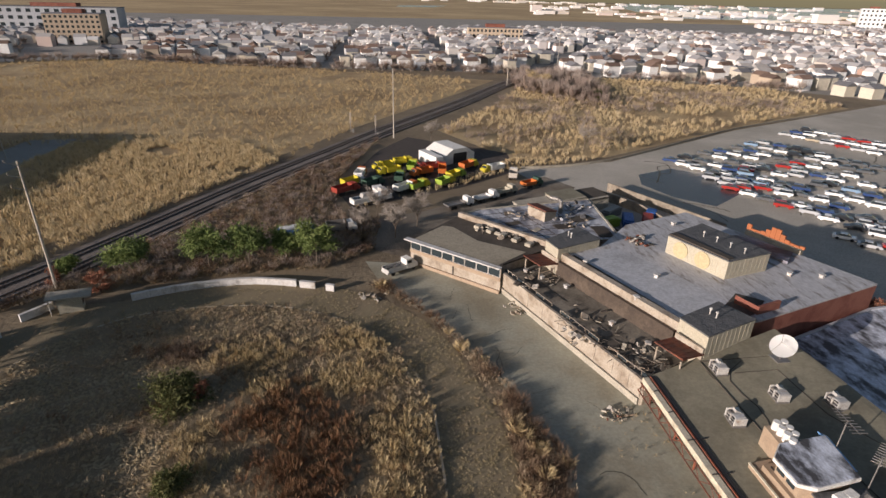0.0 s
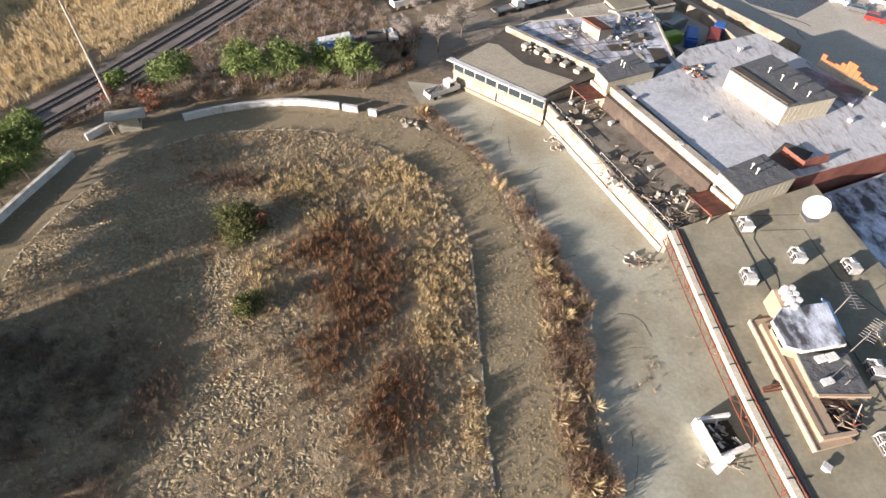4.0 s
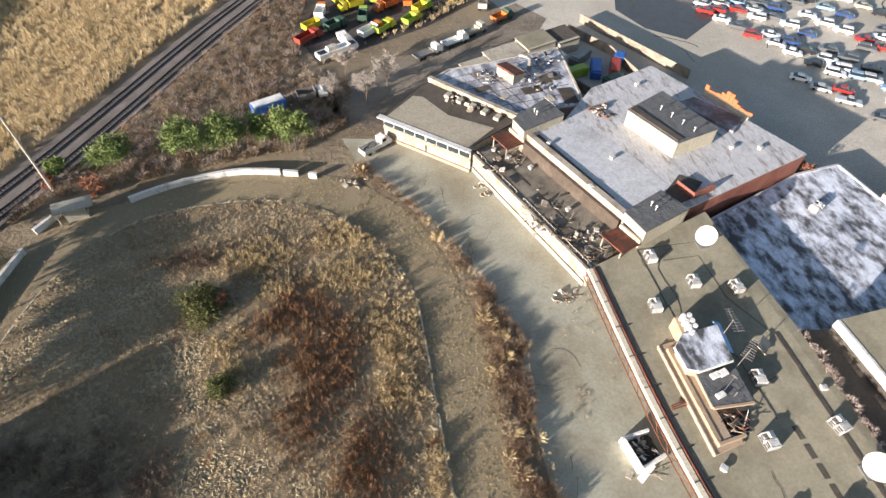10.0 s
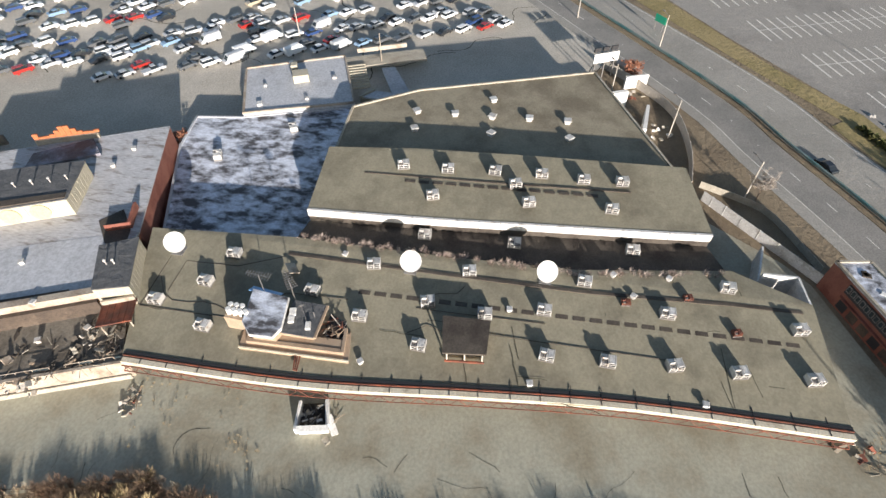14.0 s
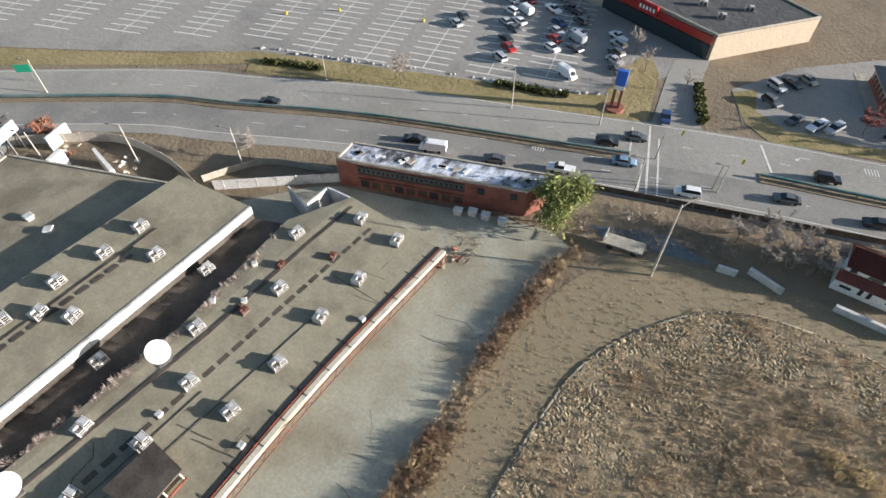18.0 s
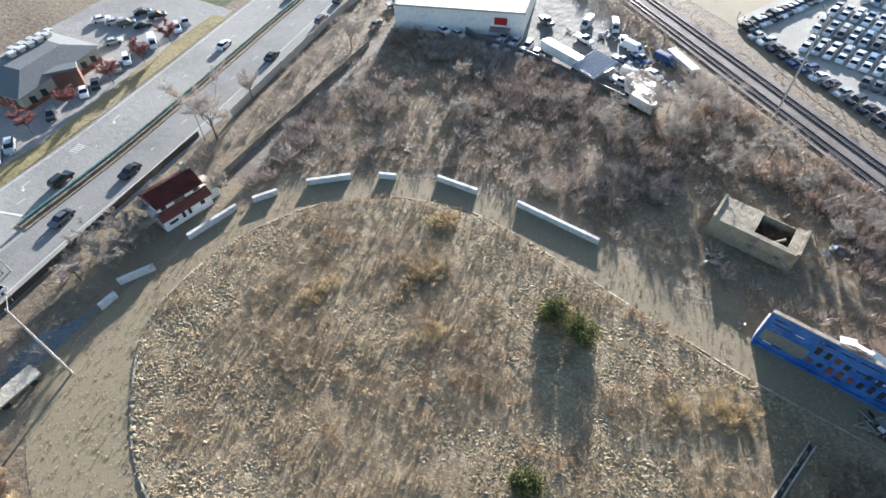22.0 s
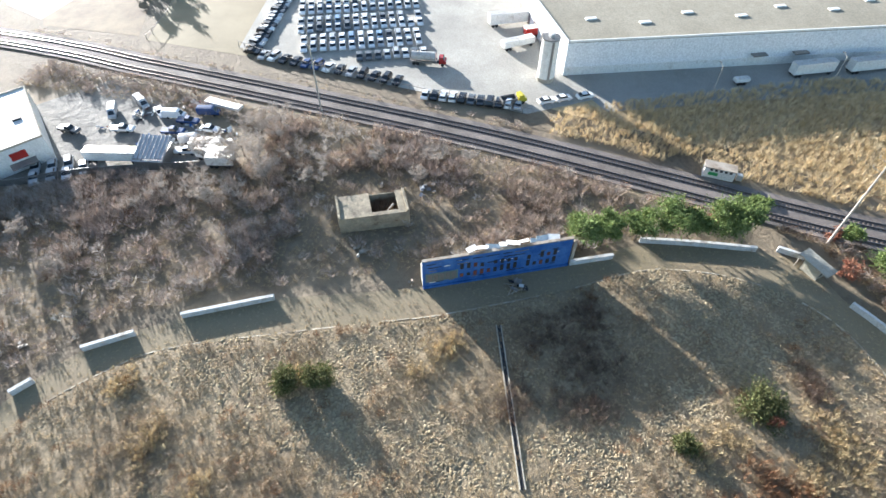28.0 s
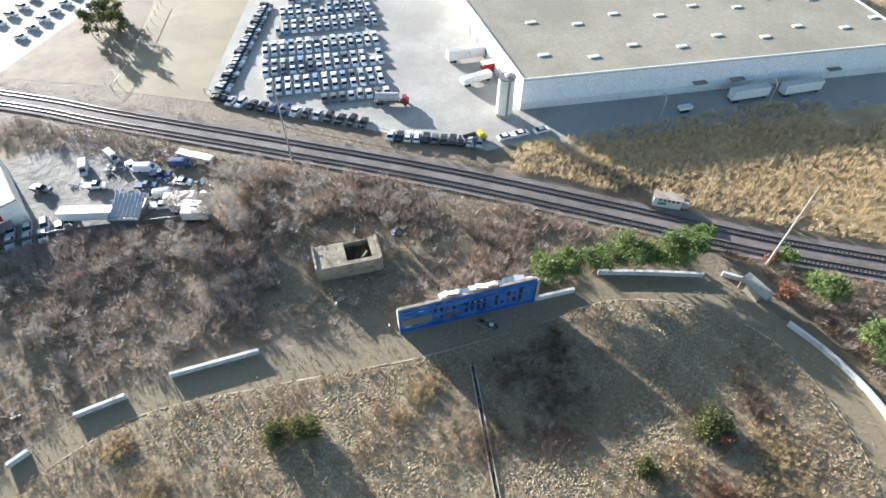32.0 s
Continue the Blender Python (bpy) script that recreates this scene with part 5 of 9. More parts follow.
FAR_MARSH = [(-300, 130), (-100, 185), (-52, 190), (-30, 160), (-10, 212), (40, 292), (66, 338), (-60, 385), (-190, 420), (-420, 380)]
fm = off_rails(spread(FAR_MARSH, 21000), 7)
scatter("far_reeds", [tuft(7, 1.2, 0.8, 0.12, s + 110) for s in range(3)], fm[cloud(fm, 40, 63) > 0.36], islands("far_reed", [(0.58, 0.44, 0.24), (0.48, 0.35, 0.18), (0.64, 0.5, 0.29), (0.38, 0.265, 0.135)]), "wide stand of golden reeds", "reeds", 0.9, 1.5)
LOT_FIELD = [(40, 166), (72, 167), (145, 212), (230, 254), (225, 315), (150, 346), (85, 330), (48, 250), (20, 205)]
lf = spread(LOT_FIELD, 7000)
scatter("field_reeds", reeds, lf[cloud(lf, 30, 65) > 0.42], REED, "golden reeds beside the car park", "reeds", 1.0, 2.0)
scatter("field_brush", tallb, lf[(cloud(lf, 34, 67) > 0.58) & (gen.random(len(lf)) < 0.3)], TWIG, "leafless thickets beside the car park", "bushes", 0.8, 1.6)
YARD_STRIP = [(-8, 121), (-4, 126), (18, 136), (38, 152), (60, 160), (72, 165), (40, 164), (20, 142)]
ys = spread(YARD_STRIP, 3600)
scatter("yard_reeds", reeds, ys, REED, "strip of reeds beside the truck yard", "reeds", 0.7, 1.2)
FENCE_STRIP = [(-172, -98), (-128, -12), (-102, 38), (-98, 32), (-122, -14), (-160, -95)]
fs = off_rails(spread(FENCE_STRIP, 6500))
scatter("fence_brush", bushes, fs[gen.random(len(fs)) < 0.32], TWIG, "bare bushes along the yard fence", "bushes", 0.5, 1.1)
SOUTH_STRIP = [(-152, -88), (-134, -50), (-116, -22), (-108, -24), (-122, -46), (-140, -92)]
ss = off_rails(spread(SOUTH_STRIP, 4200))
scatter("rail_bank_brush", tallb, ss[gen.random(len(ss)) < 0.3], TWIG, "leafless brush on the bank of the rail line", "bushes", 0.4, 0.9)
scatter("rail_bank_grass", tufts, ss, STRAW, "dry grass on the bank of the rail line", "grass", 0.8, 1.5)
scatter("fence_grass", tufts, fs, STRAW, "dry grass along the yard fence", "grass", 0.8, 1.4)


# ---- trees ----
BARK = mat("bark", (0.17, 0.13, 0.1), (0.1, 0.08, 0.06), fine=4)
NEEDLE = islands("pine_needle", [(0.14, 0.19, 0.065), (0.2, 0.25, 0.085), (0.09, 0.13, 0.045), (0.27, 0.31, 0.12)])
HOLLY = islands("dark_evergreen", [(0.09, 0.1, 0.04), (0.15, 0.155, 0.06), (0.06, 0.072, 0.03), (0.24, 0.22, 0.1)])
REDLEAF = islands("red_leaf", [(0.3, 0.135, 0.085), (0.22, 0.098, 0.064), (0.37, 0.19, 0.12)])
GREYTREE = islands("bare_tree_twig", [(0.42, 0.37, 0.32), (0.32, 0.28, 0.24), (0.5, 0.45, 0.4)])
PINKTWIG = islands("pink_twig", [(0.3, 0.13, 0.12), (0.22, 0.1, 0.09), (0.36, 0.18, 0.16)])


def clump_mesh(height, width, leaves, seed, low=0.35, blobs=9, leaf=0.3, fat=1.0):
    """A crown of small leaf pieces gathered round uneven centres."""
    g = np.random.default_rng(seed)
    cen = []
    for i in range(blobs):
        a, r = g.uniform(0, math.tau), width * 0.5 * math.sqrt(g.random()) * 0.75
        z = height * g.uniform(low, 0.95)
        cen.append((r * math.cos(a), r * math.sin(a), z, width * g.uniform(0.14, 0.26) * fat))
    v, f = [], []
    for i in range(leaves):
        x, y, z, r = cen[i % blobs]
        d = g.normal(size=3)
        d = d / np.linalg.norm(d) * r * abs(g.normal(0.72, 0.32))
        p = np.array([x, y, z]) + d * np.array([1, 1, 0.7])
        u = (g.normal(size=3) + d / r * 0.8) * leaf * 0.75
        w = g.normal(size=3) * leaf * 0.46
        k = len(v)
        v += [p - u, p + u * 0.4 + w, p + u - w * 0.3]
        f.append((k, k + 1, k + 2))
    return v, f, cen


def tree(x, y, height, width, leaves, material, name="pine_tree", label="green pine tree with an open crown", seed=1, low=0.4, leaf=0.3, category="tree", blobs=9, fat=1.0):
    t = thing(name, label, category, (x, y, 0))
    v, f, cen = clump_mesh(height, width, leaves, seed, low, blobs, leaf, fat)
    me = bpy.data.meshes.new("crown")
    me.from_pydata(v, [], f)
    me.materials.append(material)
    c = new("crown", me)
    c.parent = t
    part("trunk", rod((0, 0, 0), (0.1 * height * 0.1, 0, height * 0.8), 0.035 * height ** 0.9 * 0.7, 0.05), BARK, t)
    for a, b, z, r in cen[:6]:
        part("limb", rod((0, 0, z * 0.7), (a, b, z), 0.08, 0.03, sides=5), BARK, t)
    return t


def bare_tree(x, y, height, seed, material=GREYTREE, label="tall leafless grey tree", twigs=1700, fine=0.045, wide=1.0):
    g = random.Random(seed)
    t = thing("bare_tree", label, "tree", (x, y, 0))
    part("trunk", rod((0, 0, 0), (0.2, 0.1, height * 0.45), 0.018 * height, 0.011 * height), BARK, t)
    tips = []
    for i in range(7):
        a = i * 0.9 + g.random()
        e = Vector((wide * math.cos(a) * height * g.uniform(0.18, 0.34), wide * math.sin(a) * height * g.uniform(0.18, 0.34), height * g.uniform(0.6, 0.95)))
        b0 = Vector((0.1, 0.05, height * g.uniform(0.25, 0.45)))
        part("limb", rod(b0, e, 0.008 * height, 0.002 * height, sides=5), BARK, t)
        tips.append((b0, e))
    v, f, forks = [], [], []
    for b0, e in tips:
        for i in range(6):
            p = b0.lerp(e, g.uniform(0.3, 1.0))
            q = p + (Vector((g.gauss(0, 1), g.gauss(0, 1), g.uniform(0.0, 1.2))).normalized() + (e - b0).normalized() * 0.5) * height * g.uniform(0.12, 0.24)
            w = Vector((g.gauss(0, 1), g.gauss(0, 1), 0)).normalized() * 0.006 * height
            k = len(v)
            v += [p - w, p + w, q]
            f.append((k, k + 1, k + 2))
            forks.append((p, q))
    for i in range(twigs):
        b0, e = forks[i % len(forks)]
        p = b0.lerp(e, g.uniform(0.25, 1.0))
        q = p + Vector((g.gauss(0, 1), g.gauss(0, 1), g.uniform(-0.2, 1.2))).normalized() * height * g.uniform(0.07, 0.17)
        w = Vector((g.gauss(0, 1), g.gauss(0, 1), g.gauss(0, 1))).normalized() * fine
        k = len(v)
        v += [p - w, p + w, q]
        f.append((k, k + 1, k + 2))
    me = bpy.data.meshes.new("twig_crown")
    me.from_pydata(v, [], f)
    me.materials.append(material)
    c = new("twig_crown", me)
    c.parent = t
    return t


for i, (x, y, h, w) in enumerate(((-46.5, 90.5, 5.4, 6.4), (-32.5, 90.5, 7.4, 7), (-25.5, 91.5, 7.2, 6.6), (-13.0, 91, 7.8, 6.2), (-18.5, 93.5, 6.0, 5), (-57, 90, 3.2, 3), (-62.2, 37.2, 7.8, 6.5), (-62.6, 41.2, 7.2, 5.5), (-63.0, 48.2, 6.8, 5.5), (-62.8, 54.6, 7.6, 7),
                                (-62.6, 59, 6.4, 5.5), (-61.6, 65, 7.2, 6.5), (-62.2, 69, 6.4, 5.5), (-66, 75, 4, 4))):
    tree(x, y, h * 1.1, w * 1.2, 4600, NEEDLE, seed=i + 1, leaf=0.26, low=0.52, blobs=15, fat=1.1)
tree(29.2, -63.5, 8.5, 10.5, 6400, islands("broadleaf_evergreen", [(0.2, 0.225, 0.085), (0.27, 0.29, 0.115), (0.14, 0.165, 0.062)]), "evergreen_tree", "large rounded evergreen tree beside the brick shop", 31, 0.34, 0.34, blobs=16)
for x, y, h, w, s in ((-27.4, 53.2, 2.8, 6.0, 41), (-25.2, 55.2, 2.4, 4.6, 47), (-22.6, 39.8, 2.2, 3.0, 42), (-40.6, -18.4, 3.9, 4.4, 43), (-41.2, -13.2, 3.8, 4.2, 44), (-18.4, -6.4, 2.0, 3.6, 45)):
    tree(x, y, h * 0.95, w * 1.1, 3000, HOLLY, "evergreen_bush", "dark green evergreen bush in dry grass", s, 0.18, 0.2, "bush", 16, 1.35)
for x, y, h, w, s in ((-48.6, 83.5, 3.6, 4.2, 51), (-23.4, 54.2, 2.2, 2.4, 52), (-66, 66, 3.2, 2.6, 53), (-58, 87, 2.6, 3, 54), (83, 68, 3.2, 5, 55)):
    tree(x, y, h, w, 900, REDLEAF, "russet_bush", "bush with dead russet leaves", s, 0.15, 0.22, "bush")
for i, (x, y, h) in enumerate(((2, 104, 8.5), (7, 110, 8), (-2, 116, 7), (-5, 106, 6), (3, -78, 5), (-12, -83, 5), (-45, -100, 7), (-95, -31, 9), (-99, -38, 8), (-90, -24, 8), (-97, -26, 8), (-106, -26, 8), (79, -80.5, 7), (84.8, -42.5, 6),
                              (-74, -100, 8), (68, 176, 9), (16, 186, 8), (-84, -35, 7), (-120, -95, 9), (-85, 8, 5), (-90, 20, 5), (-92, 0, 6), (-70, -60, 5), (-80, -70, 5), (-65, -75, 5))):
    bare_tree(x, y, h, i + 1)
for i, (x, y) in enumerate(((-7.6, -123.2), (-17.0, -125.8), (-27.6, -128.8), (-36.8, -132.0), (-45.6, -134.8))):
    bare_tree(x, y, 5.2, i + 70, PINKTWIG, "small leafless tree with pinkish twigs", 2400, 0.07, 1.3)
bare_tree(-31.8, -93.3, 12.5, 90, GREYTREE, "large spreading leafless tree beside the road", 4200, 0.035, 1.5)
for i, (x, y) in enumerate(((-2.4, -76.4), (-5.6, -77.6), (-9.2, -78.6), (-1.0, -81.0), (-6.4, -82.4), (-23.6, -79.0))):
    bare_tree(x, y, 5.6 - (i % 3) * 0.7, i + 95, GREYTREE, "grey leafless tree below the road", 2000, 0.055, 1.6)
for i, (x, y) in enumerate(((-92, -38), (-101, -30), (-104, -22), (-96, -18), (-108, -28), (-89, -46), (-94, -12), (-100, -8), (-86, -30), (-111, -22), (-91, 12), (-87, -14))):
    bare_tree(x, y, 5.5 + (i * 37 % 5) * 0.6, i + 140, GREYTREE, "grey leafless tree in the brush", 1300, 0.03, 1.7)
for i, (x, y) in enumerate(((40.5, -112), (37.5, -119), (43, -126), (39, -107), (27, -117))):
    bare_tree(x, y, 5.5, i + 80, GREYTREE, "leafless street tree on a grass island", 400)


# ---- rails ----
SLEEPER = mat("sleeper_wood", (0.13, 0.1, 0.08), (0.08, 0.065, 0.055), fine=3)
RAIL = paint("rail_steel", (0.34, 0.29, 0.26), 0.28, 0.9)
for k, off in enumerate((-2.6, 2.2)):
    tr = thing("rail_track", "rusty steel rail track on timber sleepers", "rail track", group="rail tracks")
    for s in (-0.76, 0.76):
        part("rail", ribbon(RAILC, off + s - 0.07, off + s + 0.07, 0.35, 0.62), RAIL, tr)
    line = offset_line(RAILC, off)
    bm = bmesh.new()
    for i in range(len(line) - 1):
        a, c = line[i], line[i + 1]
        g = math.degrees(math.atan2(c.y - a.y, c.x - a.x))
        for j in range(6):
            p = a.lerp(c, j / 6)
            if -260 < p.x < 90:
                box((p.x, p.y, 0.38), (0.3, 2.6, 0.14), g, bm)
    tagged(part("sleeper_set", bm, SLEEPER, tr), kind="stuff")


# ---- track-side walls ----
def barrier(pts, label="low white concrete wall section with peeling paint"):
    b = thing("barrier_wall", label, "wall", group="track walls")
    line = curve_through(pts, step=3.0)
    for i in range(len(line) - 1):
        part("panel", ribbon([line[i], line[i + 1] - (line[i + 1] - line[i]) * 0.015], -0.2, 0.2, 0.0, 1.15), M_BARRIER, b)
        part("cap", ribbon([line[i], line[i + 1] - (line[i + 1] - line[i]) * 0.015], -0.3, 0.3, 1.15, 1.3), M_BARRIER, b)
    return b


for run in ([(-42.3, 80.2), (-36.2, 82.8), (-29.2, 84.5), (-22.9, 85), (-15.8, 83.7)], [(-15.2, 83.4), (-12.4, 82.7)], [(-10.5, 82), (-9, 81.5)], [(-62.6, 49), (-60.2, 59.1), (-57, 70.4)], [(-56.5, 74.5), (-53.8, 78.4)], [(-58.9, 33.6), (-59.3, 42.3)],
            [(-57, -36.6), (-58.7, -20.9)], [(-52.5, -51.8), (-54.5, -43.8)], [(-45.7, -60.5), (-47.6, -57.7)], [(-35.4, -69), (-42, -64.2)], [(-25.9, -72.5), (-30.2, -71)], [(-13.2, -73), (-23, -73.2)], [(3.5, -70), (0.6, -70.6)], [(-0.7, -72.6), (-6.2, -71.2)]):
    barrier(run)

# ---- derelict betting board ----
tote = thing("tote_board", "derelict blue betting board with broken number windows", "tote board")
ta, tb = Vector((-57.35, 5.6)), Vector((-59.0, 33.3))
td = (tb - ta).normalized()
tn = Vector((td.y, -td.x))
tlen = (tb - ta).length
part("face", slab([ta, tb, tb - tn * 0.4, ta - tn * 0.4], 0.2, 7.2), M_BLUE, tote, "blue painted front face")
part("back_room", slab([ta - tn * 0.42, tb - tn * 0.42, tb - tn * 2.2, ta - tn * 2.2], 0, [5.6, 6.6, 5.4, 4.6]), M_CONC, tote)
part("top_trim", slab([ta + tn * 0.08, tb + tn * 0.08, tb - tn * 0.5, ta - tn * 0.5], 7.2, 7.42), M_WHITE, tote)
part("end_fin", slab([tb + td * 0.3, tb + td * 0.9, tb + td * 0.9 - tn * 0.5, tb + td * 0.3 - tn * 0.5], 0, 6.6), M_WHITE, tote, "white end panel")
part("base_trim", slab([ta + tn * 0.1, tb + tn * 0.1, tb + tn * 0.3, ta + tn * 0.3], 0, 0.5), M_BLUE, tote)
part("frame_board", slab([ta + tn * 0.12 + td * 0.5, ta + td * 6.4 + tn * 0.12, ta + td * 6.4 + tn * 0.02, ta + td * 0.5 + tn * 0.02], 1.6, 3.9), paint("faded_green_board", (0.16, 0.22, 0.2), 0.6), tote, "faded green result panel")
for i in range(5):
    s = 0.8 + i * 1.1
    part("result_pane", slab([ta + td * s + tn * 0.14, ta + td * (s + 0.9) + tn * 0.14, ta + td * (s + 0.9) + tn * 0.2, ta + td * s + tn * 0.2], 1.8, 3.7), M_STEEL, tote)
rt = random.Random(9)
for i in range(15):
    for j in range(2):
        if rt.random() < 0.85:
            s = 6.8 + i * 1.25
            z = 1.7 + j * 2.1 + rt.uniform(-0.1, 0.2)
            h = rt.uniform(0.7, 1.6)
            part("number_window", slab([ta + td * s + tn * 0.02, ta + td * (s + 0.62) + tn * 0.02, ta + td * (s + 0.62) + tn * 0.1, ta + td * s + tn * 0.1], z, z + h), M_DARK if rt.random() < 0.7 else M_RUST, tote)
for i in range(34):
    s, z = rt.uniform(0.5, tlen - 3), rt.choice((1.3, 4.4, 5.3, 6.2))
    part("trim_strip", slab([ta + td * s + tn * 0.03, ta + td * (s + rt.uniform(0.8, 2.6)) + tn * 0.03, ta + td * (s + 1) + tn * 0.09, ta + td * s + tn * 0.09], z, z + 0.16), rt.choice((M_DARK, M_STEEL, M_CLEAN, M_DARK)), tote)
for i in range(9):
    s = 9 + i * 1.9
    part("torn_sheet", box((*(ta + td * s - tn * 0.9), 7.3 + rt.uniform(-0.2, 0.5)), (rt.uniform(1.2, 2.6), rt.uniform(0.8, 1.8), 0.1), math.degrees(math.atan2(td.y, td.x)) + rt.uniform(-20, 20), tilt=(rt.uniform(-30, 30), rt.uniform(-15, 15))), M_CLEAN, tote, "torn white cladding sheet")
deb = thing("fallen_trusses", "pile of fallen pale metal trusses before the board", "debris", (-54.8, 22, 0))
for i in range(9):
    a = rt.uniform(0, 6.28)
    part("bar", rod((rt.uniform(-1.4, 1.4), rt.uniform(-2.4, 2.4), 0.1), (rt.uniform(-1, 1.4) + math.cos(a), rt.uniform(-2, 2) + math.sin(a), rt.uniform(0.4, 1.5)), 0.07, sides=5), M_WHITE, deb)

for i in range(7):
    part("torn_sheet", box((rt.uniform(-1.2, 1.0), rt.uniform(-2.0, 2.0), rt.uniform(0.5, 1.1)), (rt.uniform(0.7, 1.5), rt.uniform(0.5, 1.0), 0.08), rt.uniform(0, 180), tilt=(rt.uniform(-40, 40), rt.uniform(-30, 30))), rt.choice((M_CLEAN, M_DARK, M_CLEAN, M_STEEL)), deb)

# ---- concrete ruin ----
ruin = thing("ruin", "roofless concrete block house with a collapsed roof", "ruin")
rp = [Vector(p) for p in ((-73.3, -8.9), (-73.8, 5.0), (-80.4, 4.5), (-79.8, -9.4))]
rc = sum(rp, Vector((0, 0))) / 4
for i in range(4):
    a, c = rp[i], rp[(i + 1) % 4]
    part("wall", slab([a, c, c.lerp(rc, 0.06), a.lerp(rc, 0.06)], 0, 3.5), M_RUIN, ruin)
part("roof_slab", slab([rp[0], rp[0].lerp(rp[1], 0.48), rp[3].lerp(rp[2], 0.48), rp[3]], 3.5, 3.85), M_RUIN, ruin)
part("roof_slab", slab([rp[0].lerp(rp[1], 0.86), rp[1], rp[2], rp[3].lerp(rp[2], 0.86)], 3.5, 3.85), M_RUIN, ruin)
part("roof_slab", slab([rp[0].lerp(rp[1], 0.48), rp[0].lerp(rp[1], 0.86), (rp[0].lerp(rp[1], 0.86)).lerp(rp[3].lerp(rp[2], 0.86), 0.15), (rp[0].lerp(rp[1], 0.48)).lerp(rp[3].lerp(rp[2], 0.48), 0.15)], 3.5, 3.85), M_RUIN, ruin)
part("side_coping", slab([rp[0], rp[3], rp[3].lerp(rp[2], 0.03), rp[0].lerp(rp[1], 0.03)], 3.85, 4.3), M_RUIN, ruin)
part("side_coping", slab([rp[1], rp[2], rp[2].lerp(rp[3], 0.03), rp[1].lerp(rp[0], 0.03)], 3.85, 4.3), M_RUIN, ruin)
part("fallen_beam", box((-76, 0.5, 2.0), (0.3, 4.6, 0.35), 30, tilt=(35, 0)), M_WOOD, ruin)
inner = spread([rp[0].lerp(rp[1], 0.5), rp[0].lerp(rp[1], 0.84), rp[3].lerp(rp[2], 0.84), rp[3].lerp(rp[2], 0.5)], 500)
scatter("ruin_weeds", weeds, inner, RUSSET, "dead weeds inside the ruin", "weeds", 0.8, 1.6, 1.2)


def heap(x, y, r, n, mats_, label, seed, z=0.0):
    g = random.Random(seed)
    h = thing("debris_heap", label, "debris", (x, y, z), group="debris heaps")
    for i in range(n):
        s = g.uniform(0.3, 1.2)
        a, d = g.uniform(0, 6.28), r * math.sqrt(g.random())
        part("scrap", box((d * math.cos(a), d * math.sin(a), 0.12 + 0.3 * g.random()), (s, s * g.uniform(0.2, 0.9), g.uniform(0.06, 0.35)), g.uniform(0, 180), tilt=(g.uniform(-35, 35), g.uniform(-35, 35))), g.choice(mats_), h)
    return h


heap(-83.5, 10, 2.6, 16, [M_SILVER_CLEAN, M_WHITE, M_STEEL], "pale blue-grey heap of scrap", 1)
heap(-68.5, -4.6, 2.4, 12, [M_WHITE, M_CONC, M_WOOD], "heap of white boards in dry grass", 2)
heap(-86.6, 0.5, 0.9, 4, [M_WHITE], "dumped white appliance beside the ruin", 3)
heap(-58.6, 3.2, 0.9, 4, [M_WHITE], "white board scraps beside the board", 4)
heap(21.6, 73.6, 1.9, 16, [M_WHITE, M_CONC, M_WOOD, M_CONC], "heap of rubble fallen from the wall", 5)
heap(-2.5, 80, 2.6, 12, [M_WHITE, M_CONC, M_WOOD], "rubble and broken boards beside the track", 6)
heap(28.5, 47, 1.6, 9, [M_RUST, M_CONC, M_WOOD], "small heap of rusty debris on the apron", 7)
heap(38.4, -46.8, 1.6, 8, [M_CONC, M_RUST], "rubble at the end of the grandstand", 8)
heap(23.8, -33.5, 0.9, 4, [M_WHITE], "white scraps in the weed strip", 9)
heap(-44.5, -44.5, 0.8, 3, [M_WHITE], "pale broken concrete lumps", 10)
heap(-55, -62, 1.0, 5, [M_WHITE, M_WOOD], "white broken boards in the brush", 11)
for x, y, r, n, s in ((27, 60, 2.4, 14, 12), (24, 76, 2.2, 10, 13), (34.5, 56.5, 2.0, 12, 14), (31, 66, 3, 8, 15)):
    heap(x, y, r, n, [M_CONC, M_WHITE, M_DARKROOF, M_WOOD], "debris on the sunken dark roof", s, 3.6)
for x, y, r, n, s in ((20, 96, 2.2, 14, 16), (23.5, 92, 2.2, 14, 17)):
    heap(x, y, r, n, [M_CONC, M_WHITE, M_DARKROOF], "collapsed roofing on the clubhouse", s, 5.1)
heap(46.5, 84.5, 2.4, 26, [M_WOOD, M_RUST, M_WOOD, M_DARKROOF], "broken timber pile on the silver roof", 18, 7.0)
for x, y, r, n, s in ((38, 99, 4, 22, 19), (28, 102, 3, 16, 20), (42, 106, 3, 16, 21)):
    heap(x, y, r, n, [M_WHITE, M_SILVER_CLEAN, M_STEEL, M_DARKROOF], "torn roofing scraps on the kitchen wing", s, 5.45)

# ---- drain, hut, kiosk, poles ----
dr = thing("drain_channel", "straight concrete drain channel across the infield", "drain")
bm = ribbon([Vector((-47.2, 17.4)), Vector((-23.5, 15.2)), Vector((-20, 14.9))], -0.48, -0.3, 0, 0.5)
part("kerb", bm, M_CONC, dr)
part("kerb", ribbon([Vector((-47.2, 17.4)), Vector((-23.5, 15.2)), Vector((-20, 14.9))], 0.3, 0.48, 0, 0.5), M_CONC, dr)
part("bed", ribbon([Vector((-47.2, 17.4)), Vector((-23.5, 15.2)), Vector((-20, 14.9))], -0.3, 0.3, 0, 0.36), M_DARK, dr)
hut = thing("judges_hut", "small hut with an overhanging flat grey roof", "hut", (-50.6, 78.0, 0), 20)
part("body", box((0, 0, 1.2), (3.4, 2.2, 2.4)), M_CREAM, hut)
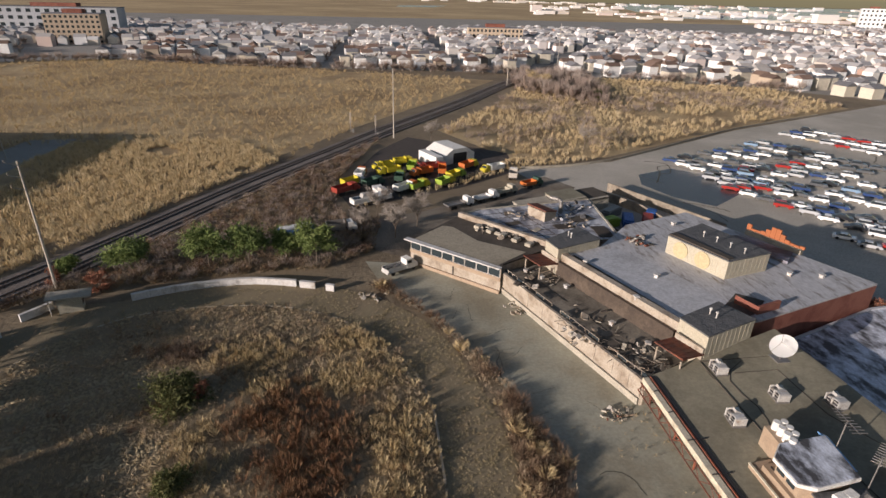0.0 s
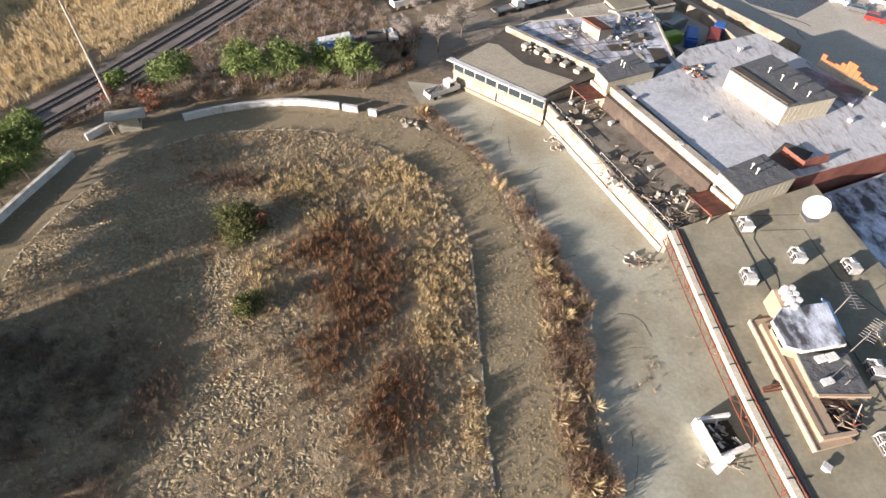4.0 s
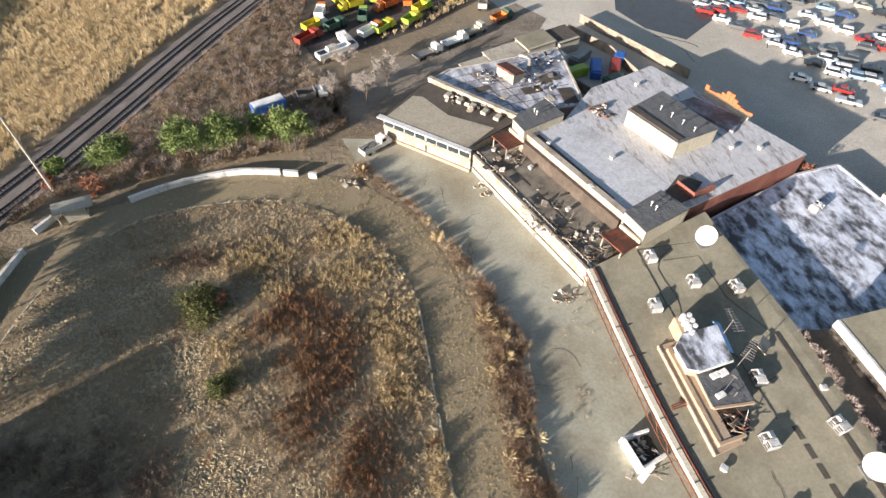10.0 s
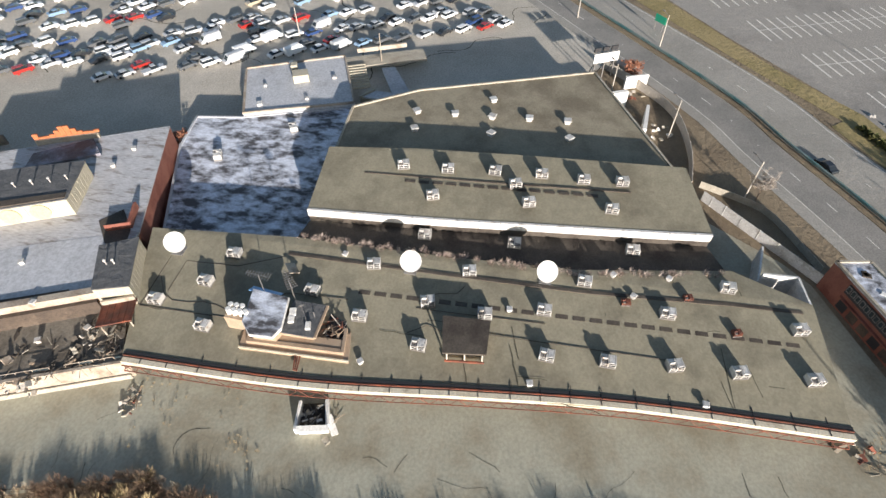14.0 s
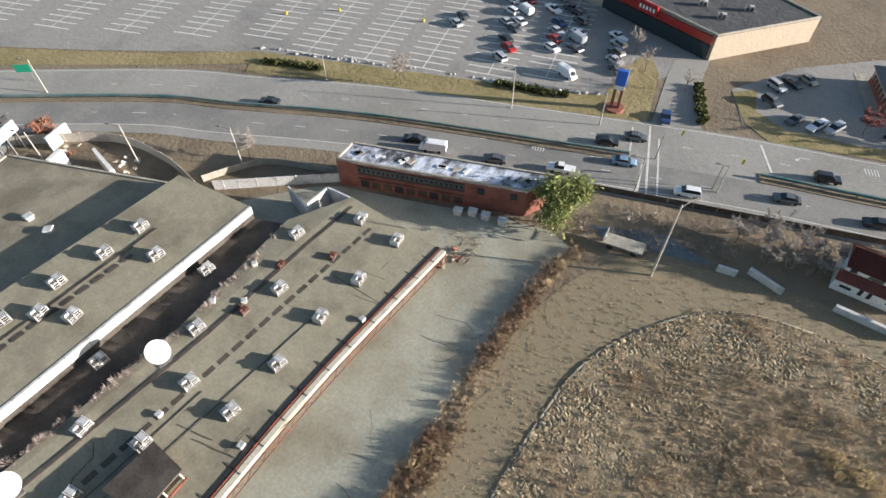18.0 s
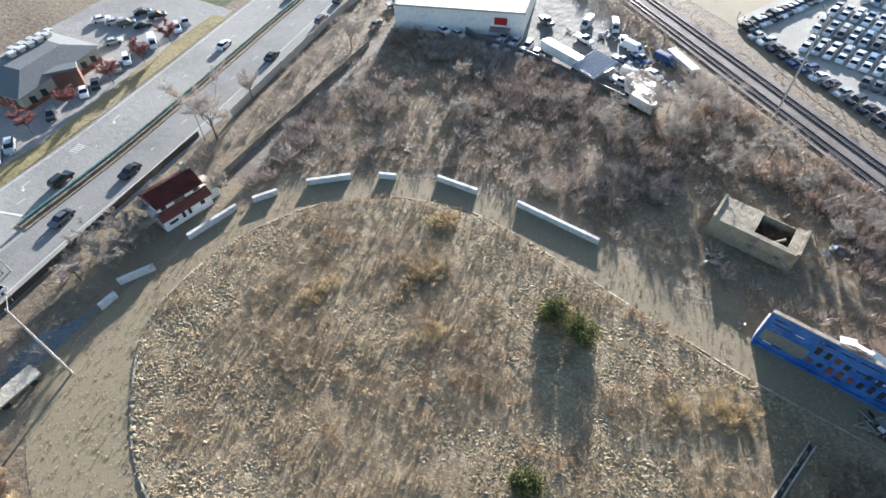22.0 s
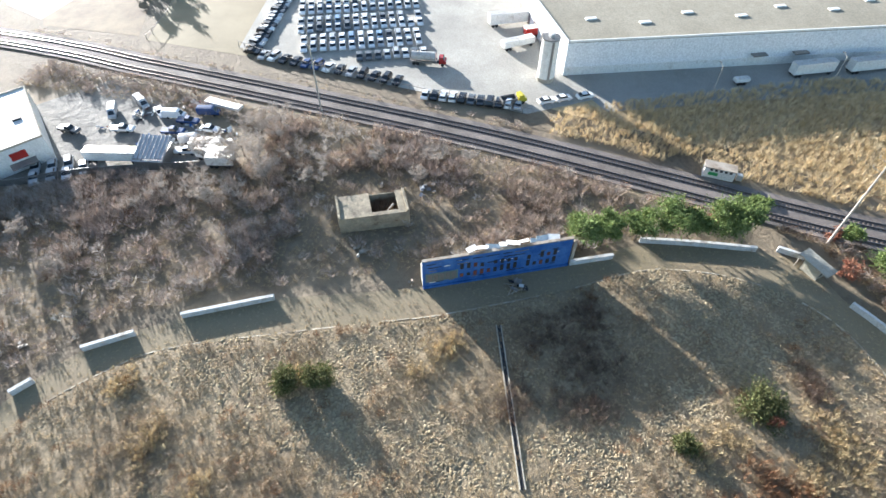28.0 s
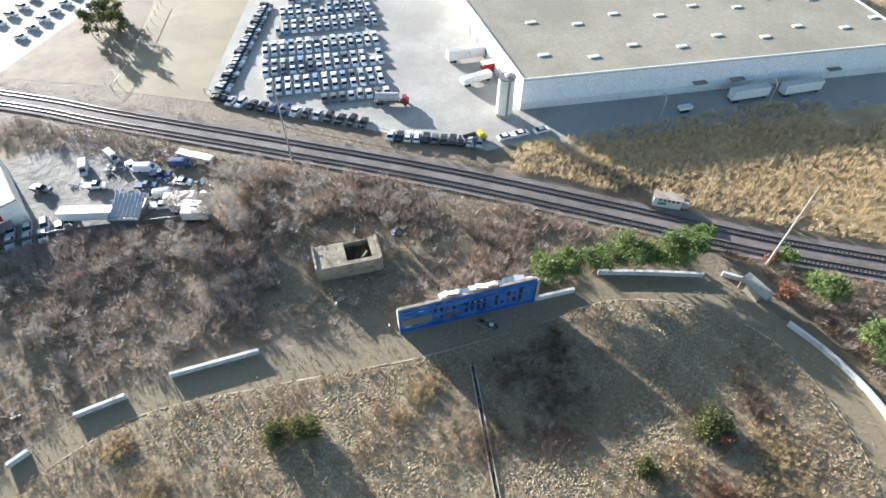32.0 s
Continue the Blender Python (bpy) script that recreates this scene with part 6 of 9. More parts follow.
part("roof", box((0, 0, 2.75), (6.2, 3.0, 0.2), tilt=(0, 4)), M_CONC, hut)
for wy in (-1.2, 1.2):
    part("post", rod((-2.7, wy, 0), (-2.7, wy, 2.8), 0.08), M_WOOD, hut)
part("window", box((1.72, 0, 1.4), (0.06, 1.4, 0.8)), M_GLASS, hut)
ko = thing("judges_booth", "white roofless booth with broken walls on the apron", "booth", (31.0, 22.6, 0.06), 13)
part("front_wall", box((-2.0, -0.3, 0.75), (0.55, 3.9, 1.5), bevel=0.06, tilt=(0, -6)), M_CLEAN, ko)
part("front_coping", box((-2.15, -0.3, 1.55), (0.8, 4.1, 0.14), tilt=(2, -6)), M_CLEAN, ko)
part("back_wall", box((-0.1, 1.85, 0.7), (4.0, 0.4, 1.4), -4, bevel=0.05), M_CLEAN, ko)
part("side_wall", box((0.3, -1.9, 0.55), (3.6, 0.5, 1.1), 6, bevel=0.05), M_CLEAN, ko)
part("floor", box((0, 0, 0.1), (3.9, 3.7, 0.2)), M_DARKROOF, ko)
part("fallen_wall", box((-1.2, -2.5, 0.3), (2.8, 0.9, 0.12), 22, tilt=(12, -8)), M_CLEAN, ko)
part("fallen_slab", box((-3.2, -1.9, 0.08), (1.0, 0.8, 0.12), 38), M_CONC, ko)
for i in range(34):
    l = rt.uniform(0.6, 2.0)
    part("scrap", box((rt.uniform(-1.5, 1.4), rt.uniform(-1.4, 1.5), rt.uniform(0.25, 1.0)), (l, rt.uniform(0.06, 0.4), 0.07), rt.uniform(0, 180), tilt=(rt.uniform(-30, 30), rt.uniform(-25, 25))), rt.choice((M_CLEAN, M_WOOD, M_DARK, M_STEEL, M_DARKROOF, M_CONC)), ko)


def stick_pile(x, y, z, n, reach, label, seed, mats_):
    """Loose laths and boards that lie across each other."""
    g = random.Random(seed)
    h = thing("timber_litter", label, "debris", (x, y, z), g.uniform(0, 90), group="timber litter")
    for i in range(n):
        l = g.uniform(0.5, 1.9)
        part("board" if i % 4 == 0 else "lath", box((g.gauss(0, reach), g.gauss(0, reach), 0.06 + 0.25 * g.random()), (l, g.uniform(0.15, 0.4) if i % 4 == 0 else 0.06, 0.06), g.uniform(0, 180), tilt=(g.uniform(-10, 10), g.uniform(-14, 14))), g.choice(mats_), h)
    return h


LITTER = [M_FENCE, M_CONC, M_DARKROOF, M_TANBRICK, M_DARKROOF]
for i, (x, y, n, r) in enumerate(((29.3, 58.5, 22, 1.0), (31.2, 55.6, 30, 1.1), (33.4, 53.0, 30, 1.1), (35.6, 52.8, 24, 1.0), (26.6, 63.6, 14, 0.9), (37.2, 56.4, 18, 0.9), (28.4, 77.2, 20, 1.0), (25.6, 79.8, 16, 1.0), (31.4, 60.4, 12, 1.3))):
    stick_pile(x, y, 3.6, n, r, "broken laths and boards on the dark roof", 100 + i, LITTER)
for i, (x, y, n, r) in enumerate(((29.4, 47.6, 16, 0.9), (22.6, 73.2, 12, 0.7), (31.6, 19.6, 8, 0.5), (37.8, -48.6, 12, 1.2))):
    stick_pile(x, y, 0.06, n, r, "splintered boards scattered on the tarmac", 120 + i, [M_TANBRICK, M_CONC, M_RUIN])


def utility_pole(x, y, h, label="tall pale steel power pole with short arms", arms=3, lean=(0.0, 0.0), r=0.25, side=(-0.5, -0.85)):
    p = thing("power_pole", label, "pole", (x, y, 0), group="power poles")
    part("shaft", rod((0, 0, 0), (lean[0], lean[1], h), r, r * 0.55, sides=10), M_WOOD, p)
    for i in range(arms):
        z = h * (0.97 - 0.09 * i)
        b = Vector((lean[0] * z / h, lean[1] * z / h, z))
        arm = part("arm", rod(b, b + Vector((side[0] * 1.8, side[1] * 1.8, 0.9)), 0.09, 0.05, sides=6), M_WOOD, p)
        part("insulator", rod(b + Vector((side[0] * 1.8, side[1] * 1.8, 0.9)), b + Vector((side[0] * 1.9, side[1] * 1.9, 1.3)), 0.1, sides=6), M_WHITE, arm)
    return p


utility_pole(-57.0, 85.7, 22.5)
utility_pole(3.2, 192.5, 24)
utility_pole(70.3, 317.6, 29)
utility_pole(130, 420, 29)
utility_pole(-115.8, -12.6, 22)
utility_pole(11.3, -62.7, 15.5, "white wooden telegraph pole beside the track", 1, r=0.2)
for x, y in ((-12.5, 201.3), (-3.3, 196.8)):
    s = thing("rail_signal", "rail signal mast with white lamps", "signal", (x, y, 0), group="rail signals")
    part("mast", rod((0, 0, 0), (0, 0, 7), 0.12), M_STEEL, s)
    for k in range(4):
        part("lamp_disc", rod((0, -0.1, 4 + k), (0, -0.35, 4 + k), 0.42, sides=10), M_WHITE, s)
    part("cabinet", box((0.8, 0, 0.7), (0.8, 0.6, 1.4)), M_STEEL, s)
gb = thing("relay_cabin", "white rail relay cabin with green markings", "cabin", (-78.8, 73.4, 0.3), 62)
part("body", box((0, 0, 1.3), (6.4, 2.4, 2.6), bevel=0.06), M_CLEAN, gb)
part("roof", box((0, 0, 2.7), (6.7, 2.7, 0.16)), M_WHITE, gb)
part("green_panel", box((-1.2, -1.22, 1.2), (2.0, 0.04, 0.8)), paint("sign_green", (0.05, 0.3, 0.1), 0.5), gb)
for k in range(5):
    part("dark_bar", box((-1.8 + k * 1.0, -1.23, 2.2), (0.55, 0.04, 0.5), tilt=(0, rt.uniform(-12, 12))), M_DARK, gb)
part("side_box", box((4.4, 0.2, 0.7), (1.2, 1.0, 1.4), bevel=0.05), M_GALV, gb)


# ---- vehicles ----
TYRE = paint("tyre", (0.02, 0.02, 0.02), 0.8)
CARGLASS = paint("car_glass", (0.02, 0.025, 0.03), 0.08)


def car_paint(name, c):
    m = paint(name, c, 0.25)
    m.node_tree.nodes["Principled BSDF"].inputs["Coat Weight"].default_value = 0.5
    return m


PAINTS = {"white": car_paint("white_car_paint", (0.78, 0.78, 0.77)), "silver": car_paint("silver_car_paint", (0.42, 0.43, 0.44)), "black": car_paint("black_car_paint", (0.02, 0.022, 0.026)), "dark grey": car_paint("grey_car_paint", (0.1, 0.105, 0.11)),
          "dark blue": car_paint("blue_car_paint", (0.03, 0.06, 0.16)), "red": car_paint("red_car_paint", (0.33, 0.025, 0.02)), "light blue": car_paint("light_blue_car_paint", (0.2, 0.3, 0.42)), "tan": car_paint("tan_car_paint", (0.4, 0.34, 0.25))}


def hull(profile, half, taper, bm=None):
    """A shape drawn from the side (x, z), with its width at each corner narrowed by taper * height above the belt."""
    bm = bm or bmesh.new()
    rows = []
    for sgn in (-1, 1):
        rows.append([bm.verts.new((x, sgn * (half - taper * max(0, z - 0.75)), z)) for x, z in profile])
    k = len(profile)
    bm.faces.new(rows[0])
    bm.faces.new(rows[1][::-1])
    for i in range(k):
        bm.faces.new((rows[0][i], rows[1][i], rows[1][(i + 1) % k], rows[0][(i + 1) % k]))
    bmesh.ops.recalc_face_normals(bm, faces=bm.faces)
    return bm


SHAPES = {
    "sedan": ([(-2.3, 0.3), (-2.32, 0.72), (-2.2, 0.92), (-1.35, 0.98), (1.05, 0.96), (2.05, 0.82), (2.3, 0.62), (2.3, 0.3)], [(-1.75, 0.95), (-1.0, 1.38), (0.4, 1.4), (1.2, 0.94)], [(-1.0, 1.37), (-0.95, 1.43), (0.35, 1.45), (0.42, 1.39)]),
    "sport_utility_car": ([(-2.3, 0.4), (-2.32, 0.95), (-2.25, 1.08), (-1.3, 1.08), (1.05, 1.06), (2.1, 0.98), (2.32, 0.75), (2.32, 0.4)], [(-2.22, 1.05), (-1.95, 1.66), (0.45, 1.68), (1.15, 1.04)], [(-2.0, 1.65), (-1.9, 1.73), (0.4, 1.74), (0.48, 1.66)]),
    "van": ([(-2.7, 0.4), (-2.72, 2.1), (-2.6, 2.2), (1.2, 2.2), (1.5, 2.0), (2.1, 1.15), (2.65, 1.0), (2.7, 0.4)], [(1.25, 1.35), (1.3, 2.0), (1.6, 1.92), (2.1, 1.18)], [(-2.5, 2.19), (-2.45, 2.25), (1.0, 2.25), (1.1, 2.19)]),
    "pickup": ([(-2.7, 0.45), (-2.72, 1.05), (-0.7, 1.06), (-0.68, 1.1), (1.1, 1.08), (2.4, 1.02), (2.7, 0.8), (2.7, 0.45)], [(-0.65, 1.05), (-0.5, 1.7), (0.6, 1.72), (1.25, 1.06)], [(-0.5, 1.69), (-0.45, 1.77), (0.55, 1.78), (0.62, 1.7)]),
}


def make_car(kind, colour, full=True):
    words = kind.replace("_", " ")
    c = thing(kind, "parked " + colour + " " + words + " on asphalt", "car" if kind in ("sedan", "sport_utility_car") else kind, group="parked cars")
    body, glass, top = SHAPES[kind]
    p = PAINTS[colour]
    bm = hull(body, 0.9, 0.05)
    if not full:
        for x in (-1.4, 1.4):
            for y in (-0.82, 0.82):
                rod((x, y - 0.1, 0.32), (x, y + 0.1, 0.32), 0.32, sides=8, bm=bm)
    part("body", bm, p, c)
    part("glasshouse", hull(glass, 0.88, 0.25), CARGLASS, c)
    part("roof", hull(top, 0.86, 0.24), p, c)
    if full:
        for x in (-1.4, 1.4):
            for y in (-0.8, 0.8):
                part("wheel", rod((x, y - 0.12, 0.32), (x, y + 0.12, 0.32), 0.33, sides=10), TYRE, c)
    return c


FLEET = {}
car_rng = random.Random(12)
COLOURS = ["white"] * 11 + ["silver"] * 9 + ["black"] * 4 + ["dark grey"] * 5 + ["dark blue"] * 3 + ["red"] * 2 + ["light blue"] * 2 + ["tan"]


def put_car(x, y, turn, colour=None, kind=None, full=True, z=0.05):
    kind = kind or car_rng.choice(("sedan", "sedan", "sedan", "sport_utility_car", "sport_utility_car", "sedan", "sport_utility_car", "sedan", "van", "pickup") if full else ("sedan", "sport_utility_car", "sedan"))
    colour = colour or (car_rng.choice(("white", "silver")) if kind == "van" else car_rng.choice(COLOURS))
    key = (kind, colour, full)
    m = pose(x, y, z, 0, 0, turn)
    if key not in FLEET:
        FLEET[key] = make_car(kind, colour, full)
        FLEET[key].matrix_world = m
        return FLEET[key]
    return copy_thing(FLEET[key], m)


O, U, V = Vector((100.5, 98.7)), Vector((0.43, -0.903)), Vector((0.903, 0.43))


def lot_car(s, v):
    p = O + U * s + V * v
    put_car(p.x, p.y, -64 + 27 + car_rng.uniform(-4, 4) + 180 * (car_rng.random() < 0.3), full=v < 13 and s > 0)


for s in (0.6, 5.6, 12.0, 19.6, 24.9, 30.3, 40.5, 45.0, 51.0, 56.3, 61.8, 66.6, 72.0, 77.9, 83.0, 88.1, 94.0, 99.6):
    lot_car(s, 1.0)
for s in (9.0, 21.5, 33.0, 48.0, 54.5, 92.0, 98.2):
    lot_car(s, 4.4)
for s in (-1.2, 4.0, 18.3, 35.7, 39.9, 45.5, 50.3, 57.8, 61.6, 66.6, 72.3, 76.8, 81.0, 86.7, 92.7, 96.8):
    lot_car(s, 9.6)
for s in (2.5, 8.0, 20.0, 24.7, 52.6, 70.4, 85.1):
    lot_car(s, 12.6)
for s in (-2.9, 2.0, 7.9, 15.4, 20.5, 25.0, 34.0, 37.5, 42.9, 48.0, 55.7, 60.6, 65.7, 76.4, 80.8, 85.6, 90.5, 95.6):
    lot_car(s, 18.6)
for v in (27.5, 36.5, 45.5, 54.5):
    for i in range(18):
        if car_rng.random() < 0.76:
            lot_car(2 + i * 5.3 + car_rng.uniform(-0.6, 0.6), v + car_rng.uniform(-1.2, 1.2))
for v in (10, 18, 27, 36, 45, 54, 63, 71):
    for i in range(8):
        if car_rng.random() < (0.9 if v > 15 else 0.7):
            lot_car(-60 + i * 5.3 + car_rng.uniform(-0.5, 0.5) + (16 if v == 10 else 0), v + car_rng.uniform(-0.9, 0.9))
for v in (13.4, 21.5, 30.5, 39.5, 48.5):
    for i in range(16):
        if car_rng.random() < 0.62:
            lot_car(-42 + i * 5.2 + car_rng.uniform(-0.6, 0.6), v + i * 0.05 + car_rng.uniform(-0.6, 0.6))
for v in (92, 100, 108):
    for i in range(7):
        if car_rng.random() < 0.85:
            lot_car(-64 + i * 5.2, v)
put_car(68.5, 105, -25, "white", "pickup")

# storage yard: rows nose to tail, seen from afar
for x, y0, y1 in ((-150.5, -17.5, 19), (-162, -18.5, 21), (-174, -18.3, 21), (-188, -14, 23), (-199.5, -12, 22), (-211, -9, 23)):
    for d in (-2.6, 2.6):
        n = int((y1 - y0) / 2.75)
        for i in range(n):
            if car_rng.random() < 0.96:
                put_car(x + d + car_rng.uniform(-0.2, 0.2), y0 + i * 2.75, 0 if d > 0 else 180, full=False, colour=car_rng.choice(("white", "white", "white", "silver", "silver", "silver", "white", "silver", "dark grey", "white", "light blue", "white", "silver", "white")))
for i in range(8):
    put_car(-141, -2 + i * 2.6, 0, car_rng.choice(("white", "silver", "dark grey")), full=False)
for i in range(27):
    f = i / 26
    put_car(-206 + 58 * f, -17.6 - 14.4 * f, 62 + car_rng.uniform(-4, 4), full=False, colour=car_rng.choice(("white", "silver", "black", "dark grey", "silver")))
for i in range(13):
    f = i / 12
    put_car(-145.5 + 18.5 * f, -28.5 + 36 * f, -30 + car_rng.uniform(-8, 8), car_rng.choice(("white", "silver", "black", "dark blue")), full=False)
for i in range(11):
    f = i / 10
    put_car(-119.6 + 8 * f, 14 + 22.5 * f, 160 + car_rng.uniform(-3, 3), car_rng.choice(("white", "black", "dark grey", "white", "silver")), full=False)
for x, y in ((-112.2, 44), (-112.8, 48.6), (-113, 54.5)):
    put_car(x, y, 100, "white", "sedan", full=False)
# shopping centre, restaurant and road
for x, y in ((98.4, -128.7), (87, -115.3), (86.3, -111), (81.9, -131.1), (78.4, -125.3), (76.5, -119.5), (78.2, -133.8), (75.5, -127.7), (73.6, -121.8), (72.5, -117.5), (71.4, -111.9), (68.4, -108.6), (67.6, -103.5), (64.9, -127.2), (63.2, -122.9),
             (61.8, -119.3), (60, -114.9), (60.9, -131.4), (58.5, -125.6), (57.1, -122.3), (55.3, -118.1), (51.1, -106.4), (49.4, -129.5), (47.6, -126.2), (46.3, -122.1), (45, -118.7), (42.7, -115.1), (133.6, -116.3), (117.8, -116), (109.6, -123.1), (111.9, -127.3),
             (84, -134.5), (80, -137), (66, -136), (62.5, -135), (70, -133), (86, -140), (82, -144), (72, -141), (68, -146)):
    put_car(x, y, 158 + car_rng.uniform(-4, 4) + 180 * (car_rng.random() < 0.5))
for x, y in ((11.3, -130.1), (8.9, -133.7), (6.4, -137.3), (10.4, -123.3)):
    put_car(x, y, 150)
for x, y in ((4.6, -119.5), (0.4, -120.1), (-2.6, -121.1), (-12.7, -126), (-21.2, -129.4), (-24.4, -130.6), (-31.0, -133.8), (-34.2, -135.2), (-38.6, -136.9), (-42.4, -138), (-50.4, -140.3), (-53.6, -141.9)):
    put_car(x, y, 68)
for x, y in ((-39.5, -159.6), (-41.2, -155.8), (-42.9, -152.4), (-48.9, -155.3), (-45.3, -148.6), (-50.4, -150.4), (-36.1, -146)):
    put_car(x, y, 160)
for x, y, t, c, k in ((32.4, -89.2, 202, "black", "sedan"), (28.4, -94, 202, "dark grey", "sedan"), (26.9, -85.5, 202, "light blue", "sedan"), (14, -84.3, 22, "white", "sport_utility_car"), (-0.8, -93.5, 20, "dark grey", "sedan"), (-14.9, -96.5, 20, "black", "sedan"),
                      (-5.2, -103.7, 200, "black", "sport_utility_car"), (-53.6, -124.1, 202, "white", "sedan"), (35.5, -76.2, 22, "white", "pickup"), (58.6, -66.4, 25, "white", "van"), (63.5, -66.4, 25, "black", "sedan"), (47.1, -71, 24, "dark grey", "sedan"), (26.3, -104.2, 110, "dark blue", "sedan"), (97, -57.5, 27, "black", "sedan")):
    put_car(x, y, t, c, k, z=0.07)
for x, y in ((-102.7, -75.1), (-102.9, -71.6), (-103, -68.1), (-99.2, -74.2), (-99.6, -70.9), (-99.7, -67.7), (-101.5, -64.6)):
    put_car(x, y, 15, car_rng.choice(("white", "silver", "white")))
for x, y, t, k in ((-116.5, -72, 65, "pickup"), (-122.3, -63.4, 10, "van"), (-114.9, -59.4, 80, "pickup"), (-125.5, -57.2, 35, "van"), (-112.2, -47.4, 80, "pickup"), (-118.9, -48.2, 80, "van"), (-116, -44.5, 75, "pickup"), (-121, -52, 30, "sedan"), (-108, -42.5, 90, "van"), (-112, -39, 70, "sedan"), (-104, -43, 80, "pickup"), (-119, -40, 80, "van")):
    put_car(x, y, t, car_rng.choice(("white", "white", "silver", "dark blue", "dark grey")), k)

YELLOW = mat("truck_yellow", (0.6, 0.5, 0.04), (0.5, 0.4, 0.03), fine=2, rough=0.5)
ORANGE = mat("truck_orange", (0.55, 0.16, 0.03), (0.42, 0.11, 0.03), fine=2, rough=0.5)
LIME = mat("truck_lime", (0.3, 0.42, 0.05), (0.24, 0.33, 0.04), fine=2, rough=0.5)
TGREEN = mat("truck_green", (0.05, 0.1, 0.07), (0.035, 0.07, 0.05), fine=2, rough=0.5)
TRED = mat("truck_red", (0.35, 0.05, 0.03), (0.25, 0.04, 0.03), fine=2, rough=0.5)
TBLUE = mat("tarp_blue", (0.04, 0.13, 0.4), (0.03, 0.1, 0.3), fine=2, rough=0.5)


def truck(x, y, turn, cab, bed, label, length=7.0, bedh=1.3, name="dump_truck"):
    t = thing(name, label, "truck", (x, y, 0.05), turn, group="yard trucks")
    half = length / 2
    part("chassis", box((0, 0, 0.75), (length - 0.4, 0.9, 0.3)), M_DARK, t)
    cb = part("cab", hull([(half - 2.0, 0.7), (half - 2.0, 2.5), (half - 0.9, 2.55), (half - 0.6, 1.75), (half, 1.6), (half, 0.7)], 1.15, 0.06), cab, t)
    part("windscreen", box((half - 0.72, 0, 2.1), (0.12, 1.9, 0.65), tilt=(0, -20)), CARGLASS, cb)
    bm = bmesh.new()
    bl = length - 2.6
    bx = -half + bl / 2
    box((bx, 0, 1.05), (bl, 2.3, 0.15), bm=bm)
    for c, s in (((bx, 1.15, 1.05 + bedh / 2), (bl, 0.12, bedh)), ((bx, -1.15, 1.05 + bedh / 2), (bl, 0.12, bedh)), ((bx - bl / 2, 0, 1.05 + bedh / 2), (0.12, 2.3, bedh)), ((bx + bl / 2, 0, 1.15 + bedh / 2), (0.12, 2.3, bedh * 1.2))):
        box(c, s, bm=bm)
    part("bed", bm, bed, t)
    for wx in (half - 1.0, -half + 1.1, -half + 2.1):
        for wy in (-1.0, 1.0):
            part("wheel", rod((wx, wy - 0.15, 0.48), (wx, wy + 0.15, 0.48), 0.48, sides=10), TYRE, t)
    return t


YT = [(5.7, 158.6, YELLOW, YELLOW, "bright yellow dump truck in the yard"), (10.3, 147.5, ORANGE, ORANGE, "orange dump truck in the yard"), (16.6, 150.4, TRED, ORANGE, "red and orange truck in the yard"), (16.4, 139, YELLOW, LIME, "yellow-green truck in the yard"),
      (25, 154.4, YELLOW, ORANGE, "yellow and orange loader truck"), (31.5, 150.6, YELLOW, M_CLEAN, "yellow plough truck beside reeds"), (4, 143.3, LIME, TGREEN, "lime and green truck in the yard"), (8.9, 135.8, YELLOW, LIME, "yellow-green loader beside reeds"),
      (5.5, 134.5, ORANGE, M_CLEAN, "orange flatbed truck in the yard"), (-0.6, 153.9, YELLOW, YELLOW, "yellow salt truck in the yard"), (-6.9, 146.8, ORANGE, M_CLEAN, "orange and white truck in the yard"), (-10.1, 133.3, TRED, TRED, "dark red truck in deep shade"),
      (-3.2, 138.7, TGREEN, TGREEN, "dark green refuse truck in the yard"), (1, 149, YELLOW, YELLOW, "yellow dump truck in the yard"), (8, 154, YELLOW, LIME, "yellow loader truck in the yard"), (20, 145, LIME, YELLOW, "lime truck beside the reeds"), (-8.5, 139.5, M_CLEAN, YELLOW, "white and yellow truck in the yard"),
      (12.5, 152.5, TRED, TRED, "small red truck in the yard"), (36.5, 145, M_CLEAN, M_WOOD, "white truck with a wooden bed")]
for i, (x, y, a, b, lab) in enumerate(YT):
    truck(x, y, (20, 200, 60, 35)[i % 4] + (i * 37) % 25, a, b, lab, 6.2 + (i % 3) * 0.7)
truck(18.0, 122, 28, M_CLEAN, M_STEEL, "white flatbed truck on the dirt track", 7.6, 0.3)
truck(25.5, 126.6, 28, M_CLEAN, M_CLEAN, "white flatbed truck on the dirt track", 7.0, 0.4)
truck(31.5, 131, 30, M_CREAM, M_CREAM, "cream excavator truck beside reeds", 6.5, 0.6)
truck(40, 137, 30, TGREEN, ORANGE, "green truck with an orange bed", 6.5, 0.8)
truck(-9.5, 107.8, 15, M_CLEAN, M_STEEL, "white box truck behind the pines", 6.5, 1.5)
truck(-113, 35.5, 100, YELLOW, M_STEEL, "yellow tipper beside the silo", 6.5, 1.0)
tank = truck(-135.2, 16.8, 75, PAINTS["red"], M_STEEL, "red tanker lorry with a steel tank", 10, 0.2, "tanker_lorry")
part("tank", rod((-4.6, 0, 2.4), (2.0, 0, 2.4), 1.15, sides=16), M_GALV, tank)
rv = thing("motor_home", "blue and white camper van behind the pines", "camper", (-18.6, 104.4, 0), 24)
part("body", box((0, 0, 1.6), (7.2, 2.4, 2.5), bevel=0.15), TBLUE, rv)
part("roof", box((0, 0, 2.95), (6.6, 2.2, 0.2), bevel=0.05), M_CLEAN, rv)
part("windscreen", box((3.62, 0, 2.0), (0.06, 1.9, 0.8)), CARGLASS, rv)
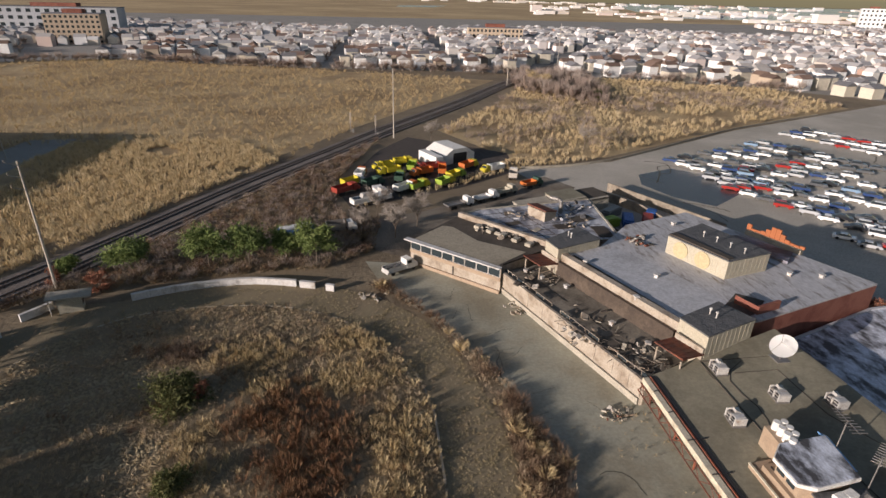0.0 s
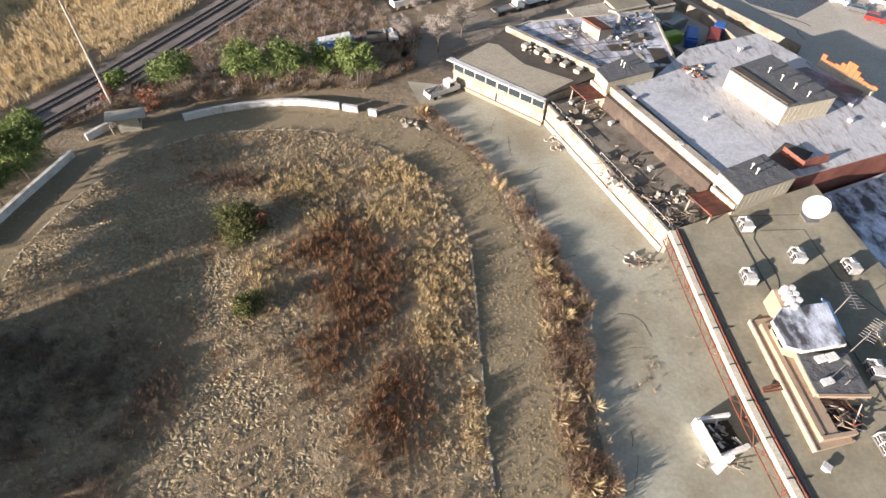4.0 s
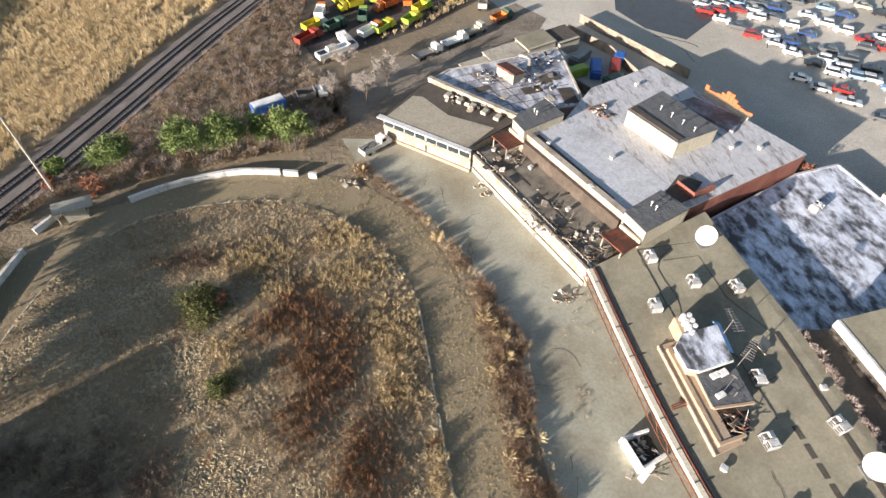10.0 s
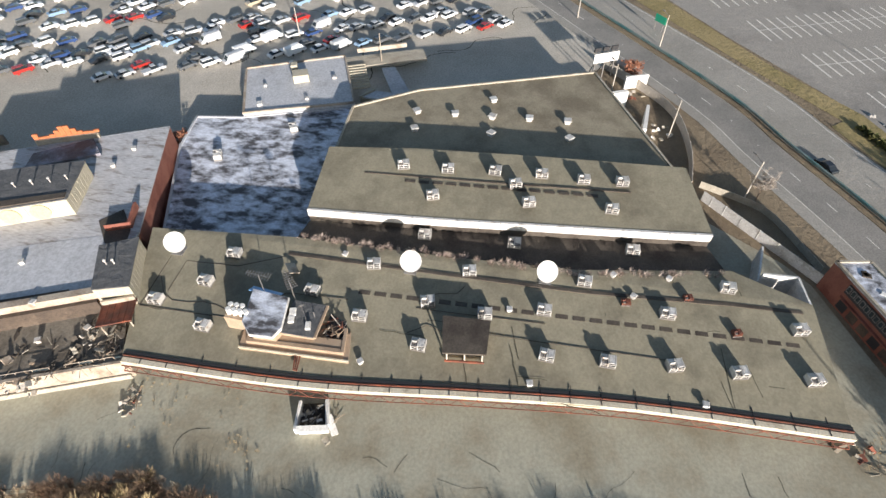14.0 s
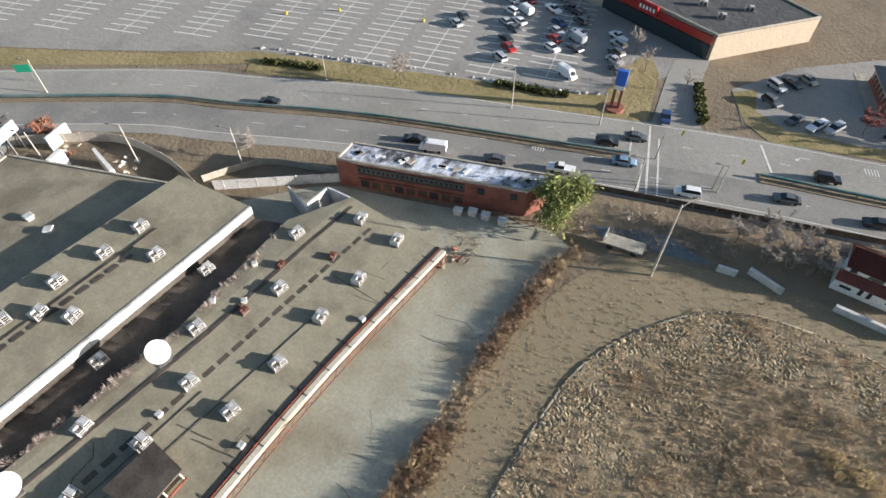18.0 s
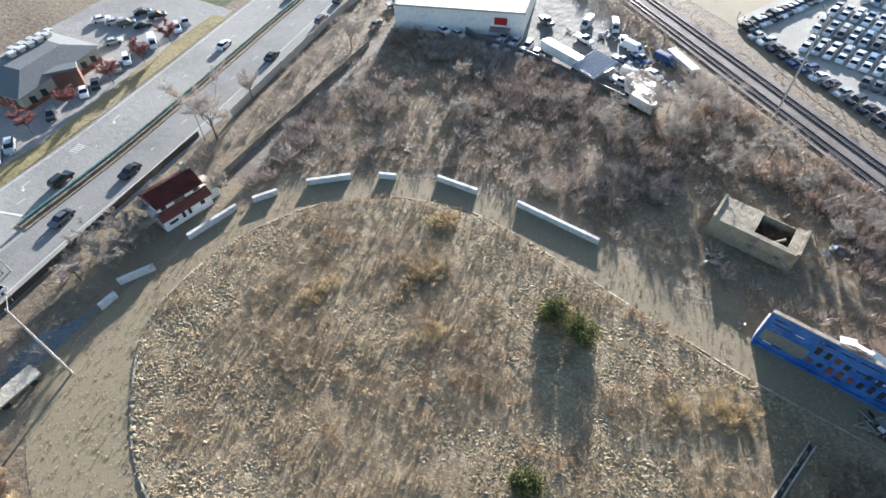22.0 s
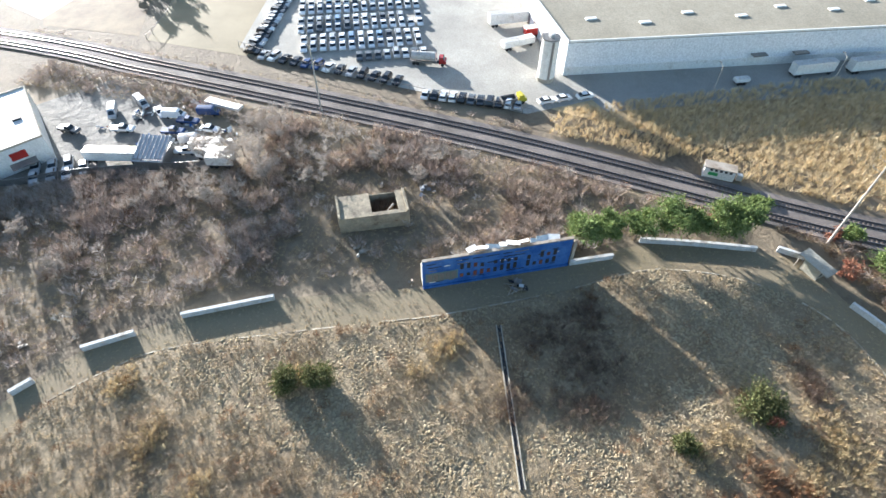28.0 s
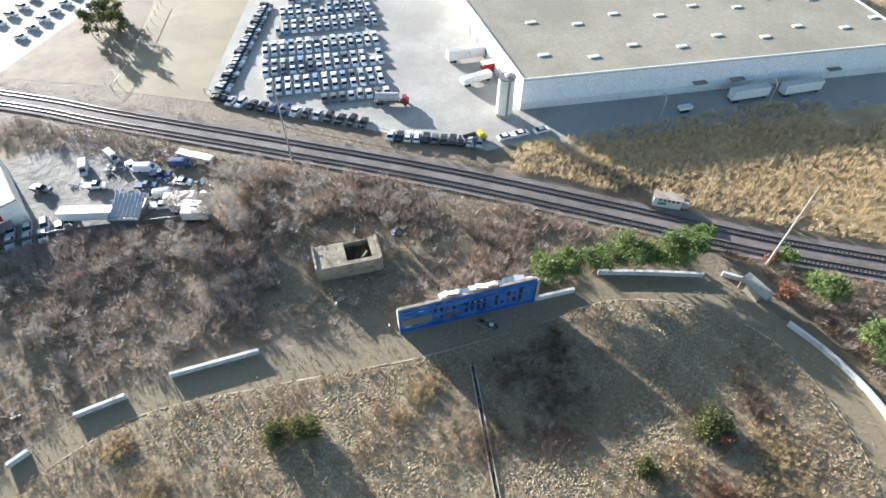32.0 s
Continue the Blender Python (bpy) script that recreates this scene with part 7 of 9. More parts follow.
for wx in (-2.3, 2.3):
    for wy in (-1.05, 1.05):
        part("wheel", rod((wx, wy - 0.15, 0.42), (wx, wy + 0.15, 0.42), 0.42, sides=10), TYRE, rv)
for x, y, t, s in ((-4.6, 125.2, 28, 1.0), (-0.8, 129.6, 115, 0.8)):
    b = thing("motor_boat", "white motor boat stored in the yard", "boat", (x, y, 0.05), t, group="stored boats")
    bm = hull([(-4 * s, 0.7), (-4 * s, 1.9), (3.2 * s, 2.0), (4.6 * s, 2.3), (3.4 * s, 0.9)], 1.25, 0.0)
    part("hull", bm, M_CLEAN, b)
    part("cabin", hull([(-1.5 * s, 1.95), (-1.2 * s, 2.8), (1.0 * s, 2.8), (2.0 * s, 2.05)], 0.95, 0.1), M_GALV, b)
    part("cockpit", box((-2.7 * s, 0, 1.96), (2.0 * s, 1.7, 0.12)), CARGLASS, b)
    part("trailer_beam", box((0, 0, 0.5), (7 * s, 0.3, 0.3)), M_STEEL, b)
yt = thing("yard_tent", "white fabric storage tent with a curved roof", "tent", (20.5, 165.5, 0), 28)
part("cover", hull([(-5.5, 0), (-5.5, 2.8), (-2.5, 4.6), (2.5, 4.6), (5.5, 2.8), (5.5, 0)], 5.5, 0.0), M_CLEAN, yt)
part("trailer", box((-8.5, -2, 1.8), (2.6, 10, 3.2), bevel=0.08), M_CLEAN, yt)
part("door_opening", box((0, -5.53, 1.7), (5, 0.08, 3.2)), M_DARK, yt)
# scrap yard behind the hall
for x, y, t, mt, lab, l in ((50.5, 108, 20, LIME, "bright lime truck cab in the scrap yard", 5), (55.5, 108.5, 70, TBLUE, "dark blue covered skip in the scrap yard", 6), (60, 108, 65, TRED, "rust-red skip in the scrap yard", 6.5), (58, 103.5, 20, TGREEN, "dark skip in deep shade", 4.5), (62.6, 112, 60, TBLUE, "bright blue covered load", 3.5), (53.5, 114, 40, M_STEEL, "grey scrap container in shade", 6)):
    s = thing("scrap_container", lab, "container", (x, y, 0.05), t, group="yard containers")
    part("shell", hull([(-l / 2, 0.2), (-l / 2 - 0.4, 2.0), (l / 2 + 0.4, 2.0), (l / 2, 0.2)], 1.2, 0.0), mt, s)
    part("cover", box((0, 0, 2.15), (l * 0.9, 2.1, 0.3), bevel=0.1), mt, s)
bx = thing("white_container", "white box container beside the yard", "container", (47.5, 113.5, 0.05), 25)
part("box", box((0, 0, 1.3), (4.4, 2.4, 2.5), bevel=0.05), M_CLEAN, bx)
wreck = thing("wrecked_truck", "wrecked pale box truck beside the clubhouse", "wreck", (2.6, 88.6, 0.05), 35)
part("bed", box((-1.3, 0, 0.75), (4.2, 2.1, 0.2), tilt=(0, 3)), M_STEEL, wreck)
for wy in (-1.0, 1.0):
    part("bed_side", box((-1.3, wy, 1.15), (4.2, 0.1, 0.8), tilt=(6 * wy, 3)), M_GALV, wreck)
part("tail_board", box((-3.4, 0, 1.0), (0.1, 2.1, 0.8), tilt=(0, 14)), M_GALV, wreck)
cabw = part("cab", hull([(0.9, 0.5), (0.9, 2.35), (2.2, 2.4), (2.7, 1.5), (3.4, 1.35), (3.5, 0.5)], 1.05, 0.08), M_CLEAN, wreck)
part("side_window", box((1.6, -1.0, 1.85), (0.9, 0.1, 0.6)), CARGLASS, cabw)
part("windscreen", box((2.48, 0, 1.95), (0.1, 1.7, 0.75), tilt=(0, -28)), CARGLASS, cabw)
for i in range(10):
    part("load", box((-1.3 + rt.uniform(-1.7, 1.7), rt.uniform(-0.7, 0.7), 1.1 + rt.random() * 0.3), (rt.uniform(0.5, 1.4), rt.uniform(0.2, 0.7), 0.12), rt.uniform(0, 180), tilt=(rt.uniform(-20, 20), 0)), rt.choice((M_WOOD, M_CONC, M_CREAM, M_STEEL)), wreck)
for wx in (-2.2, 2.5):
    for wy in (-0.9, 0.9):
        part("wheel", rod((wx, wy - 0.12, 0.42), (wx, wy + 0.12, 0.42), 0.42, sides=10), TYRE, wreck)


# ---- roads, markings and verges ----
def stripes(name, line, off, w, dash=None, z=0.075, label="", parent=None, skip=None):
    bm = bmesh.new()
    pts = offset_line(line, off)
    run = 0.0
    for i in range(len(pts) - 1):
        a, c = pts[i], pts[i + 1]
        if skip and skip[0] < a.x < skip[1]:
            continue
        t = (c - a).normalized()
        n = Vector((-t.y, t.x)) * w / 2
        ln = (c - a).length
        if not dash:
            q = [a - n, c - n, c + n, a + n]
            bm.faces.new([bm.verts.new((p.x, p.y, z)) for p in q])
        else:
            s = -run % dash[1]
            while s < ln:
                e = min(s + dash[0], ln)
                q = [a + t * s - n, a + t * e - n, a + t * e + n, a + t * s + n]
                bm.faces.new([bm.verts.new((p.x, p.y, z)) for p in q])
                s += dash[1]
            run += ln
    return tagged(part(name, bm, M_LINE), label, "road marking", kind="structure")


TEAL = mat("teal_rail", (0.07, 0.17, 0.17), (0.05, 0.12, 0.125), (0.16, 0.2, 0.19), fine=1.0, wide=0.2, rough=0.5)
tagged(part("lane_surface", ribbon(ROADC, -9.5, -1.6, 0.066), mat("newer_asphalt", (0.21, 0.204, 0.186), (0.18, 0.174, 0.16), (0.25, 0.238, 0.216), fine=0.7, wide=0.08, bump=0.05)), "two lanes of newer dark asphalt", "road", kind="structure")
M_YLINE = mat("yellow_road_paint", (0.5, 0.4, 0.2), (0.4, 0.32, 0.16), fine=1.5, bump=0)
FINE = curve_through(ROAD, step=3)
stripes("edge_line", FINE, 11.6, 0.16, label="solid white edge line of the road")
stripes("edge_line", FINE, -9.6, 0.16, label="solid white edge line of the road")
stripes("lane_line", FINE, 5.6, 0.15, (3, 9), label="dashed white lane line of the road")
stripes("lane_line", FINE, 8.8, 0.15, (3, 9), label="dashed white lane line of the road", skip=(-200, 200))
stripes("lane_line", FINE, -5.4, 0.15, (3, 9), label="dashed white lane line of the road")
med = [p for p in FINE if p.x > 27]
med2 = [p for p in FINE if p.x < 5]
for k, m in enumerate((med, med2)):
    tagged(part("median", ribbon(m, -1.5, 1.3, 0.05, 0.2), M_SOIL), "narrow earthy median of the road", "median", kind="structure")
    y = part("median_line", ribbon(m, 1.5, 1.66, 0.075), M_YLINE)
    tagged(y, "yellow line along the median", "road marking", kind="structure")
    gr = thing("guard_rail", "long steel guard rail on the median", "guard rail", group="road rails")
    part("beam", ribbon(m, -0.2, 0.2, 0.6, 1.1), TEAL, gr, "faded teal rail beam")
    pts = [p for i, p in enumerate(m) if i % 2 == 0 and -150 < p.x < 190]
    for p in pts:
        part("post", box((p.x, p.y, 0.5), (0.14, 0.14, 0.9)), M_STEEL, gr)
for a, c, w in (((27.8, -100), (19.6, -79.2), 0.45), ((24.6, -97), (17.6, -79.5), 0.35), ((30.5, -97.5), (27.6, -89.8), 0.4), ((7.7, -107.4), (2.9, -98.9), 0.5), ((30.2, -100.4), (9, -108), 0.3), ((24, -87.5), (21.5, -79.8), 0.4)):
    tagged(part("stop_line", slab([Vector(a) + Vector((w / 2, 0)), Vector(c) + Vector((w / 2, 0)), Vector(c) - Vector((w / 2, 0)), Vector(a) - Vector((w / 2, 0))], 0.06, 0.078), M_LINE), "white crossing line at the junction", "road marking", kind="structure")
for x, y, t in ((31.5, -84.2, 202), (52.5, -75.6, 202), (0.2, -108, 22), (-21, -115.5, 22)):
    bm = bmesh.new()
    g = Matrix.Translation((x, y, 0.08)) @ Euler((0, 0, radians(t))).to_matrix().to_4x4()
    for q in ([(-1.6, -0.1), (0.2, -0.1), (0.2, 0.1), (-1.6, 0.1)], [(0.2, -0.1), (0.9, 0.7), (0.7, 0.85), (0.2, 0.1)], [(0.35, 0.9), (1.15, 0.4), (1.2, 1.3)]):
        bm.faces.new([bm.verts.new(g @ Vector((*p, 0))) for p in q])
    tagged(part("turn_arrow", bm, M_LINE), "white turn arrow painted on the road", "road marking", kind="structure")
for x, y in ((42.5, -79.8), (-11.5, -111.5)):
    bm = bmesh.new()
    for i in range(5):
        box((x + (i - 2) * 0.5, y + (i - 2) * 0.2, 0.07), (0.22, 1.9, 0.016), 22, bm)
    tagged(part("lane_word", bm, M_LINE), "white bars of painted lettering on the road", "road marking", kind="structure")
sheet("side_road", [(28, -101), (19, -105.2), (25.5, -123), (30, -150), (36, -150), (33.5, -124)], 0.055, M_ROAD, "side road into the shopping centre", "road")
sheet("verge", [(113.9, -65.5), (111.5, -62.6), (84, -76.8), (79.1, -79), (50.7, -91), (31, -99.8), (29, -101.5), (34.4, -120), (40.5, -128.5), (42, -116), (40.5, -104.5), (51, -98.8), (86, -84), (117, -70.5)], 0.08, M_LAWN, "winter grass verge before the car park", "verge")
sheet("verge", [(117, -70.5), (114, -65.5), (130, -52.5), (186, -10), (240, 32), (240, 24), (188, -20), (134, -56)], 0.07, M_LAWN, "winter grass verge along the road", "verge")
sheet("verge", [(6.6, -109.4), (-20.4, -119.6), (-62.9, -136.8), (-61, -141), (-40, -133), (-7.8, -118.8), (5, -115.8)], 0.075, M_LAWN, "grass bank before the restaurant", "verge")
sheet("verge", [(18.6, -123), (12.8, -113), (6.7, -109.5), (5.2, -115.8), (12, -118.5), (14.5, -127)], 0.08, M_LAWN, "grass corner beside the side road", "verge")
sheet("restaurant_car_park", [(19, -124), (13, -112.5), (-20, -119), (-66, -139), (-58, -176), (-5, -158), (10, -142)], 0.044, M_MALL, "restaurant car park of worn asphalt", "car park")
sheet("grass_bank", [(-58, -176), (-48, -163), (-66, -143), (-130, -165), (-130, -240), (-60, -230)], 0.036, mat("green_grass", (0.1, 0.11, 0.045), (0.07, 0.085, 0.035), fine=0.8), "green grass field behind the restaurant", "grass")
sheet("service_road", [(-27.7, -80.5), (-36.6, -79), (-70, -89.5), (-95, -98), (-96, -103), (-69.8, -94.5), (-36, -85), (-27, -85)], 0.04, M_DIRT, "pale dirt lane below the road", "lane")
sheet("wet_ground", [(25, -66.6), (12.6, -72.6), (4.0, -70.6), (13, -67.5), (20.3, -65.1)], 0.05, mat("wet_tarmac", (0.14, 0.16, 0.17), (0.1, 0.12, 0.13), fine=0.6, rough=0.5), "damp bluish tarmac behind the trailer", "ground")
sheet("dirt_lane", [(-6, 112), (-2, 98), (6, 93), (14, 104), (20, 110), (44, 124), (52, 136), (46, 146), (36, 140), (10, 120), (0, 116), (-14, 111), (-24, 107), (-22, 102), (-8, 106)], 0.04, M_DIRT, "dirt lane behind the clubhouse", "lane")
sheet("truck_yard", [(-13, 136), (-8, 121.5), (20, 136.5), (40, 152), (40, 172), (8, 194), (-2, 176)], 0.045, mat("yard_earth", (0.09, 0.075, 0.065), (0.06, 0.05, 0.045), fine=0.8), "dark earth yard filled with trucks", "yard")
sheet("junk_yard", [(-98.5, -32), (-104, -34), (-128, -55), (-139, -68), (-128, -86), (-150, -112), (-108, -106), (-98, -80), (-100, -64)], 0.04, M_YARD, "pale dusty yard of scrapped vehicles", "yard")
sheet("pale_field", [(-160, -63), (-146, -32), (-160, -28), (-206, -14), (-260, -10), (-260, -62), (-215, -58)], 0.03, mat("pale_field", (0.27, 0.22, 0.135), (0.225, 0.185, 0.112), (0.31, 0.255, 0.16), fine=1.2, wide=0.05, bump=0.05), "field of pale winter grass", "field")
sheet("russet_field", [(-163, -66), (-174, -96), (-215, -112), (-212, -68)], 0.03, mat("russet_field", (0.19, 0.135, 0.08), (0.13, 0.09, 0.055), (0.26, 0.2, 0.12), fine=1.2, wide=0.08, bump=0.08), "fenced field of russet weeds", "field")
sheet("far_lot", [(-190, -112), (-178, -98), (-240, -70), (-330, -70), (-330, -180)], 0.035, M_STORE, "pale car yard beyond the field", "car park")
for i in range(9):
    for j in range(2):
        put_car(-200 - i * 6, -98 + i * 2.2 - j * 14, 65, ("white", "silver")[i % 2], full=False)
for i in range(5):
    tree(-197 - (i % 3) * 6, -66 - (i % 2) * 6 - i, 8, 7, 700, HOLLY, "evergreen_tree", "tall dark evergreen tree in a field", 90 + i, 0.1, 0.5)
for k, (ax, ay, dx, dy, n) in enumerate(((121.5, -76.1, 0.36, -0.933, 20), (106.6, -77.3, 0.34, -0.94, 19), (93.3, -83.8, 0.335, -0.942, 21), (79.7, -89.1, 0.33, -0.944, 21), (65.9, -96.1, 0.328, -0.945, 20), (54.5, -103, 0.3, -0.954, 20), (137, -66, 0.37, -0.93, 20), (153, -56, 0.38, -0.925, 20), (170, -46, 0.38, -0.925, 20), (187, -36, 0.38, -0.925, 20))):
    d = Vector((dx, dy)).normalized()
    n2 = Vector((-d.y, d.x))
    a = Vector((ax, ay))
    bm = bmesh.new()
    for i in range(n):
        for sgn in (-1, 1):
            p = a + d * (i * 2.9)
            q = p + n2 * sgn * 5.5
            w = d * 0.23
            bm.faces.new([bm.verts.new((v.x, v.y, 0.045)) for v in (p - w, q - w, q + w, p + w)])
    p, q = a, a + d * (n - 1) * 2.9
    w = n2 * 0.12
    bm.faces.new([bm.verts.new((v.x, v.y, 0.046)) for v in (p - w, q - w, q + w, p + w)])
    tagged(part("bay_lines", bm, M_LINE), "white parking bay lines on asphalt", "road marking", kind="structure")


def lamp_post(x, y, h=9.5, arm=(0.8, 0.5), label="grey roadside lamp post with an arm", name="street_lamp"):
    p = thing(name, label, "lamp post", (x, y, 0), group="road lamps")
    part("post", rod((0, 0, 0), (0, 0, h), 0.14, 0.08), M_WOOD, p)
    part("arm", rod((0, 0, h - 0.4), (arm[0] * 2, arm[1] * 2, h + 0.2), 0.06), M_STEEL, p)
    part("head", box((arm[0] * 2.2, arm[1] * 2.2, h + 0.2), (0.8, 0.35, 0.18), 30), M_STEEL, p)
    return p


for x, y, h in ((54.2, -88, 9.4), (21.6, -78.1, 9), (36.3, -93.9, 7.5), (93.9, -71.6, 6), (84.8, -40.4, 9), (113, -17, 9), (101.5, -28.6, 9), (152, -9.5, 10), (9.8, -88.3, 6.5), (-30, -95, 8), (128, 60, 8), (140, -30, 8)):
    lamp_post(x, y, h)
for x, y in ((116, -98), (104, -118), (94, -107), (126, -88), (110, -112)):
    b = thing("lamp_base", "yellow painted concrete lamp base with a post", "lamp base", (x, y, 0), group="bay lamps")
    part("footing", rod((0, 0, 0), (0, 0, 0.9), 0.3, 0.28), YELLOW, b)
    part("post", rod((0, 0, 1), (0, 0, 8), 0.09), M_STEEL, b)
for x, y, hx in ((21.6, -90, 0), (9.8, -88.3, 1)):
    b = thing("traffic_light", "traffic signal on a roadside mast", "traffic light", (x + 1, y - 0.5, 0), 20, group="junction signals")
    part("mast", rod((0, 0, 0), (0, 0, 5.5), 0.1), M_STEEL, b)
    part("arm", rod((0, 0, 5.4), (-3.5, -2.5, 5.8), 0.07), M_STEEL, b)
    part("head", box((-3.5, -2.5, 5.3), (0.35, 0.35, 1.1)), YELLOW, b)
stones = spread([(117.5, -71.2), (86, -84.8), (52, -98.4), (41, -104), (41, -104.8), (52, -99.6), (86, -86), (118, -72.6)], 1500)
rock = (np.array([(-0.4, -0.3, 0), (0.45, -0.25, 0), (0.3, 0.4, 0), (-0.35, 0.3, 0), (-0.15, -0.1, 0.45), (0.2, 0.12, 0.38)]), np.array([(0, 1, 5), (0, 5, 4), (1, 2, 5), (2, 3, 4), (2, 4, 5), (3, 0, 4)]))
scatter("edging_stones", [rock], stones, islands("pale_stone", [(0.6, 0.58, 0.54), (0.45, 0.43, 0.4), (0.7, 0.68, 0.64)]), "row of pale edging stones by the car park", "stones", 0.6, 1.4, 0.08)
for a, c in (((112, -68), (98, -74.5)), ((62, -93.6), (47, -99)), ((25.6, -120.5), (19.4, -107))):
    a, c = Vector(a), Vector(c)
    pts = np.array([a.lerp(c, float(f)) + Vector((float(u), float(v))) for f, u, v in zip(gen.random(160), gen.normal(0, 0.5, 160), gen.normal(0, 0.5, 160))])
    scatter("hedge", [tuft(16, 0.9, 0.5, 0.3, 5)], pts, HOLLY, "low clipped dark green hedge", "hedge", 0.8, 1.3)

# ---- buildings along the road ----
shop = deck("brick_shop", [(66.2, -48.2), (34.5, -61.6), (31.8, -68.4), (67.2, -53.4)], 0, 5.9, M_SILVER_WORN, "long derelict brick shop with a silver roof", "shop", M_BRICK, rim=0.25, rim_mat=M_CONC)
a, c = Vector((62.6, -49.7)), Vector((44.5, -57.4))
d = (c - a).normalized()
n = Vector((d.y, -d.x)) * -1
if n.dot(Vector((0, 1))) < 0:
    n = -n
part("dark_band", slab([a + n * 0.02, c + n * 0.02, c + n * 0.14, a + n * 0.14], 3.4, 5.2), M_DARK, shop)
for i in range(22):
    p, q = a + (c - a) * (i + 0.12) / 22, a + (c - a) * (i + 0.88) / 22
    w = part("window", slab([p + n * 0.14, q + n * 0.14, q + n * 0.2, p + n * 0.2], 3.9, 5.0), M_STEEL, shop)
    part("pane", slab([p + d * 0.08 + n * 0.2, q - d * 0.08 + n * 0.2, q - d * 0.08 + n * 0.22, p + d * 0.08 + n * 0.22], 4.0, 4.9), M_GLASS, w)
part("ledge", slab([a + n * 0.02, c + n * 0.02, c + n * 0.5, a + n * 0.5], 2.4, 2.6), M_BRICK, shop)
for i in range(9):
    p, q = a + (c - a) * (i + 0.14) / 9, a + (c - a) * (i + 0.86) / 9
    part("broken_shop_window", slab([p + n * 0.02, q + n * 0.02, q + n * 0.1, p + n * 0.1], 0.4, 2.3), M_DARKBROWN if i % 3 else M_DARK, shop)
for f in (0.06, 0.2):
    p = Vector((44.0, -57.6)).lerp(Vector((34.6, -61.6)), f * 4)
    part("upper_window", box((p.x, p.y + 0.05, 4.2), (1.2, 0.2, 1.3), 23), M_GLASS, shop)
for i in range(14):
    f, g = rt.random(), rt.uniform(0.25, 0.75)
    p = Vector((66.6, -50.8)).lerp(Vector((33.2, -65)), f)
    part("roof_scrap", box((p.x, p.y, 6.0), (rt.uniform(0.5, 2.2), rt.uniform(0.4, 1.0), 0.16), rt.uniform(0, 90)), rt.choice((M_CLEAN, M_DARKROOF, M_CONC, M_DARKROOF)), shop)
for x, y in ((44, -55), (41.8, -56.4), (39.5, -57), (36.4, -57.6)):
    u = thing("dumpster", "pale plastic refuse tank on the forecourt", "bin", (x, y, 0.06), 20, group="forecourt bins")
    part("tub", hull([(-0.6, 0.1), (-0.75, 1.2), (0.75, 1.2), (0.6, 0.1)], 0.6, 0), M_GALV, u)
    part("lid", box((0, 0, 1.27), (1.6, 1.3, 0.1), bevel=0.04), M_CLEAN, u)
mall = deck("retail_store", [(27.6, -133), (11, -157), (60, -182), (75, -146), (50.5, -140.5)], 0, 6.2, mat("dark_membrane", (0.09, 0.09, 0.09), (0.07, 0.07, 0.07), fine=0.6), "large retail store with a red front band", "store", mat("tan_block", (0.46, 0.38, 0.29), (0.4, 0.33, 0.25), fine=1.5), rim=0.3)
part("red_band", slab([(28.3, -132.4), (61, -142.6), (60.8, -143.2), (28.2, -133)], 4.0, 5.8), PAINTS["red"], mall, "red shop front fascia")
part("sign_panel", slab([(43.5, -137.0), (49.5, -138.9), (49.7, -138.3), (43.7, -136.4)], 4.6, 7.2), PAINTS["red"], mall, "red and white store sign")
for i in range(5):
    p = Vector((44.3, -137.0)).lerp(Vector((48.9, -138.4)), i / 4.6)
    part("sign_bar", box((p.x + 0.25, p.y + 0.62, 5.9), (0.55, 0.06, 0.9), -17), M_CLEAN, mall)
part("shop_front", slab([(28.6, -132.6), (61, -142.9), (60.9, -143.3), (28.4, -133)], 0.2, 3.6), M_GLASS, mall)
for x, y in ((30, -142), (36, -146), (42, -150), (26, -150), (38, -158), (52, -152)):
    put_machine(ac, x, y, 6.2, 20)
ptr = thing("pylon_sign", "blue and white pylon sign on brick legs", "sign", (36.6, -101.2, 0), 15)
part("leg", box((-0.7, 0, 2.5), (0.6, 0.8, 5)), M_BRICK, ptr)
part("leg", box((0.7, 0, 2.5), (0.6, 0.8, 5)), M_BRICK, ptr)
part("panel", box((0, 0, 7.4), (2.2, 0.9, 3.4), bevel=0.05), paint("sign_blue", (0.03, 0.12, 0.5), 0.4), ptr)
part("white_panel", box((0, 0, 5.3), (2.0, 0.92, 0.9)), M_CLEAN, ptr)
part("footing", rod((0, 0, 0), (0, 0, 0.5), 2.2, 2.0, sides=16), M_BRICK, ptr)
rest = thing("restaurant", "restaurant with a hipped grey roof and cream walls", "restaurant")
rpts = [Vector(p) for p in ((-4.5, -146), (-10, -131.5), (-30.4, -140), (-25.6, -155)) ]
part("wall", slab(rpts, 0, 3.8), M_CREAM, rest)
for p, q in zip(rpts, rpts[1:] + rpts[:1]):
    d = (q - p).normalized()
    o = Vector((d.y, -d.x)) * (0.08 if Vector((d.y, -d.x)).dot(p - sum(rpts, Vector((0, 0))) / 4) > 0 else -0.08)
    part("brick_base", slab([p, q, q + o, p + o], 0, 1.1), M_BRICK, rest)
bm = bmesh.new()
rcen = sum(rpts, Vector((0, 0))) / 4
lo = [bm.verts.new((*(p + (p - rcen).normalized() * 0.9), 3.7)) for p in rpts]
up = [bm.verts.new((*(rcen + (p - rcen) * 0.52), 6.2)) for p in rpts]
for i in range(4):
    bm.faces.new((lo[i], lo[(i + 1) % 4], up[(i + 1) % 4], up[i]))
bm.faces.new(up)
bm.faces.new(lo[::-1])
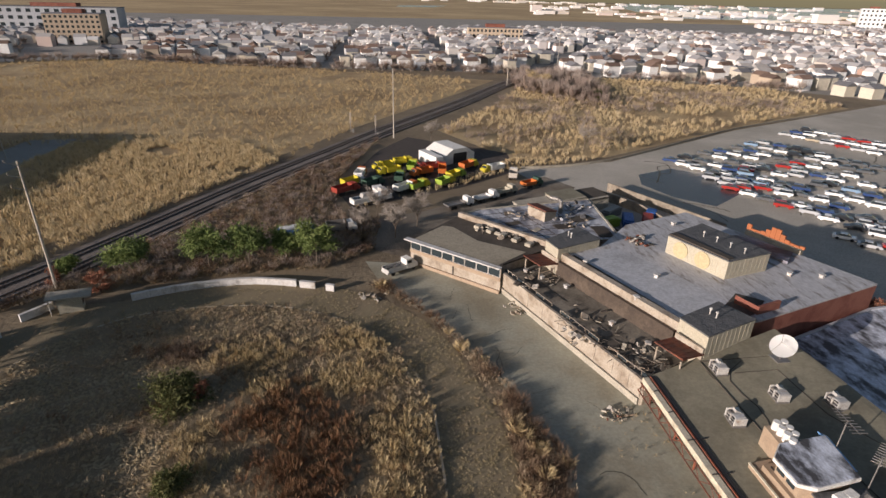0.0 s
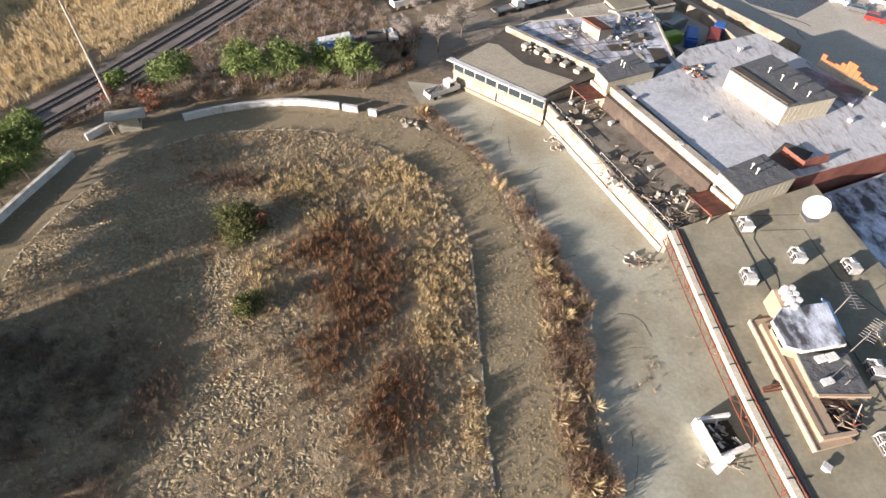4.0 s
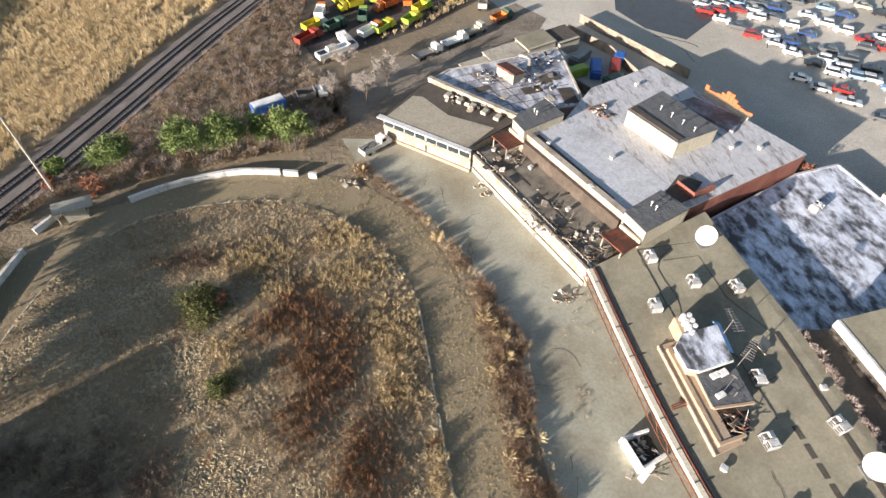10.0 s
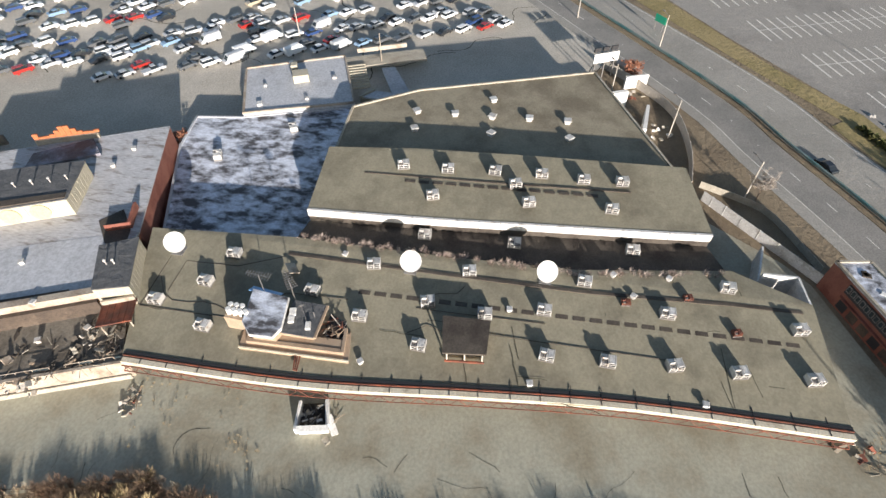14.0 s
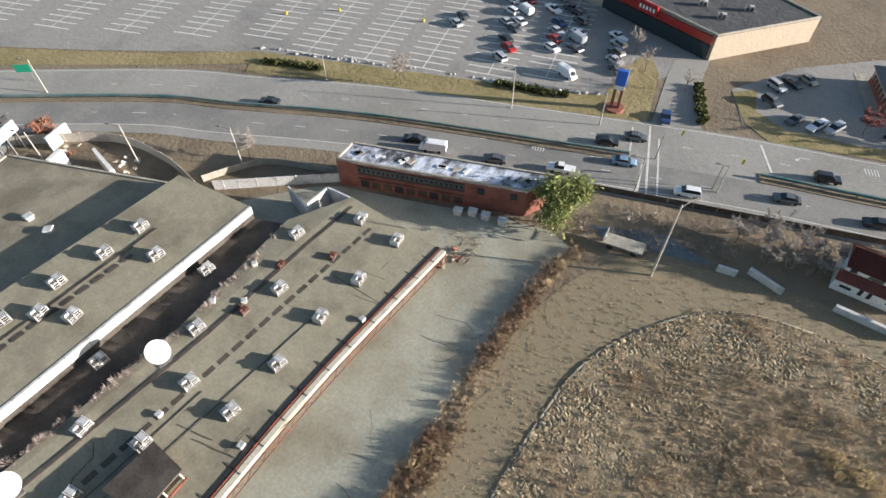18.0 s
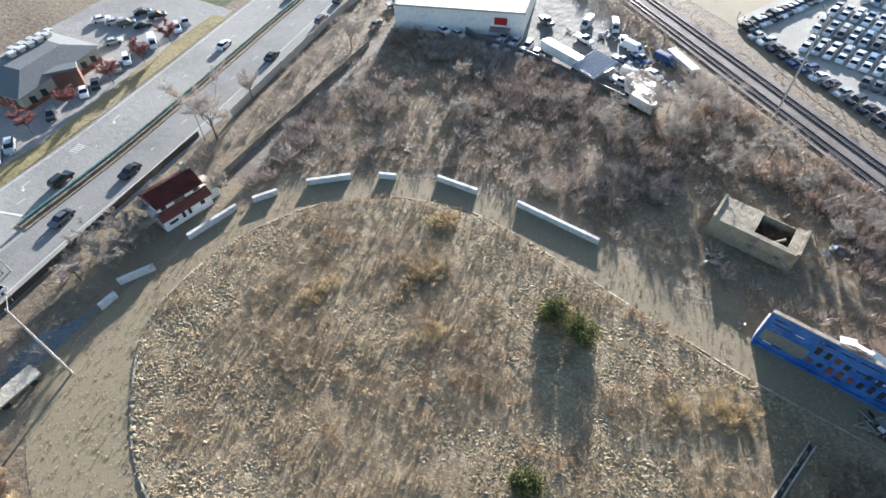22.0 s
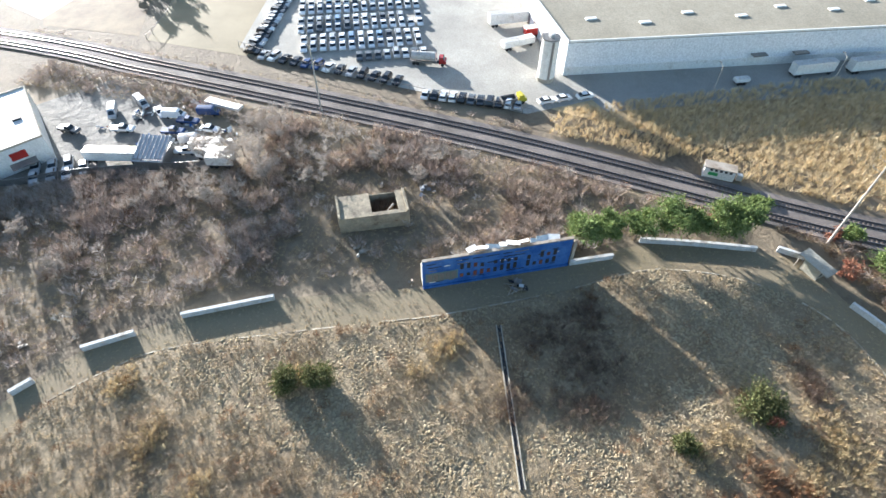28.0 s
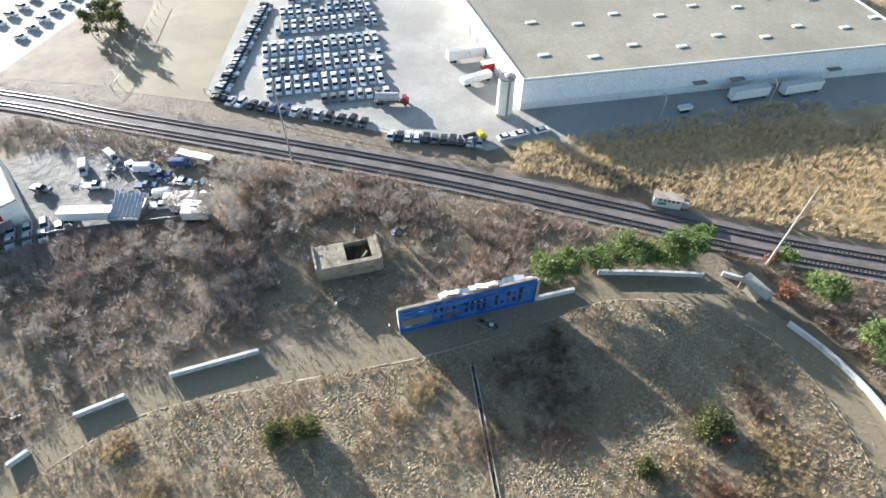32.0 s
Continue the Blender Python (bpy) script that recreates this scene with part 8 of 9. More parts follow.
bmesh.ops.recalc_face_normals(bm, faces=bm.faces)
part("roof", bm, mat("shingle_grey", (0.17, 0.18, 0.18), (0.13, 0.135, 0.135), fine=2.5), rest, "hipped grey shingle roof")
part("porch", box((-20.4, -135.2, 2.0), (6.4, 2.6, 4.0), -22), mat("brown_brick", (0.17, 0.09, 0.06), (0.12, 0.065, 0.045), fine=3), rest, "brown brick entrance porch")
part("porch_roof", box((-20.4, -135.2, 4.3), (6.8, 3.0, 0.5), -22, bevel=0.1), bpy.data.materials["shingle_grey"], rest)
for i in range(7):
    p = Vector((-10.9, -131.7)).lerp(Vector((-29.8, -139.6)), (i + 0.5) / 7)
    if not 0.3 < (i + 0.5) / 7 < 0.7:
        part("window", box((p.x + 0.1, p.y + 0.28, 1.9), (1.3, 0.12, 1.5), -21), M_GLASS, rest)
for i in range(7):
    p = Vector((-4.9, -145.0)).lerp(Vector((-9.6, -132.6)), (i + 0.5) / 7)
    part("window", box((p.x + 0.25, p.y + 0.1, 1.9), (0.12, 0.8, 1.6), 28), M_BRICK, rest)
for i in range(5):
    put_machine(sv, -15 - i * 2.2, -144.2 - i * 0.7, 6.2, 20).scale = (2.2, 1.9, 1.6)
    put_machine(sv, -16 - i * 2.2, -146.6 - i * 0.6, 6.2, 24).scale = (1.8, 2.2, 1.4)
sheet("restaurant_path", [(-1.0, -148), (-8.4, -128.6), (-32.5, -138.6), (-33, -140.5), (-30.4, -140), (-10, -131.5), (-4.5, -146), (-3.5, -149.5)], 0.1, M_CONC, "pale concrete path round the restaurant", "pavement")
hs = thing("white_house", "derelict white house with a red-brown roof", "house", (-16.2, -80.5, 0), 2)
RED_SHINGLE = mat("redbrown_shingle", (0.17, 0.055, 0.042), (0.13, 0.042, 0.034), (0.09, 0.035, 0.03), fine=2.5, wide=0.5, cover=0.4)
part("lower_wall", box((0, -0.3, 1.3), (9.3, 6.6, 2.6)), M_CLEAN, hs)
part("upper_wall", box((0.2, -0.6, 3.75), (8.2, 5.4, 2.3)), M_CLEAN, hs)
part("lower_roof", hull([(2.0, 3.55), (3.5, 2.45), (3.55, 2.62), (2.05, 3.75)], 4.85, 0.0), RED_SHINGLE, hs).matrix_basis = Euler((0, 0, radians(90))).to_matrix().to_4x4()
for y0, z0, y1, z1 in ((2.6, 4.75, -0.4, 6.6), (-3.8, 4.6, -0.4, 6.6)):
    bm = bmesh.new()
    q = [bm.verts.new(p) for p in ((-4.5, y0, z0), (4.5, y0, z0), (4.5, y1, z1), (-4.5, y1, z1))]
    bm.faces.new(q)
    bmesh.ops.solidify(bm, geom=bm.faces[:], thickness=0.16)
    part("roof_slope", bm, RED_SHINGLE, hs)
for x in (-4.0, 4.4):
    bm = bmesh.new()
    q = [bm.verts.new((x + d, y, z)) for d in (-0.1, 0.1) for y, z in ((2.1, 4.85), (-0.4, 6.4), (-3.3, 4.85))]
    for f in ((0, 1, 2), (5, 4, 3), (0, 3, 4, 1), (1, 4, 5, 2), (2, 5, 3, 0)):
        bm.faces.new([q[k] for k in f])
    part("gable", bm, RED_SHINGLE, hs)
for x, w, z, h, y in ((-3.0, 0.9, 4.2, 0.75, 2.12), (0.2, 2.0, 4.2, 0.75, 2.12), (3.2, 0.9, 4.2, 0.75, 2.12), (2.9, 1.6, 1.3, 0.5, 3.02), (0.9, 0.5, 1.5, 1.2, 3.02), (-0.3, 0.5, 1.5, 1.2, 3.02), (-2.9, 0.8, 1.7, 0.8, 3.02)):
    win = part("window", box((x, y, z), (w + 0.16, 0.08, h + 0.16)), M_BARRIER, hs)
    part("pane", box((x, y + 0.05, z), (w, 0.06, h)), M_GLASS, win)
part("porch", box((-5.7, -0.2, 1.1), (2.2, 4.2, 2.2)), M_CLEAN, hs)
part("porch_roof", box((-5.7, -0.2, 2.3), (2.6, 4.6, 0.2), tilt=(0, -6)), M_CONC, hs)
part("chimney", box((-3.6, -1.2, 6.9), (0.7, 0.7, 1.8)), M_CONC, hs)
trl = thing("flat_trailer", "rusty flat trailer beside the track", "trailer", (17.5, -65.2, 0.05), 12)
part("deck", box((0, 0, 1.2), (6.6, 2.6, 0.25)), M_CONC, trl)
for i in range(4):
    part("rack_post", box((3.0, -1.1 + i * 0.7, 1.9), (0.12, 0.12, 1.4)), M_CLEAN, trl)
part("rack_rail", box((3.0, 0, 2.5), (0.12, 2.4, 0.15)), M_CLEAN, trl)
for wx in (-2.0, 2.0):
    for wy in (-1.0, 1.0):
        part("wheel", rod((wx, wy - 0.15, 0.5), (wx, wy + 0.15, 0.5), 0.5, sides=10), TYRE, trl)


def fence(pts, h, label, material, post_gap=3.0, solid=True):
    f = thing("fence", label, "fence", group="site fences")
    line = curve_through(pts, step=post_gap)
    for i in range(len(line) - 1):
        if solid:
            part("board_panel", ribbon([line[i], line[i + 1] - (line[i + 1] - line[i]) * 0.03], -0.05, 0.05, 0.05, h), material, f)
        else:
            part("rail", ribbon([line[i], line[i + 1]], -0.03, 0.03, h - 0.1, h), material, f)
        part("post", box((line[i].x, line[i].y, h / 2), (0.14, 0.14, h + 0.2)), material, f)
    return f


fence([(87, -33), (83.4, -41), (80, -44.6), (69, -49.5)], 1.5, "weathered pale board fence beside the road", M_CONC)
fence([(29, -75), (8, -83), (-13, -91), (-30, -97)], 1.3, "dark weathered board wall along the road edge", M_DARKBROWN, 4)
fence([(-21.5, -81), (-39, -86.4), (-56, -91.4), (-78, -98)], 1.5, "dark weathered board fence beside the dirt lane", M_FENCE)
fence([(66.5, -48.6), (83.5, -32.8)], 2.2, "stained pale block wall behind the shop", M_BARRIER)
fence([(-38, -97.5), (-60, -106.5), (-83, -115.5), (-95, -119)], 1.9, "weathered grey board fence along the road", M_WOOD)
fence([(-98, -32), (-99.5, -64), (-98, -82), (-106, -104)], 1.8, "low dark fence round the scrap yard", M_STEEL, 4)
fence([(-152, -36), (-138, -17.5), (-122, 10), (-107, 39)], 2.0, "wire fence with thin posts round the yard", M_STEEL, 4, False)
fence([(-160, -63), (-172, -60), (-220, -55)], 1.8, "wire fence across the fields", M_STEEL, 5, False)
fence([(38, 153.5), (72, 162), (141, 206), (200, 235)], 0.7, "low pale barrier along the car park", M_CONC, 6)
junk = deck("white_garage", [(-88.5, -99.5), (-106.5, -72.2), (-128, -83), (-109, -112)], 0, 6, M_CLEAN, "white flat-roofed garage beside the scrap yard", "garage", M_CLEAN, rim=0.3)
part("red_sign", box((-103.2, -77, 3.8), (0.15, 3.2, 1.8), 33), PAINTS["red"], junk)
part("awning", box((-102.2, -76.3, 2.3), (2.4, 5.2, 0.2), 33), M_STEEL, junk)
part("skylight", box((-115, -80.5, 6.2), (3.6, 2.0, 0.4), 30), M_DARK, junk)
for i in range(5):
    part("skylight", box((-107 + i * 2.5, -92 - i * 2.4, 6.2), (2.2, 1.6, 0.4), 10), M_GLASS, junk)
for x, y, l, w, hh, t, mt, lab in ((-103.4, -58.6, 12, 2.5, 3.2, 80, M_CLEAN, "white semi-trailer parked in the scrap yard"), (-101, -36.8, 7, 2.5, 3.0, 70, M_CLEAN, "white box trailer in the scrap yard"), (-98.3, -34.6, 6, 2.5, 3.0, 80, M_CLEAN, "white box trailer in the scrap yard"),
                                   (-104.5, -38.5, 7, 2.4, 2.8, 85, M_CLEAN, "white box trailer in the scrap yard"), (-121, -36.5, 10, 2.2, 1.6, 60, M_CLEAN, "long white flat load in the scrap yard"), (-115.3, 119, 12.2, 2.6, 3.8, 92, M_CLEAN, "white semi-trailer beside the warehouse"),
                                   (-114.8, 136, 13, 2.6, 3.8, 92, M_CLEAN, "white semi-trailer beside the warehouse"), (-113.4, 97.6, 4, 1.8, 1.8, 92, M_CLEAN, "small white tank beside the warehouse"), (-155, 44.5, 13.5, 2.7, 3.9, 95, M_CLEAN, "white semi-trailer at the loading bay"),
                                   (-141, 43.5, 10, 2.6, 2.6, 105, M_CLEAN, "white tank trailer beside the silo"), (-146.5, 49, 4.5, 2.5, 3.0, 95, PAINTS["red"], "red lorry cab at the loading bay")):
    t_ = thing("semi_trailer", lab, "trailer", (x, y, 0.05), t, group="trailers")
    part("box", box((0, 0, 0.9 + (hh - 0.9) / 2), (l, w, hh - 0.9), bevel=0.06), mt, t_)
    part("roof_edge", box((0, 0, hh + 0.03), (l - 0.1, w - 0.1, 0.06)), M_GALV, t_)
    for wx in (-l / 2 + 1.0, -l / 2 + 2.1, l / 2 - 1.2):
        for wy in (-w / 2 + 0.2, w / 2 - 0.2):
            part("wheel", rod((wx, wy - 0.15, 0.48), (wx, wy + 0.15, 0.48), 0.48, sides=8), TYRE, t_)
shd = thing("metal_shed", "open shed with a ribbed blue-white roof", "shed", (-102.5, -49.5, 0), -12)
part("roof", box((0, 0, 3.2), (7.5, 7, 0.2), tilt=(0, 14)), M_SILVER_CLEAN, shd)
for i in range(8):
    part("rib", box((0, -3.2 + i * 0.92, 3.36), (7.5, 0.1, 0.12), tilt=(0, 14)), M_STEEL, shd)
part("wall", box((0, 0, 1.3), (6.6, 6.4, 2.6)), M_STEEL, shd)
for x, y, r, n_, s in ((-110, -52, 3, 18, 31), (-113, -43, 4, 26, 32), (-121, -56, 3, 18, 33), (-106, -45, 4, 24, 34), (-117, -64, 2, 8, 35), (-125, -46, 3, 18, 36), (-109, -35, 3, 18, 37)):
    heap(x, y, r, n_, [M_CLEAN, M_STEEL, M_GALV, M_RUST, TBLUE, M_DARK, M_CLEAN], "heap of scrapped car parts", s)
wh = deck("warehouse", [(-124.3, 52), (-119, 176), (-330, 188), (-330, 60), (-200, 47)], 0, 9.4, mat("warehouse_roof", (0.34, 0.305, 0.235), (0.3, 0.27, 0.205), (0.25, 0.225, 0.17), fine=0.5, wide=0.03, bump=0.05), "huge white warehouse with a flat grey roof", "warehouse", mat("white_cladding", (0.76, 0.77, 0.78), (0.72, 0.73, 0.74), fine=0.3, bump=0.02), rim=0.4, rim_mat=M_CLEAN)
for i in range(12):
    p, q = Vector((-124.25, 52.3)).lerp(Vector((-119.0, 175.8)), i / 12), Vector((-124.25, 52.3)).lerp(Vector((-119.0, 175.8)), (i + 0.985) / 12)
    part("base_panel", slab([p, q, q + Vector((0.12, 0)), p + Vector((0.12, 0))], 0, 2.3), M_CLEAN, wh, "whiter lower wall panel")
for i in range(5):
    for j in range(9):
        part("skylight", box((-136 - i * 20 + (j % 2) * 4, 62 + j * 14 + i * 3, 9.55), (1.4, 3.2, 0.4), 2, bevel=0.08), M_CLEAN, wh)
for i in range(9):
    part("dock_door", box((-133 - i * 7.2, 51.2 - i * 0.42, 2.0), (3.4, 0.15, 3.4), 4), M_STEEL, wh)
for y in (118, 106, 150):
    part("door_canopy", box((-120.6 + (y - 118) * 0.04, y, 3.6), (1.8, 4.2, 0.3), 2), M_STEEL, wh)
sheet("warehouse_yard", [(-124, 52.5), (-118.3, 190), (-104, 192), (-106, 58), (-112, 56)], 0.045, M_ROAD, "asphalt strip beside the warehouse", "pavement")
for y in (88, 122, 164):
    lamp_post(-110, y, 8, (-0.7, 0), "thin lamp post beside the warehouse")
si = thing("silo", "tall white cylindrical silo beside the warehouse", "silo", (-123.2, 46.8, 0))
part("shell", rod((0, 0, 1.0), (0, 0, 11.6), 2.3, sides=28), M_CLEAN, si)
part("skirt", rod((0, 0, 0), (0, 0, 1.0), 2.5, sides=28), M_CONC, si)
part("rim", rod((0, 0, 11.6), (0, 0, 11.9), 2.4, sides=28), M_STEEL, si)
for i in range(10):
    g = i * math.tau / 10
    part("rail_post", rod((2.2 * math.cos(g), 2.2 * math.sin(g), 11.9), (2.2 * math.cos(g), 2.2 * math.sin(g), 12.9), 0.05, sides=5), M_STEEL, si)
part("filter_box", box((0, 0, 12.3), (1.4, 1.2, 0.9), 20, bevel=0.1), M_GALV, si)
part("ladder", box((2.4, 0, 6), (0.15, 0.6, 11)), M_STEEL, si)
# structures at the far end of the back hall
bb = thing("billboard", "white billboard on a steel frame", "billboard", (122.5, -15.5, 0), -63)
part("panel", box((0, 0, 5.2), (6.2, 0.3, 2.2)), M_CLEAN, bb)
for x in (-2.4, 0, 2.4):
    part("leg", box((x, 0.3, 2.6), (0.25, 0.25, 5.2)), M_STEEL, bb)
    part("brace", rod((x, 0.3, 4.2), (x, 2.4, 0.0), 0.09), M_STEEL, bb)
for i in range(3):
    part("upper_panel", box((-2.2 + i * 2.1, 0.5, 7.0), (1.6, 0.3, 1.0)), M_DARK, bb)
for pts, z, lab in (([(107, -12.4), (110.4, -20.2), (111.2, -19.8), (107.8, -12)], 4.4, "low white wall end"), ([(118.5, -20.4), (120.5, -25.4), (121, -25.2), (119, -20.2)], 3, "low white wall end"), ([(99, -22.6), (107.7, -24), (107.7, -24.6), (98.9, -23.4)], 3.4, "concrete yard wall beside the hall")):
    tagged(part("yard_wall", slab(pts, 0, z), M_CLEAN), lab + " with peeling paint", "wall", kind="structure")
fence([(127, -16), (112, -29), (98, -32), (86, -31)], 2.2, "weathered board fence behind the halls", M_WOOD)
heap(103, -27, 3, 14, [M_WOOD, M_CONC, M_CLEAN], "heap of dumped boards by the fence", 41)
heap(115, -22, 3, 12, [M_WOOD, M_CONC, M_RUST], "heap of dumped boards by the fence", 42)
tree(124, -22, 4.5, 5, 800, REDLEAF, "russet_bush", "bush with dead russet leaves", 57, 0.15, 0.3, "bush")
end = thing("stair_room", "roofless white stair room at the stand's end", "stair room")
for p, q in (((57.2, -42.8), (62.4, -42.3)), ((62.4, -42.3), (62.2, -37.3)), ((62.0, -37.2), (69.5, -39.3))):
    p, q = Vector(p), Vector(q)
    t = (q - p).normalized()
    nn = Vector((-t.y, t.x)) * 0.15
    part("wall", slab([p - nn, q - nn, q + nn, p + nn], 0, 5.5 if q.x < 65 else 4.0), M_BARRIER, end)
gs = thing("direction_sign", "green road direction sign on posts", "road sign", (148, -30, 0), 40)
part("panel", box((0, 0, 3.2), (3.6, 0.12, 1.8)), paint("highway_green", (0.02, 0.28, 0.17), 0.4), gs)
for x in (-1.2, 1.2):
    part("post", rod((x, 0, 0), (x, 0, 2.4), 0.07), M_STEEL, gs)
sheet("far_road_field", [(171, 4.6), (240, 55), (420, 200), (420, 330), (330, 160), (176, 18)], 0.05, M_LAWN, "dry grass beside the far road", "field")

# ---- wear of the paved ground ----
sheet("wet_patch", [(75, 147), (72, 138), (76, 127), (84, 120), (92, 126), (101, 133), (104, 139), (97, 147), (88, 153)], 0.045, mat("wet_asphalt", (0.045, 0.045, 0.045), (0.06, 0.06, 0.058), fine=0.4, rough=0.25, bump=0.02), "dark wet patch on the car park", "puddle")
crk = random.Random(77)


def crack(x, y, heading, length, w, bm, z=0.062):
    p = Vector((x, y))
    pts = [p]
    for i in range(int(length / 0.9)):
        heading += crk.uniform(-0.5, 0.5)
        p = p + Vector((math.cos(heading), math.sin(heading))) * 0.9
        pts.append(p)
    ribbon(pts, -w / 2, w / 2, z, bm=bm)


bm = bmesh.new()
for i in range(46):
    y = crk.uniform(-55, 84)
    x = crk.uniform(20.5, 28.5) if y < 48 else crk.uniform(16, 22) - (y - 48) * 0.3
    crack(x, y, crk.choice((0.1, 1.6, 1.5, 3.0, 0.8)), crk.uniform(2, 8), crk.uniform(0.03, 0.08), bm, 0.075)
tagged(part("apron_cracks", bm, mat("crack_dark", (0.09, 0.085, 0.06), (0.06, 0.055, 0.04), fine=2)), "weedy cracks in the old tarmac", "cracks", kind="stuff")
bm = bmesh.new()
for i in range(60):
    s, v = crk.uniform(-70, 100), crk.uniform(-12, 95)
    q = O + U * s + V * v
    crack(q.x, q.y, math.atan2(U.y, U.x) + crk.choice((0, 0, 1.57)) + crk.uniform(-0.2, 0.2), crk.uniform(8, 40), crk.uniform(0.12, 0.4), bm, 0.047)
tagged(part("lot_cracks", bm, bpy.data.materials["crack_dark"]), "long dark cracks in the car park", "cracks", kind="stuff")
bm = bmesh.new()
for i in range(26):
    x, y = crk.uniform(36, 55), crk.uniform(-40, 48)
    h0 = crk.choice((1.5, 1.62, 0.1, 0.3))
    pts = [Vector((x, y)) + Vector((math.cos(h0), math.sin(h0))) * k + Vector((crk.uniform(-0.15, 0.15), 0)) for k in range(int(crk.uniform(3, 9)))]
    for a, c in zip(pts, pts[1:]):
        d = (c - a).normalized()
        nn = Vector((-d.y, d.x)) * 0.05
        bm.faces.new([bm.verts.new((p.x, p.y, roof_z(p.x, p.y) + 0.02)) for p in (a - nn, c - nn, c + nn, a + nn)])
part("roof_cracks", bm, bpy.data.materials["crack_dark"], stand, "tarred cracks in the roof")["kind"] = "stuff"
weed_pts = np.array([(crk.uniform(22, 34), crk.uniform(28, 48)) for i in range(120)] + [(crk.uniform(36, 42), crk.uniform(-52, -46)) for i in range(60)])
scatter("apron_weeds", tufts, weed_pts[cloud(weed_pts, 5, 71) > 0.5], STRAW, "dry weeds in cracks of the apron", "weeds", 0.5, 1.0, 0.1)
edge_pts = np.array([(56.6 + crk.uniform(-0.5, 0.4) + max(0, -y - 10) * 0.17, y, 5.9) for y in [crk.uniform(-31, 33) for i in range(150)]])
scatter("roof_weeds", [shrub(9, 4, 1.0, 0.6, 3, 0.03)], edge_pts, TWIG, "dead weeds along the roof edge", "weeds", 0.6, 1.3)
for x, y, t, c, k in ((-95.2, -89.0, 80, "white", "sedan"), (-96.1, -84.9, 80, "silver", "sedan"), (-101.7, -92.4, 75, "white", "van"), (-97.4, -108.4, 160, "silver", "pickup"), (-86.1, -104.0, 200, "dark grey", "sedan"), (-105.3, -116.1, 110, "black", "sedan"),
                      (-81.6, -133.9, 22, "dark blue", "sedan"), (-78.0, -116.4, 203, "dark grey", "sport_utility_car"), (-58.3, -111.0, 203, "black", "sedan"), (-88.7, -122.0, 203, "black", "sedan")):
    put_car(x, y, t, c, k)


# ---- the town beyond the marsh ----
WALLS = [mat("house_white", (0.82, 0.81, 0.79), (0.76, 0.75, 0.73), fine=0.8, vary=0.08), mat("house_cream", (0.6, 0.55, 0.45), (0.54, 0.49, 0.4), fine=0.8, vary=0.15), mat("house_grey", (0.4, 0.42, 0.45), (0.35, 0.37, 0.4), fine=0.8, vary=0.2), mat("house_tan", (0.45, 0.36, 0.27), (0.4, 0.32, 0.24), fine=0.8, vary=0.2)]
ROOFS = [mat("roof_grey", (0.2, 0.2, 0.21), (0.16, 0.16, 0.17), fine=1.5, vary=0.3), mat("roof_brown", (0.2, 0.14, 0.11), (0.15, 0.1, 0.08), fine=1.5, vary=0.3), mat("roof_pale", (0.42, 0.4, 0.38), (0.36, 0.34, 0.32), fine=1.5, vary=0.2)]
town_rng = random.Random(20)


def gable(w, l, h, r):
    bm = bmesh.new()
    v = [bm.verts.new(p) for p in ((-w / 2 - 0.3, -l / 2 - 0.3, h), (w / 2 + 0.3, -l / 2 - 0.3, h), (w / 2 + 0.3, l / 2 + 0.3, h), (-w / 2 - 0.3, l / 2 + 0.3, h), (0, -l / 2 - 0.3, h + r), (0, l / 2 + 0.3, h + r))]
    for q in ((0, 1, 4), (2, 3, 5), (1, 2, 5, 4), (3, 0, 4, 5), (3, 2, 1, 0)):
        bm.faces.new([v[i] for i in q])
    return bm


NAMES = {0: "white", 1: "cream", 2: "grey", 3: "tan"}
homes = []
for k in range(8):
    w, l, h = town_rng.uniform(6, 8), town_rng.uniform(7.5, 10), town_rng.uniform(4.6, 7)
    wi = (0, 0, 0, 1, 0, 2, 1, 3)[k]
    b = thing("town_house", NAMES[wi] + " wooden town house with a gabled roof", "house", group="town houses")
    part("wall", box((0, 0, h / 2), (w, l, h)), WALLS[wi], b)
    part("roof", gable(w, l, h, 2.2) if k != 3 else box((0, 0, h + 0.2), (w + 0.4, l + 0.4, 0.4)), ROOFS[k % 3], b)
    homes.append(b)
edge = [(-330, 392), (-250, 404), (-190, 428), (-53, 392), (68, 379), (156, 353), (221, 322), (270, 278), (330, 240), (430, 240)]


def edge_y(x):
    for (x0, y0), (x1, y1) in zip(edge, edge[1:]):
        if x0 <= x <= x1:
            return y0 + (y1 - y0) * (x - x0) / (x1 - x0)
    return edge[0][1] if x < edge[0][0] else edge[-1][1]


spots = []
for row in range(56):
    for col in range(104):
        x = -420 + col * 12.3 + (row % 2) * 5 + town_rng.uniform(-3, 3)
        y = edge_y(x) + 6 + row * 15 + town_rng.uniform(-4, 4)
        if abs(x - 0.57 * (y - 200)) < 9 or town_rng.random() < 0.14 or (col % 7 == 3):
            continue
        if -280 < x - (y - 400) * 0.05 < -205 and y < 520:
            continue
        if x > 0.85 * y + 90 or x < -0.85 * y - 40 or (y - 400 > 420 - abs(x - 260) * 0.35 and x < 700 and y > 760 - 0.2 * x):
            continue
        spots.append((x, y, row))
near = [s for s in spots if s[2] < 6][:290]
first = set()
for x, y, row in near:
    k = town_rng.randrange(8)
    m = pose(x, y, 0, 0, 0, town_rng.choice((8, 98, 12, 102)))
    if k not in first:
        first.add(k)
        homes[k].matrix_world = m
    else:
        copy_thing(homes[k], m)
kept = set(near)
verts, faces, kind_ = [], [], []
rv_, rf_ = [], []
